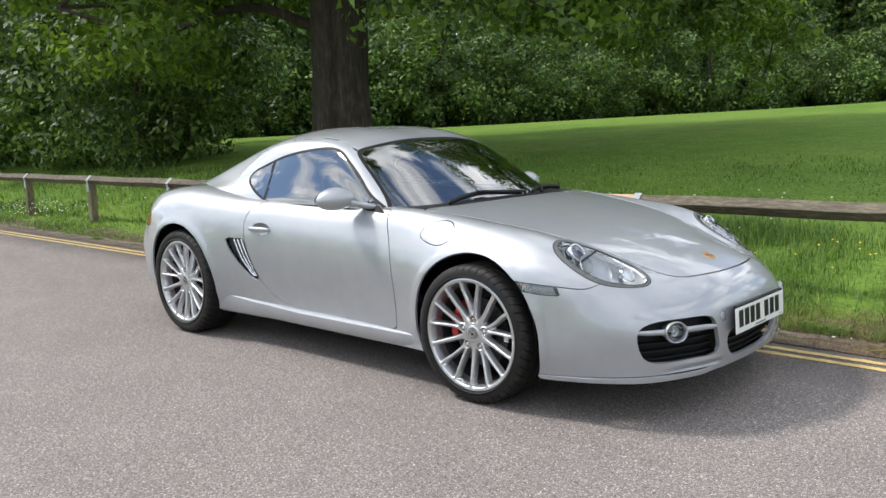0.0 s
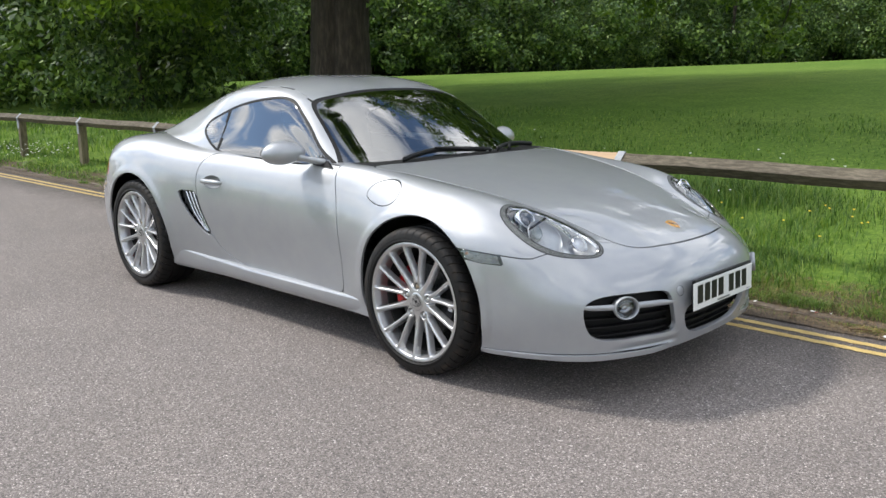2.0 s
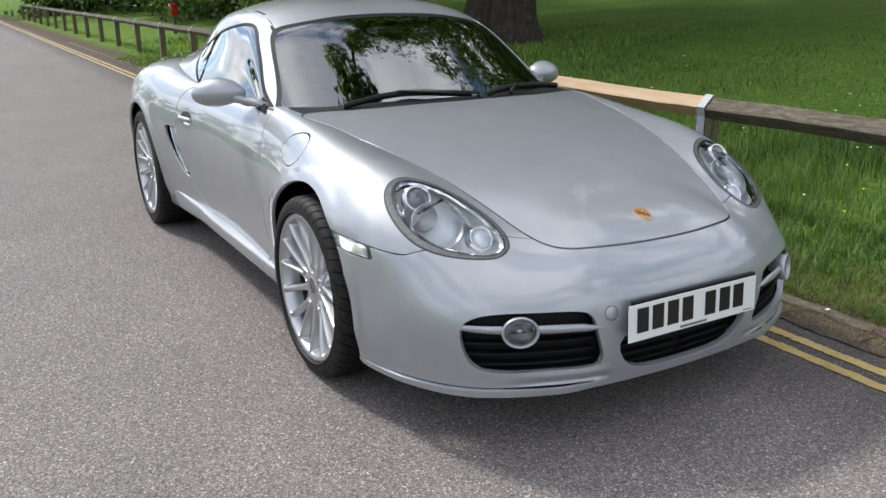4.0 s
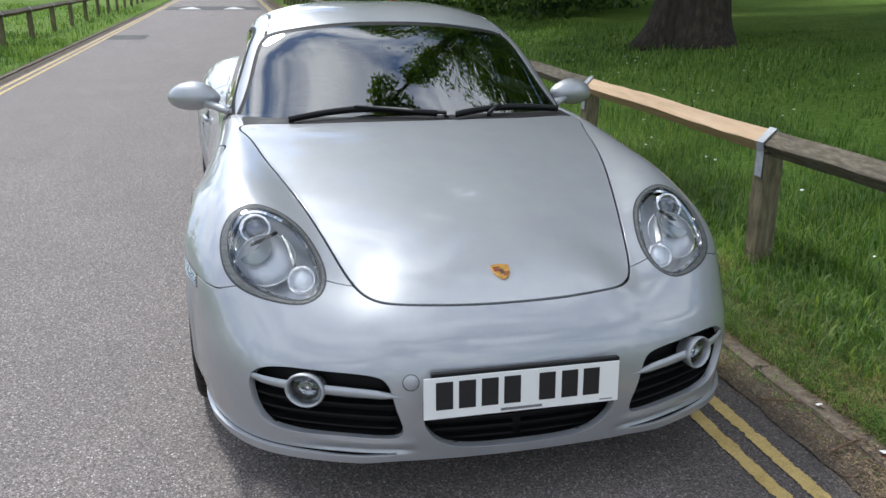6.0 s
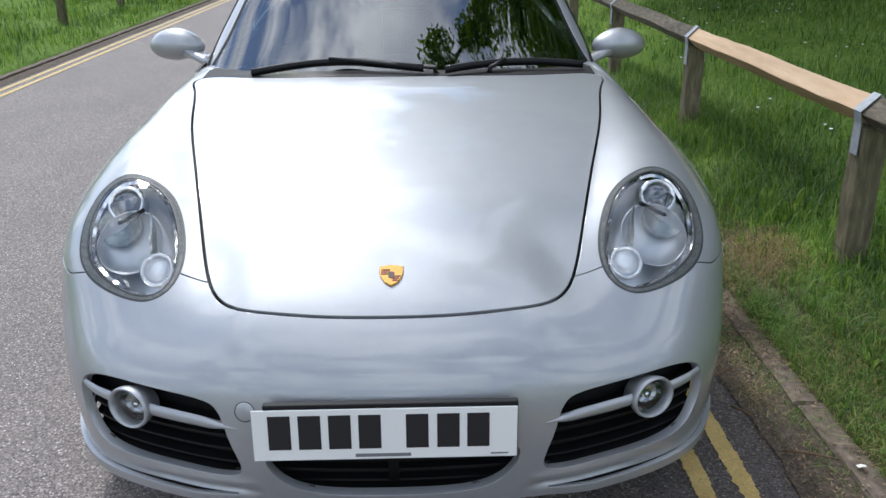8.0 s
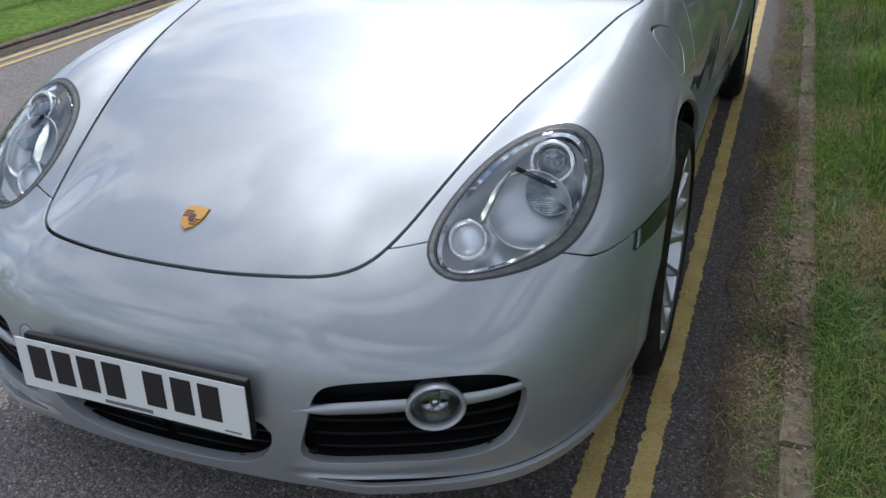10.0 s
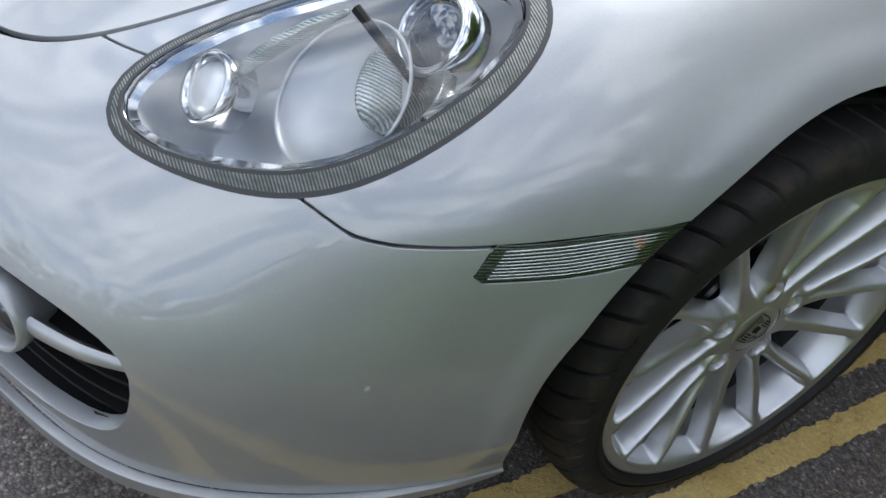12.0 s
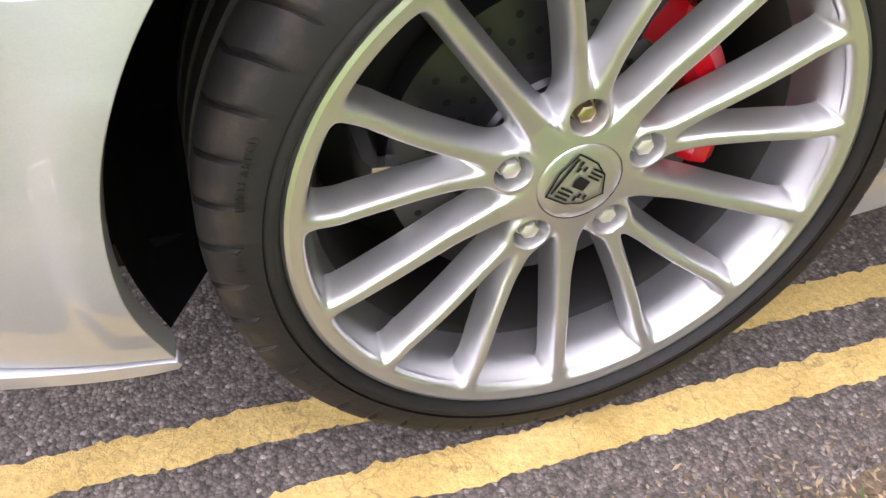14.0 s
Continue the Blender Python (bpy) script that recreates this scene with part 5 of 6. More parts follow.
# wipers
for pts, arm in (([(-.425, -.49, .878), (-.452, -.34, .897), (-.463, -.18, .905), (-.430, -.04, .899), (-.395, .08, .892)], (-.40, .12, .878)),
                 ([(-.375, .15, .889), (-.43, .27, .897), (-.478, .40, .897), (-.505, .52, .890), (-.525, .63, .878)], (-.42, .30, .872))):
    curve = spline(pts, 24)
    blade = sweep(None, [[Vector(q) + Vector(d) for d in ((.008, 0, 0), (.004, 0, .012), (-.004, 0, .014), (-.008, 0, .002), (-.002, 0, -.012))] for q in curve])
    blade = part("wiper_blade", blade, BLACKSAT, car)
    mid_pt = curve[10]
    part("wiper_arm", tube([arm, Vector(arm) + Vector((0, 0, .016)), Vector(mid_pt) + Vector((.004, .0, .014))], [.011, .008, .006], 8), BLACKSAT, blade)

# door mirrors
b = bmesh.new()
bmesh.ops.create_uvsphere(b, u_segments=40, v_segments=24, radius=1)
for v in b.verts:
    x, y, z = v.co
    back = min(0, x)
    v.co = Vector((x * (.078 if x > 0 else .045), y * .108, z * (.060 - .010 * (y < 0) * abs(y)) - .012 * abs(y) ** 2 * (1 if y < 0 else .3)))
    v.co = Vector((v.co.x - .32 * v.co.y * .6, v.co.y, v.co.z - .04 * v.co.y))
b.transform(Matrix.Translation((-.892, .850, .915)))
mirrors = both("door_mirror", b, PAINT, two, "silver door mirror", angle=0)
mirrors[0].location = (-.03, -.012, -.018)
glass = lathe([(0, 0), (.04, 0), (.046, -.002)], 32)
glass.transform(Matrix.Translation((-.944, .860, .912)) @ pose(0, 0, 0, 0, 0, 100) @ Matrix.Diagonal((1.7, 1, .92, 1)))
both("mirror_glass", glass, CHROME, mirrors, angle=0)
arm = sweep(None, [[Vector(q) + Vector((dx * w, 0, dz * h)) for dx, dz in ((1, -.5), (1, .5), (.3, 1), (-.6, 1), (-1, .4), (-1, -.5), (-.3, -1), (.6, -1))]
                   for q, w, h in (((-.775, .700, .866), .060, .018), ((-.80, .735, .872), .050, .016), ((-.835, .775, .884), .045, .016), ((-.865, .815, .896), .045, .022))])
both("mirror_arm", arm, PAINT, mirrors, angle=0)
foot = sweep(None, [[Vector(q) for q in s] for s in (((-.66, .738, .846), (-.83, .722, .846), (-.80, .690, .905)), ((-.66, .728, .846), (-.83, .712, .846), (-.80, .680, .905)))])
both("mirror_foot", foot, DARK, mirrors, smooth=False, angle=0)

# door handles
p, n = on_skin(XZ, -1.60, .712, lambda p: p[:, 1] > .7)
H = frame_at(p, n)
well = lathe([(0, -.034), (.45, -.032), (.75, -.021), (.93, -.007), (.99, -.001), (1.02, -.0008)], 48)
well.transform(H @ Matrix.Diagonal((HANDLE[2], 1, HANDLE[3], 1)))
handles = both("door_handle", well, PAINT, two, angle=0)
grip = sweep(None, [[H @ Vector((x, yy * k + off, zz * .013 * k2)) for yy, zz in ((.004, -1), (.012, -.9), (.016, 0), (.012, .9), (.004, 1))]
                    for x, k, off, k2 in ((-.098, .3, 0, .6), (-.086, .9, .001, .9), (-.04, 1.35, .004, 1.0), (.02, 1.35, .004, 1), (.066, 1, .001, .8), (.084, .4, 0, .5))])
both("handle_grip", grip, PAINT, handles, angle=0)

# side intakes: three slats on a back of body paint darkened for shade
b = sheet(skin, skin_n)
c = centres(b)
b.faces.ensure_lookup_table()
bmesh.ops.delete(b, geom=[b.faces[i] for i in np.nonzero(f_sintake(c) > .02)[0]], context="FACES")
for v in b.verts:
    v.co.y -= .04
b.verts.layers.float_vector.remove(b.verts.layers.float_vector["nrm"])
both("side_intake", b, SHADEGREY, two, angle=0)
for k in range(3):
    t = .46 + .2 * k
    secs = []
    for z in np.linspace(.645, .43, 10):
        xa, xb = np.interp(z, [.40, .44, .53, .645], [-1.67, -1.745, -1.845, -1.905]), np.interp(z, [.40, .555, .645], [-1.65, -1.712, -1.748])
        x = xa + (xb - xa) * (t if z > .5 else t + (.5 - z) * 1.2 * (.5 - t))
        p, n = on_skin(XZ, x, z, lambda p: p[:, 1] > .7)
        secs.append([Vector((x + dx, p.y + dy, z)) for dx, dy in ((-.005, -.012), (-.003, -.002), (.003, -.006), (.003, -.014))])
    both("intake_slat", sweep(None, secs), SATIN, two, smooth=False, angle=0)

# sills
secs = []
for x in np.linspace(-.355, -2.06, 40):
    o = float(np.interp(-x, [.35, .5, 1.6, 2.06], [-.004, 0, .0, .030]))
    up = float(np.interp(-x, [.35, 1.3, 1.7, 2.06], [0, 0, .015, .045]))
    secs.append([(x, y + o, z + (up if z > .22 else 0)) for y, z in ((.760, .266), (.798, .262), (.8065, .2585), (.8105, .252), (.8108, .232), (.806, .205), (.799, .190), (.788, .179), (.765, .174), (.70, .172))])
both("side_sill", sweep(None, secs), PAINT, two, angle=24)
floor_pan = box((3.55, 1.45, .03), pose(-1.215, 0, .185))
for v in floor_pan.verts:
    if v.co.x > 0:
        v.co.y *= .9
    v.co.x -= .0
part("floor_pan", floor_pan, DARK, car, smooth=False)

# ------------------------------------------------------------ inside of the car
dash = sweep(None, [[(x, y, z) for x, z in ((-.62, .845), (-.75, .868), (-.90, .870), (-1.02, .845), (-1.05, .78), (-.98, .62), (-.62, .60))] for y in np.linspace(-.66, .66, 12)])
part("dashboard", dash, TRIM, car)
binnacle = sweep(None, [[(x, y, z + .04 * math.cos((y + .34) / .17 * 1.4)) for x, z in ((-.80, .85), (-.90, .872), (-1.0, .872), (-1.03, .80), (-.80, .80))] for y in np.linspace(-.50, -.18, 12)])
part("instrument_binnacle", binnacle, DARK, car)
SW = frame_at((-1.10, -.34, .80), (-.9, 0, .42))
pts = [SW @ Vector((math.cos(a) * .182, 0, math.sin(a) * .182)) for a in np.linspace(0, 2 * math.pi, 48)]
steering = part("steering_wheel", tube(pts, .015, 10), TRIM, car)
part("steering_boss", join(box((.14, .03, .12), SW, .02), box((.34, .012, .03), SW, .004), box((.03, .012, .17), SW @ Matrix.Translation((0, 0, -.085)), .004)), TRIM, steering, smooth=False)
for y in (-.34, .34):
    seat = sweep(None, [[Vector((x, y + yy, z)) for x, z in ((-1.30, .30), (-1.28, .47), (-1.62, .42), (-1.80, .70), (-1.90, 1.02), (-1.94, 1.10), (-2.0, 1.08), (-1.96, .8), (-1.80, .30))]
                        for yy in (-.22, -.2, -.1, .1, .2, .22)])
    part("seat", seat, LEATHER, car)
part("rear_bulkhead", box((.04, 1.25, .5), pose(-2.08, 0, .68), .01), DARK, car, smooth=False)
for s in (1, -1):
    part("door_lining", box((1.25, .03, .52), pose(-1.25, s * .70, .60), .01), TRIM, car, smooth=False)

# ------------------------------------------------------------ road, verge and field
# s runs along the road (as x), d across it (kerb side positive)


def bend(s):
    return 0.0 * np.asarray(s, float)


def drop(s):
    return 0.0 * np.asarray(s, float)


def field_height(s, d):
    """Height of the ground over the car's standing place."""
    s, d = np.asarray(s, float), np.asarray(d, float)
    k = np.maximum(d - 1.2, 0)
    up = .022 * np.clip(k / .06, 0, 1) * (k > 0) + 1.28 * (1 - np.exp(-k / 9)) + .028 * np.clip(s + 24, -60, 60) * np.clip(k / 35, 0, 1)
    o = np.maximum(-d - 3.80, 0)
    up2 = .04 * np.clip(o / .08, 0, 1) + .5 * (1 - np.exp(-o / 12))
    h = np.where(d > 1.2, up, np.where(d < -3.80, up2, -.04))
    return h + drop(s) * np.where(d > 1.2, np.exp(-k / 25), np.exp(-o / 40))


def spot(s, d, lift=0.0):
    return Vector((float(s), float(d + bend(s)), float(field_height(s, d)) + lift))


def grid_mesh(name, ss, dd, height, mat):
    S, D = np.meshgrid(ss, dd, indexing="ij")
    P = np.stack([S, D + bend(S), height(S, D)], -1).reshape(-1, 3)
    n, m = len(ss), len(dd)
    i, j = np.meshgrid(np.arange(n - 1), np.arange(m - 1), indexing="ij")
    a = (i * m + j).ravel()
    F = np.stack([a, a + m, a + m + 1, a + 1], 1)
    me = bpy.data.meshes.new(name)
    me.from_pydata(P.tolist(), [], F.tolist())
    me.polygons.foreach_set("use_smooth", [True] * len(me.polygons))
    me.materials.append(mat)
    return new(name, me)


def reach(near, far, fine, coarse):
    """Steps that start fine and widen."""
    out, x, step = [near], near, fine
    while x < far:
        step = min(step * 1.18, coarse)
        x += step
        out.append(x)
    return np.array(out)


ss = np.r_[-reach(3, 600, .5, 60)[::-1], np.linspace(-2.6, 2.6, 12), reach(3, 600, .5, 60)]
dd = np.r_[-reach(3.95, 600, .15, 60)[::-1], [-3.882, -3.87, -3.81, -3.79], [-2, 0, 1.0, 1.19, 1.205, 1.23, 1.262, 1.3], reach(1.4, 600, .15, 60)]


def bumpy(S, D):
    h = field_height(S, D)
    wob = np.vectorize(lambda a, b: noise.noise(Vector((a * .35, b * .35, 0))))(S, D)
    return h + np.where((D > 1.3) | (D < -3.95), wob * .035, 0)


tagged(grid_mesh("ground", ss, dd, bumpy, GRASS), "grassy field rising from the road", "ground", kind="structure")
road_s = np.r_[-reach(4, 300, .5, 30)[::-1], np.linspace(-3.5, 3.5, 15), reach(4, 300, .5, 30)]
road = grid_mesh("road", road_s, np.r_[-3.77, np.linspace(-3.6, .9, 12), 1.0, 1.14], lambda S, D: drop(S) - .012 * np.clip((D - .95) / .15, 0, 1), ASPHALT)
tagged(road, "worn grey asphalt road with light chippings", "road", kind="structure")


def strip(name, s0, s1, step, d0, d1, z, mat, ragged, seed, lift_mid=0.0, coarse=1.0):
    """A thin band on the road with worn, uneven edges."""
    ss = np.r_[np.arange(s0, -8, max(step, .05)), np.arange(-8, 4, step), np.arange(4, s1, max(step, .05))] if s0 < -8 < s1 else np.arange(s0, s1, step)
    off = lambda k: np.array([noise.noise(Vector((s * 14 * coarse, k + seed, 0))) * .5 + noise.noise(Vector((s * 48 * coarse, k + seed, 3))) * .4 * coarse + noise.noise(Vector((s * 130, k + seed, 7))) * .35 * coarse for s in ss]) * ragged
    a, b = d0 + off(0), d1 + off(9)
    y = bend(ss)
    P = np.concatenate([np.stack([ss, a + y, drop(ss) + z], 1), np.stack([ss, (a + b) / 2 + y, drop(ss) + z + lift_mid], 1), np.stack([ss, b + y, drop(ss) + z], 1)])
    n = len(ss)
    i = np.arange(n - 1)
    F = np.concatenate([np.stack([i, i + 1, i + 1 + n, i + n], 1), np.stack([i + n, i + 1 + n, i + 1 + 2 * n, i + 2 * n], 1)])
    me = bpy.data.meshes.new(name)
    me.from_pydata(P.tolist(), [], F.tolist())
    me.materials.append(mat)
    return new(name, me)


for k, (d, s0) in enumerate(((.767, -60), (.877, -60))):
    tagged(strip("yellow_line", s0, 40, .006, d - .025, d + .025, .0035, YELLOW, .014, k * 5), "worn yellow no-parking line beside the kerb", "road marking", "double yellow lines", "structure")
for k, d in enumerate((-3.56, -3.44)):
    tagged(strip("yellow_line", -60, 40, .04, d - .025, d + .025, .0035, YELLOW, .010, 20 + k * 5), "worn yellow no-parking line beside the far kerb", "road marking", "double yellow lines", "structure")
tagged(strip("dirt_strip", -40, 40, .012, 1.0, 1.165, .002, DIRT, .10, 40, .005, .22), "brown strip of soil and leaf litter along the kerb", "soil", kind="structure")
tagged(strip("dirt_strip", -40, 40, .06, -3.79, -3.63, .004, DIRT, .05, 50, .006), "brown strip of soil along the far kerb", "soil", kind="structure")
tagged(strip("road_patch", -18.8, -17.4, .05, -3.40, -2.6, .004, PATCH, .015, 60), "dark tar patch in the road", "road patch", kind="structure")
hump = grid_mesh("speed_hump", np.linspace(-37.2, -33.6, 19), np.linspace(-3.3, .5, 6), lambda S, D: .004 + .075 * np.sin(np.pi * np.clip((S + 37.2) / 3.6, 0, 1)) ** 1.3 * np.clip(np.minimum(D + 3.3, .5 - D) / .3, 0, 1), PATCH)
tagged(hump, "dark asphalt speed hump across the road", "speed hump", kind="structure")
for d in (-2.3, -.6):
    me = bpy.data.meshes.new("hump_arrow")
    me.from_pydata([(-33.9, d - .45, .026), (-33.9, d + .45, .026), (-35.1, d, .085)], [], [(0, 1, 2)])
    me.materials.append(WHITE_PAINT)
    tagged(new("hump_arrow", me), "worn white triangle painted on the speed hump", "road marking", "hump arrows", "structure")

# ------------------------------------------------------------ vegetation


def triangles(name, P, F, mat, smooth=False):
    """A mesh from arrays of points and triangles."""
    me = bpy.data.meshes.new(name)
    me.vertices.add(len(P))
    me.vertices.foreach_set("co", np.asarray(P, np.float32).ravel())
    me.loops.add(3 * len(F))
    me.loops.foreach_set("vertex_index", np.asarray(F, np.int32).ravel())
    me.polygons.add(len(F))
    me.polygons.foreach_set("loop_start", np.arange(0, 3 * len(F), 3, dtype=np.int32))
    me.polygons.foreach_set("loop_total", np.full(len(F), 3, dtype=np.int32))
    me.update(calc_edges=True)
    me.validate()
    me.materials.append(mat)
    return me


rng = np.random.default_rng(7)


def blades(S, D, height, width, lean):
    """Grass blades of two bent lengths each, at arrays of places."""
    n = len(S)
    base = np.stack([S, D + bend(S), np.where((D > 1.0) & (D < 1.22), .006, field_height(S, D)) - .01], 1)
    a = rng.uniform(0, 2 * np.pi, n)
    out = np.stack([np.cos(a), np.sin(a), np.zeros(n)], 1)
    side = np.stack([-np.sin(a), np.cos(a), np.zeros(n)], 1) * (width * .5)[:, None]
    l = (lean * rng.uniform(.3, 1.2, n))[:, None]
    h = height[:, None]
    z = np.array([[0, 0, 1.0]])
    mid_p = base + out * l * h * .35 + z * h * .62
    tip = base + out * l * h * 1.0 + z * h * (1 - .25 * l)
    P = np.stack([base - side, base + side, mid_p - side * .75, mid_p + side * .75, tip], 1).reshape(-1, 3)
    k = np.arange(n)[:, None] * 5
    F = np.stack([k + [0, 1, 3], k + [0, 3, 2], k + [2, 3, 4]], 1).reshape(-1, 3)
    return P, F


def scatter(n, s0, s1, d0, d1, thin=None):
    S, D = rng.uniform(s0, s1, n), rng.uniform(d0, d1, n)
    if thin is not None:
        keep = rng.uniform(0, 1, n) < thin(S, D)
        S, D = S[keep], D[keep]
    return S, D


def grass_field(name, label, areas, mat):
    Ps, Fs, k = [], [], 0
    for n, s0, s1, d0, d1, h0, h1, w, lean in areas:
        clump = lambda S, D: np.clip(.55 + .9 * np.array([noise.noise(Vector((a * 1.7, b * 1.7, 5))) for a, b in zip(S, D)]), .08, 1)
        fall = lambda S, D: np.clip((S - s0) / 1.5, 0, 1) * np.clip((s1 - S) / 1.5, 0, 1) * np.clip(np.abs((d1 if d0 > 0 else d0) - D) / (.25 * (d1 - d0)), .15 if d1 < 1.9 and d0 > 0 else 0, 1)
        S, D = scatter(n, s0, s1, d0, d1, lambda S, D: clump(S, D) * fall(S, D))
        tall = np.array([noise.noise(Vector((a * .8, b * .8, 11))) for a, b in zip(S, D)])
        H = rng.uniform(h0, h1, len(S)) * (1 + .6 * tall)
        P, F = blades(S, D, H, rng.uniform(.6, 1.3, len(S)) * w, np.full(len(S), lean))
        Ps.append(P)
        Fs.append(F + k)
        k += len(P)
    ob = new(name, triangles(name, np.concatenate(Ps), np.concatenate(Fs), mat))
    return tagged(ob, label, "grass", kind="stuff")


grass_field("grass", "short trodden grass along the kerb", ((135000, -7, 3.2, 1.225, 1.80, .02, .075, .0031, 1.1), (5000, -7, 3.2, 1.04, 1.25, .012, .04, .0025, 1.3), (8000, -6, 3.0, 1.09, 1.175, .012, .04, .0025, 1.4), (12000, -16, -7, 1.16, 1.8, .03, .09, .009, .9)), BLADE)
grass_field("grass", "long green meadow grass behind the fence", (
    (64000, -4.5, 4.5, 1.60, 3.6, .06, .17, .006, .8), (34000, -5.0, 4.2, 1.40, 2.1, .05, .15, .0055, .9), (46000, -9, 5.5, 3.2, 7.5, .03, .075, .008, .9), (26000, -18, -4, 1.7, 6, .06, .13, .012, .7)), BLADE)
grass_field("grass", "meadow grass along the far side of the road", ((26000, -18, -3, -6.5, -3.84, .05, .15, .010, .7), (16000, -34, -10, -12, -3.9, .08, .18, .02, .5)), BLADE)
# dry bits, twigs and leaf litter
patchy = lambda S, D: np.clip(.55 + 1.1 * np.array([noise.noise(Vector((a * 2.1, b * 3, 17))) for a, b in zip(S, D)]), .1, 1)
S, D = scatter(140000, -5, 3.2, .94, 1.40, lambda S, D: np.clip(np.exp(-((D - 1.09) / .11) ** 2) + .22 * np.exp(-((D - 1.240) / .025) ** 2), 0, 1) * patchy(S, D))
n = len(S)
base = np.stack([S, D + bend(S), np.where(D > 1.24, field_height(S, D), np.where(D > 1.152, .020, drop(S) + .004)) + .004], 1)
a = rng.uniform(0, 2 * np.pi, n)
ln, wd = (.003 + .010 * rng.uniform(0, 1, n) ** 2) * np.interp(D, [.98, 1.08], [.6, 1]), rng.uniform(.0010, .0036, n) * np.interp(D, [.98, 1.08], [.6, 1])
u = np.stack([np.cos(a), np.sin(a), rng.uniform(-.3, .5, n)], 1) * ln[:, None]
w = np.stack([-np.sin(a), np.cos(a), rng.uniform(-.3, .3, n)], 1) * wd[:, None]
P = np.stack([base - u, base + w, base + u, base - w], 1).reshape(-1, 3)
k = np.arange(n)[:, None] * 4
tagged(new("leaf_litter", triangles("leaf_litter", P, np.stack([k + [0, 1, 2], k + [0, 2, 3]], 1).reshape(-1, 3), LITTER)), "dry leaf litter and twigs by the kerb", "leaf litter", kind="stuff")
# scraps dropped by the kerb
for s, d, size, mat in ((.93, 1.19, .022, PAPER), (.62, 1.185, .014, PAPER), (1.62, 1.20, .018, PAPER), (.2, 1.33, .018, PAPER), (1.35, 1.02, .016, PAPER), (-.7, 1.28, .02, PAPER), (.955, 1.178, .010, RED), (1.02, 1.205, .008, PAPER)):
    b = bmesh.new()
    loop = [b.verts.new((size * rng.uniform(.6, 1.1) * math.cos(t), size * rng.uniform(.6, 1.1) * math.sin(t), .004 * rng.uniform(0, 2))) for t in np.linspace(0, 2 * np.pi, 7, endpoint=False)]
    top = b.verts.new((0, 0, .007))
    for k in range(7):
        b.faces.new((loop[k], loop[(k + 1) % 7], top))
    b.transform(Matrix.Translation((s, d, .026 if d > 1.16 else .014)))
    tagged(part("paper_scrap", b, mat, smooth=False), "crumpled red paper scrap by the kerb" if mat is RED else "crumpled pale paper scrap by the kerb", "litter", "litter by the kerb")
for s, d, turn, ln in ((1.22, 1.05, .3, .05), (.55, 1.09, 1.2, .07), (.1, 1.0, 2.2, .05), (1.75, 1.07, .8, .06), (-.4, 1.06, .1, .06), (.85, 1.12, 1.9, .08), (.33, .98, .6, .035)):
    w = Vector((math.cos(turn), math.sin(turn), 0)) * ln
    b = tube([Vector((s, d, .017)) - w, Vector((s, d, .022)), Vector((s, d, .018)) + w * .9 + Vector((.004, .006, 0))], [.003, .0035, .002], 6)
    tagged(part("twig", b, TWIG), "short brown twig lying by the kerb", "twig", "twigs by the kerb")
# straw among the short grass
S, D = scatter(46000, -5, 3.2, 1.235, 1.62, lambda S, D: np.clip(.4 + np.array([noise.noise(Vector((a * 2.3, b * 2.3, 31))) for a, b in zip(S, D)]) * 1.6, 0, 1))
P, F = blades(S, D, rng.uniform(.02, .06, len(S)), rng.uniform(.0012, .0028, len(S)), np.full(len(S), 1.9))
tagged(new("straw", triangles("straw", P, F, STRAW)), "dry straw-coloured grass blades beside the kerb", "grass", kind="stuff")
S, D = scatter(60000, -5, 3.2, 1.00, 1.18, lambda S, D: np.clip((D - .99) / .12, 0, 1) * np.clip(.05 + 1.5 * np.array([noise.noise(Vector((a * 3.1, b * 5, 47))) for a, b in zip(S, D)]), 0, 1))
P, F = blades(S, D, rng.uniform(.015, .045, len(S)), rng.uniform(.0012, .0026, len(S)), np.full(len(S), 2.1))
tagged(new("straw", triangles("straw", P, F, STRAW)), "dry straw and dead weeds on the road side of the kerb", "grass", kind="stuff")
# tufts of weeds in the soil and along the kerb's edges
tuft = lambda S, D: np.clip(1.9 * np.array([noise.noise(Vector((a * 2.6, b * 6, 71))) + .45 * noise.noise(Vector((a * 11, b * 11, 72))) for a, b in zip(S, D)]) - .25, 0, 1)
S, D = scatter(70000, -9, 3.2, 1.05, 1.20, lambda S, D: tuft(S, D) * np.clip((D - 1.04) / .07, 0, 1))
P, F = blades(S, D, rng.uniform(.015, .05, len(S)), rng.uniform(.0014, .0034, len(S)), np.full(len(S), 1.5))
S, D = scatter(36000, -9, 3.2, 1.235, 1.33, lambda S, D: .15 + tuft(S + 9, D))
P2, F2 = blades(S, D, rng.uniform(.02, .07, len(S)), rng.uniform(.0016, .004, len(S)), np.full(len(S), 1.7))
tagged(new("weed_tufts", triangles("weed_tufts", np.concatenate([P, P2]), np.concatenate([F, F2 + len(P)]), BLADE)), "small green weed tufts in the soil along the kerb", "weeds", kind="stuff")
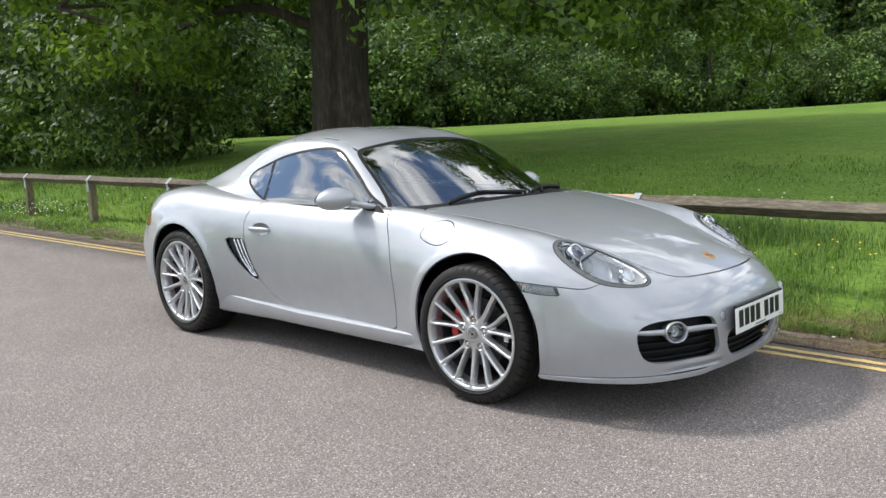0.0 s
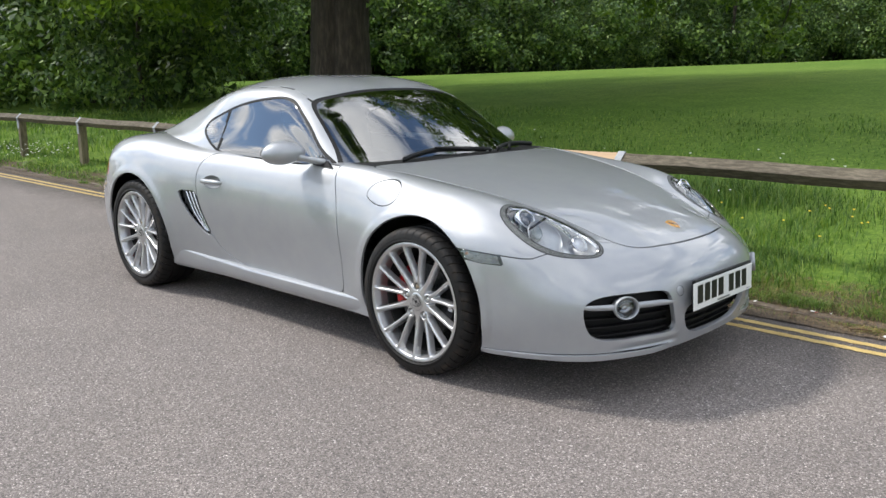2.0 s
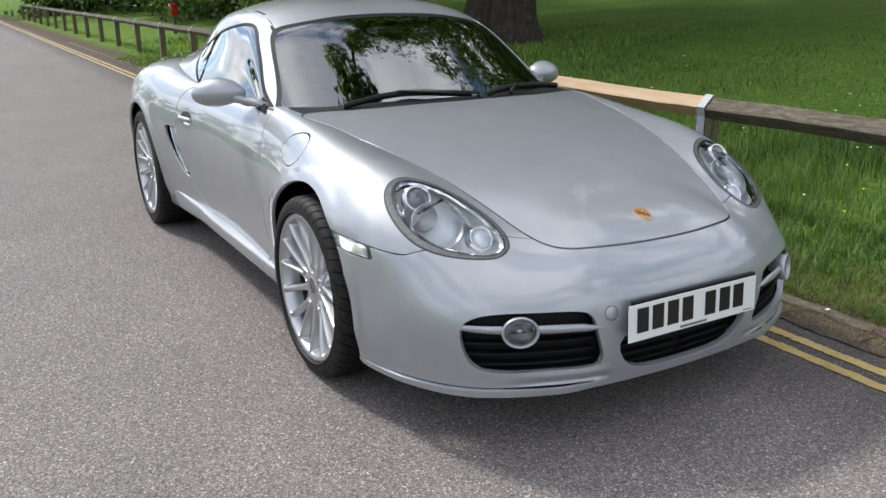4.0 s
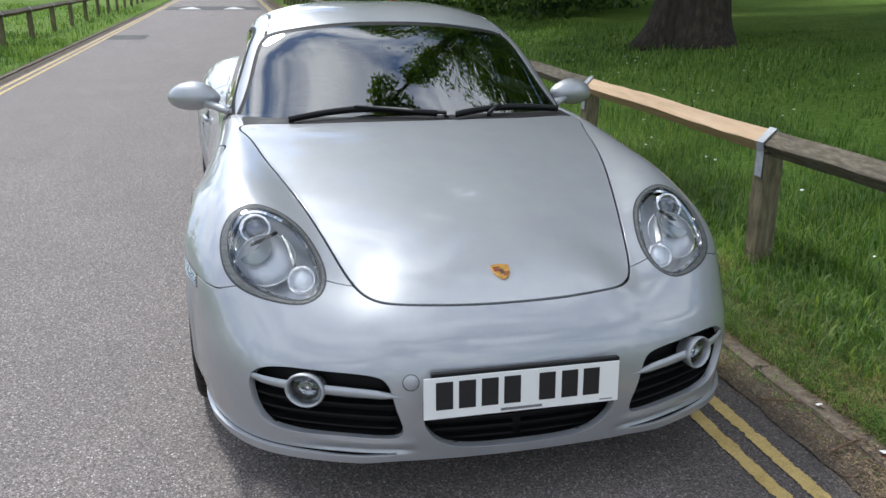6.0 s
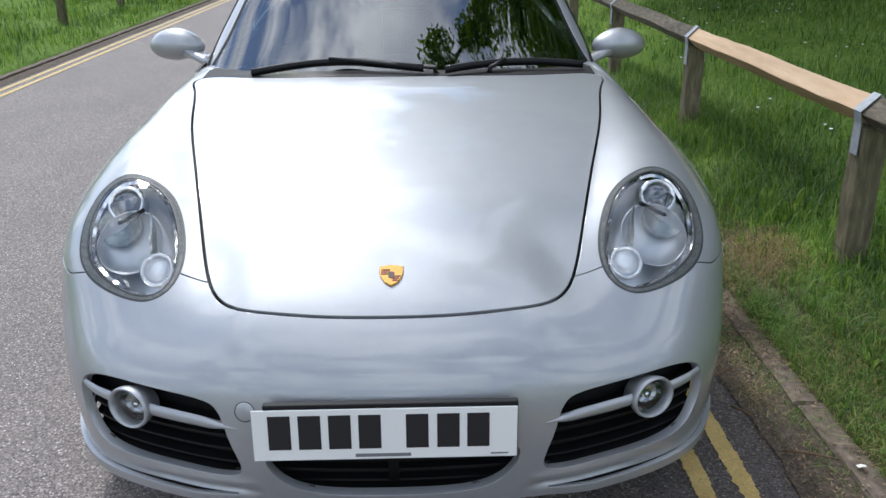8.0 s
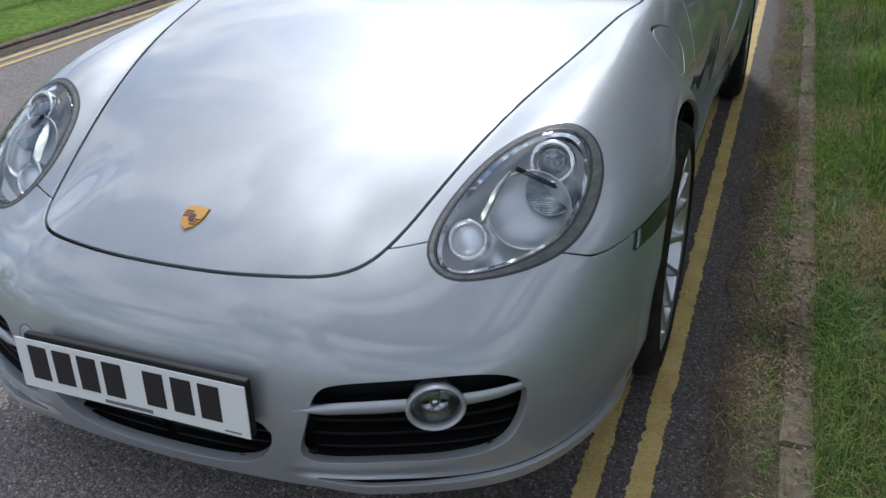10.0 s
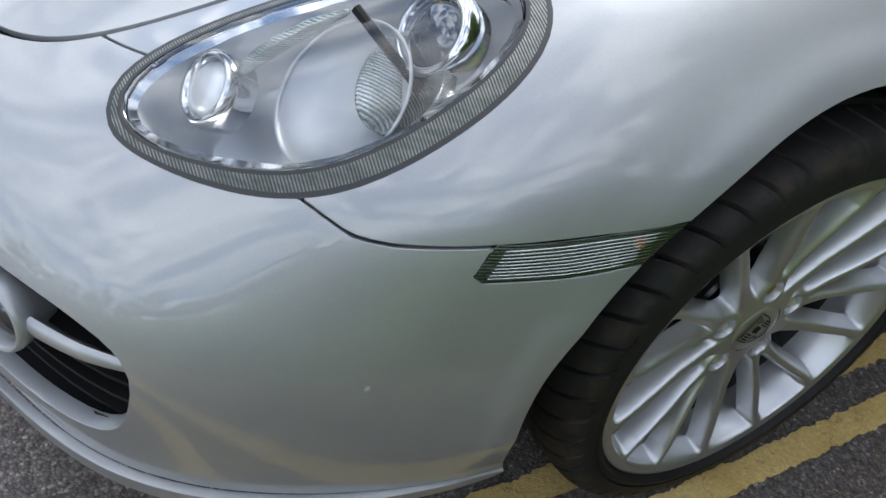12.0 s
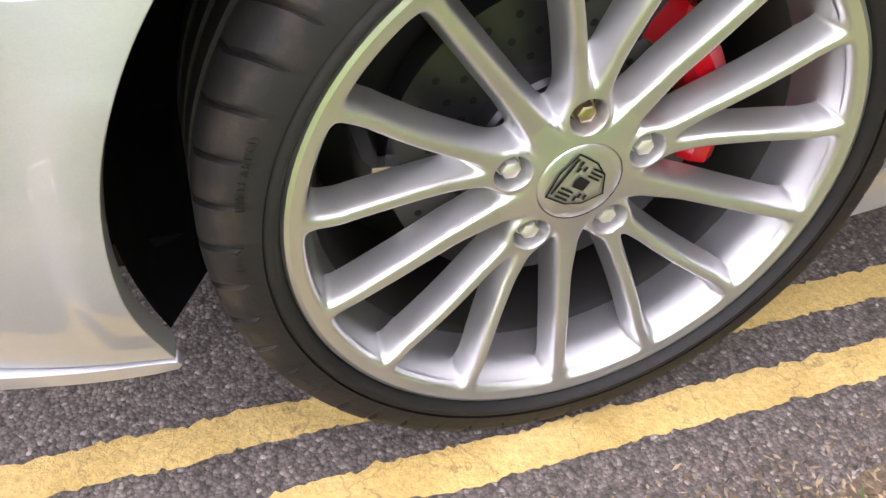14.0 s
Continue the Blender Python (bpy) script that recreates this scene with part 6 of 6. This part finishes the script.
# small flowers in the grass
S, D = np.concatenate([rng.uniform(-12, 5, 130), rng.uniform(-12.2, -9.8, 110), rng.uniform(-22, -5, 120)]), np.concatenate([rng.uniform(1.8, 4.5, 130), rng.uniform(1.35, 2.0, 110), rng.uniform(-9, -4.6, 120)])
Ps, Fs = [], []
for q, (s, d) in enumerate(zip(S, D)):
    c = np.array(spot(s, d, rng.uniform(.10, .20)))
    r = rng.uniform(.007, .014)
    ring = [c + r * np.array([math.cos(t), math.sin(t), .25 * math.sin(2 * t)]) for t in np.linspace(0, 2 * np.pi, 6, endpoint=False)]
    Ps += [c + np.array([0, 0, .004])] + ring
    Fs += [(q * 7, q * 7 + 1 + j, q * 7 + 1 + (j + 1) % 6) for j in range(6)]
tagged(new("daisies", triangles("daisies", Ps, Fs, DAISY)), "small white daisies in the grass", "flowers", kind="stuff")

Ps, Fs = [], []
for q in range(16):
    c = np.array(spot(rng.normal(.6, .5), rng.uniform(1.75, 2.6), rng.uniform(.12, .2)))
    ring = [c + rng.uniform(.006, .011) * np.array([math.cos(t), math.sin(t), .3 * math.sin(2 * t)]) for t in np.linspace(0, 2 * np.pi, 8, endpoint=False)]
    Ps += [c + np.array([0, 0, .006])] + ring
    Fs += [(q * 9, q * 9 + 1 + j, q * 9 + 1 + (j + 1) % 8) for j in range(8)]
tagged(new("dandelions", triangles("dandelions", Ps, Fs, DANDELION)), "small yellow dandelion heads in the long grass", "flowers", kind="stuff")


def leaf_cloud(centres_, radii, per, size, flat=.75):
    """Small pointed leaves over the outside of clusters, facing outwards and up more than in."""
    C = np.repeat(centres_, per, axis=0)
    R = np.repeat(radii, per)[:, None]
    n = len(C)
    g = rng.normal(0, 1, (n, 3))
    g /= np.linalg.norm(g, axis=1)[:, None]
    p = C + g * R * np.abs(rng.normal(.86, .20, n))[:, None] * np.array([1, 1, flat])
    up = g + rng.normal(0, .42, (n, 3)) + np.array([0, 0, .45])
    up /= np.linalg.norm(up, axis=1)[:, None]
    a = np.cross(up, rng.normal(0, 1, (n, 3)))
    a /= np.maximum(np.linalg.norm(a, axis=1), 1e-6)[:, None]
    b = np.cross(up, a)
    s = (size * rng.uniform(.55, 1.3, n))[:, None]
    P = np.stack([p - a * s * .9 - b * s * .5, p + b * s * .72 - a * s * .35, p + a * s * 1.15], 1).reshape(-1, 3)
    return P, np.arange(3 * n).reshape(-1, 3)


def limb(points, r0, r1, count=14, segs=9):
    c = spline(points, count)
    for k in range(1, len(c) - 1):
        c[k] += rng.normal(0, .02, 3) * min(r0 * 2, .5)
    return tube([Vector(q) for q in c], list(np.linspace(r0, r1, count)), segs)


# the oak
OAK = Vector((-8.06, 5.4, float(field_height(-8.06, 5.4))))
oak = new("oak_tree")
oak.location = OAK
tagged(oak, "old oak with a thick furrowed trunk and spreading crown", "tree")
bm = bmesh.new()
rows = []
H, SEG = 44, 72
for i in range(H):
    z = -.2 + 4.4 * i / (H - 1)
    flare = .24 * math.exp(-max(z, 0) / .32) + .05 * math.exp(-abs(z - 3.6) / .5)
    row = []
    for j in range(SEG):
        a = 2 * math.pi * j / SEG
        r = .455 - .014 * z + flare * (1 + .45 * math.sin(3 * a + 1) + .2 * math.sin(7 * a))
        crease = math.exp(-((math.atan2(math.sin(a + .95), math.cos(a + .95))) / .16) ** 2)
        r -= .09 * crease
        furrow = noise.noise(Vector((math.cos(a) * 7, math.sin(a) * 7, z * 1.3)))
        r += .022 * furrow + .012 * abs(math.sin(a * 17 + 2.5 * noise.noise(Vector((a * 2, z * 1.5, 4)))))
        row.append(bm.verts.new((math.cos(a) * r + .03 * z, math.sin(a) * r, z)))
    rows.append(row)
for a, b in zip(rows, rows[1:]):
    for j in range(SEG):
        bm.faces.new((a[j], a[(j + 1) % SEG], b[(j + 1) % SEG], b[j]))
part("trunk", bm, BARK, oak)
BOUGHS = [((.0, .1, 2.6), (1.2, -.6, 4.2), (2.2, -1.6, 6.2), (2.6, -2.3, 8.0)), ((.1, .2, 2.9), (2.0, 1.2, 4.0), (4.2, 2.0, 4.6), (6.2, 2.6, 4.4)), ((0, .2, 3.2), (-.6, 2.0, 5.0), (-1.0, 3.6, 7.0)),
         ((-.1, -.1, 2.2), (-1.4, -.5, 2.75), (-3.4, -.7, 2.6), (-6.0, -.9, 2.45)), ((0, 0, 3.6), (.3, .2, 6.0), (.2, .1, 9.5)), ((-.1, .1, 3.4), (-2.0, .8, 5.2), (-3.8, 1.4, 7.0)),
         ((.1, -.1, 3.2), (.2, -1.6, 4.6), (.6, -2.8, 6.6)), ((.1, .1, 3.4), (1.9, .2, 5.4), (3.8, -.2, 7.4)), ((.1, .1, 2.9), (1.6, 2.2, 3.6), (2.8, 4.6, 3.1), (4.2, 7.0, 2.5)), ((.1, .1, 2.7), (1.7, -.5, 3.6), (3.4, -1.2, 3.3), (4.6, -1.6, 2.3)), ((.1, .1, 2.7), (-.9, -1.3, 3.5), (-1.6, -2.6, 3.3), (-2.2, -3.4, 2.6))]
tips = []
for pts in BOUGHS:
    part("limb", limb(pts, .09 if pts[-1][0] < -5 else .17, .03), BARK, oak)
    c = spline(pts, 12)
    for q in c[4:]:
        for _ in range(2):
            end = q + rng.normal(0, 1, 3) * np.array([1.1, 1.1, .7])
            end[2] = max(end[2], 2.0)
            tips.append(end)
            if rng.uniform() < .5:
                part("branch", limb((q, (q + end) / 2 + rng.normal(0, .12, 3), end), .035, .010, 7, 6), BARK, oak)
tips = np.array(tips)
extra = []
while len(extra) < 540:
    q = rng.uniform(-1, 1, 3)
    if .45 < np.linalg.norm(q) < 1:
        p = np.array([-1.6, .8, 7.4]) + q * np.array([7.6, 6.6, 4.4])
        if p[2] > 3.0 and not (p[0] > 3.0 and p[1] < 2.2) and not (p[0] > 1.2 and p[1] < -2.4):
            extra.append(p)
# the long bough over the road, with leaves in loose hanging sprays
OVER = [(.1, -.1, 3.4), (1.9, -1.4, 5.6), (3.8, -2.8, 6.9), (5.0, -3.8, 7.0), (6.0, -4.8, 6.4)]
part("limb", limb(OVER, .12, .02, 18), BARK, oak)
sprays = []
for q in spline(OVER, 15)[7:]:
    for _ in range(3):
        end = q + rng.normal(0, 1, 3) * np.array([.45, .55, .30]) - np.array([0, 0, .35])
        part("branch", limb((q, (q + end) / 2 + rng.normal(0, .06, 3), end), .018, .006, 6, 5), BARK, oak)
        sprays += [q + (end - q) * f for f in (.55, .85, 1.05)]
# foliage hanging from the bough over the field
for pts in (BOUGHS[1], BOUGHS[8]):
    for q in spline(pts, 16)[5:]:
        for _ in range(3):
            end = q + rng.normal(0, 1, 3) * np.array([.6, .6, .25]) - np.array([0, 0, rng.uniform(.1, .9)])
            part("branch", limb((q, (q + end) / 2 + rng.normal(0, .08, 3), end), .02, .006, 6, 5), BARK, oak)
            sprays += [q + (end - q) * f + rng.normal(0, .12, 3) for f in (.4, .6, .8, .95, 1.1)]
sprays = np.array(sprays)
centres_ = np.concatenate([tips, np.array(extra)])
P, F = leaf_cloud(centres_, rng.uniform(.40, .85, len(centres_)), 270, .072, .7)
P2, F2 = leaf_cloud(sprays, rng.uniform(.15, .30, len(sprays)), 64, .058, .8)
P, F = np.concatenate([P, P2]), np.concatenate([F, F2 + len(P)])
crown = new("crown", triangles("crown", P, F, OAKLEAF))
crown.parent = oak


def tree_kind(height, spread, low, clusters, per, size, seed):
    """Meshes of a distant tree: crown and stem."""
    global rng
    rng = np.random.default_rng(seed)
    pts = []
    while len(pts) < clusters:
        q = rng.uniform(-1, 1, 3)
        r = np.linalg.norm(q)
        if .5 < r < 1:
            z = low + (height - low) * (q[2] * .5 + .5)
            wide = spread * (1 - .35 * max(0, (z - low) / (height - low) - .5) * 2)
            pts.append((q[0] * wide, q[1] * wide, z))
    pts = np.array(pts)
    P, F = leaf_cloud(pts, rng.uniform(.45, 1.0, clusters) * spread * .27, per, size, .8)
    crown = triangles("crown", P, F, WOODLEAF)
    b = limb(((0, 0, -.3), (.1, .05, height * .3), (.0, .1, height * .7)), .03 * height * .5, .06, 8, 8)
    return crown, b


KINDS = []
for k, (h, sp, low, cl, per, size) in enumerate(((11, 3.6, .8, 110, 120, .15), (13, 4.2, 1.2, 120, 120, .166), (9, 3.4, .3, 100, 125, .13), (4.2, 3.0, -.1, 70, 170, .078), (3.4, 2.6, -.1, 60, 170, .073), (2.2, 2.2, -.5, 34, 90, .10), (12, 4.2, .6, 60, 26, .45))):
    crown, b = tree_kind(h, sp, low, cl, per, size, 100 + k)
    me = bpy.data.meshes.new("trunk")
    b.to_mesh(me)
    b.free()
    me.materials.append(BARK)
    KINDS.append((crown, me))


def plant(kind, x, y, turn, scale, label, category, group, z=None):
    crown, stem = KINDS[kind]
    t = new("bush" if kind in (3, 4, 5) else "tree")
    z = float(field_height(x, y - float(bend(x)))) if z is None else z
    t.matrix_basis = Matrix.Translation((x, y, z)) @ Matrix.Rotation(turn, 4, "Z") @ Matrix.Diagonal((scale, scale, scale * rng.uniform(.9, 1.15), 1))
    for name, me in (("trunk", stem), ("crown", crown)):
        o = new(name, me)
        o.parent = t
    return tagged(t, label, category, group)


rng = np.random.default_rng(21)
# woodland edge behind the field
EYE = np.array([2.5, -3.7])
for row, (far, kinds, gap, big) in enumerate(((45, (3, 4), 2.6, 1.2), (46.5, (5,), 1.9, 1.15), (49, (5,), 2.2, 1.4), (51, (3, 2), 3.4, 1.25), (54, (0, 2), 4.0, 1.15), (61, (0, 1), 4.8, 1.5), (70, (1,), 6.5, 1.85))):
    for az in np.arange(96 if row in (0, 1, 2, 3) else 88, 172, math.degrees(gap / far)):
        if row in (4, 5, 6) and 127 < az < 134:   # a gap in the tall trees shows the sky
            continue
        r = far * (1 + .06 * math.sin(az * .13) + rng.uniform(-.03, .03)) * np.interp(az, [82, 105, 130, 150, 172], [1.1, 1.05, 1.0, .95, .95])
        x, y = EYE + r * np.array([math.cos(radians(az)), math.sin(radians(az))])
        kind = int(rng.choice(kinds))
        kind = 3 if kind == 2 and row == 3 and 126 < az < 135 else kind
        plant(kind, float(x + rng.normal(0, .6)), float(y + rng.normal(0, .6)), rng.uniform(0, 6.28), big * rng.uniform(.75, 1.3),
              "dense green hedge bush at the field's edge" if kind > 2 else "leafy green woodland tree beyond the field", "bush" if kind > 2 else "tree", "woodland edge" if kind > 2 else "woodland trees")
# the great shrub by the fence and trees beside it
for kind, x, y, sc in ((3, -16.6, 6.0, 1.15), (2, -18.6, 7.2, .75), (4, -14.9, 5.6, .8), (3, -19.5, 6.6, 1.2), (4, -22.5, 5.2, 1.0), (3, -26, 6.5, 1.3), (0, -24, 8.5, 1.0), (2, -29, 7.0, 1.1), (3, -33, 5.0, 1.2), (2, -38, 6.0, 1.1)):
    plant(kind, x, y, rng.uniform(0, 6.28), sc, "dark leafy shrub standing behind the fence" if kind > 2 else "leafy tree standing behind the fence", "bush" if kind > 2 else "tree", "roadside shrubs")
bin_ = tagged(new("litter_bin"), "small red litter bin on a post by the verge", "litter bin")
bin_.location = spot(-18.6, 3.2)
part("bin_body", box((.20, .18, .27), Matrix.Translation((0, 0, .55)), .02, 2), RED, bin_)
part("post", box((.07, .07, .56), Matrix.Translation((0, 0, .18)), .006, 1), OLDWOOD, bin_)
# far side of the road and ahead: distant low trees, added mainly for reflections
for az in np.arange(174, 449, 5.0):
    r = 75 * rng.uniform(.9, 1.2)
    plant(6, float(r * math.cos(radians(az))), float(-10 + r * math.sin(radians(az))), rng.uniform(0, 6.28), rng.uniform(.7, 1.1), "added distant tree beyond the far field, mainly for reflections", "tree", "distant trees")

# ------------------------------------------------------------ kerbs and fences
kerb = tagged(new("kerb"), "narrow weathered concrete edging along the verge", "kerb", kind="structure")


def kerb_piece(seed):
    g = np.random.default_rng(seed)
    b = box((.905, .078, .13), Matrix.Translation((0, 0, -.028)), .006, 1)
    bmesh.ops.subdivide_edges(b, edges=[e for e in b.edges if abs(e.verts[0].co.x - e.verts[1].co.x) > .5], cuts=7)
    for v in b.verts:
        v.co += Vector((0, g.normal(0, .0022), g.normal(0, .0020)))
    me = bpy.data.meshes.new("kerb_stone")
    b.to_mesh(me)
    b.free()
    me.materials.append(CONCRETE)
    return me


stones = [kerb_piece(k) for k in range(4)]
for i in range(46):
    s = 19.94 - .914 * i
    o = new("kerb_stone", stones[i % 4])
    o.parent = kerb
    o.matrix_basis = Matrix.Translation((s, 1.195 + rng.normal(0, .005), -.018 + rng.normal(0, .005))) @ Matrix.Rotation(rng.normal(0, .006), 4, "Z") @ Matrix.Rotation(rng.normal(0, .01), 4, "X")
for i in range(52):
    s = 20.0 - .914 * i
    o = new("kerb_stone", stones[i % 4])
    o.parent = kerb
    o.matrix_basis = Matrix.Translation((s, -3.81, -.012))


def fence(label, d, first, count, step, new_bay, side, top):
    """Knee rail fence: square posts with a rail laid on edge and held by metal straps. side: where the road lies, -1 or 1."""
    f = tagged(new("fence"), label, "fence", "knee rail fences")
    ends = []
    for i in range(count):
        s = first - step * i
        ground = spot(s, d)
        h = top if i else top
        ends.append(Vector((ground.x, ground.y, ground.z + h)))
        post = box((.095, .095, h + .22), Matrix.Translation(ground + Vector((0, 0, (h - .22) / 2 - .030))) @ Matrix.Rotation(rng.normal(0, .03), 4, "Z") @ Matrix.Rotation(rng.normal(0, .012), 4, "Y"), .006, 1)
        bmesh.ops.subdivide_edges(post, edges=[e for e in post.edges if abs(e.verts[0].co.z - e.verts[1].co.z) > .3], cuts=5)
        for v in post.verts:
            v.co += Vector((rng.normal(0, .0016), rng.normal(0, .0016), 0))
        part("post", post, POSTWOOD, f, smooth=False)
    for i in range(count - 1):
        a, b = ends[i], ends[i + 1]
        a, b = a + (b - a) * .003, b - (b - a) * .003
        if i == 0:
            a = a + (a - b) * .0
        secs = []
        for t in np.linspace(0, 1, 14):
            p = a.lerp(b, float(t)) + Vector((0, 0, .003 * math.sin(t * 9 + i)))
            q = .058 if i != new_bay else .056
            w = [rng.normal(0, .0012) for _ in range(8)]
            secs.append([p + Vector((0, dy * (q + w[k]), .022 + dz * (q + w[k]))) for k, (dy, dz) in enumerate(((0, 1), (.5, .52), (1, .04), (1, -.04), (.04, -1), (-.04, -1), (-1, -.04), (-1, .04), (-.5, .52))[:8])])
        part("rail", sweep(None, secs), NEWWOOD if i == new_bay else OLDWOOD, f, "new pale timber rail" if i == new_bay else "", smooth=False)
    for i, p in enumerate(ends):
        prof = [(side * .052, -.135), (side * .052, -.02), (side * .062, .026), (0, .086), (-side * .062, .026), (-side * .052, -.02), (-side * .052, -.12)]
        b = bmesh.new()
        rowsb = [[b.verts.new(p + Vector((dx, y, z))) for y, z in prof] for dx in (-.027, .027)]
        for k in range(len(prof) - 1):
            b.faces.new((rowsb[0][k], rowsb[1][k], rowsb[1][k + 1], rowsb[0][k + 1]))
        bmesh.ops.recalc_face_normals(b, faces=b.faces[:])
        got = bmesh.ops.solidify(b, geom=b.faces[:], thickness=-.003)
        part("strap", b, GALV, f, "grey galvanised metal strap", smooth=False)
    return f


fence("weathered timber knee rail fence along the verge", 1.72, 18.57, 28, 2.13, 9, -1, .56)
fence("weathered timber knee rail fence beyond the road", -4.72, 16.9, 27, 2.40, -1, 1, .56)
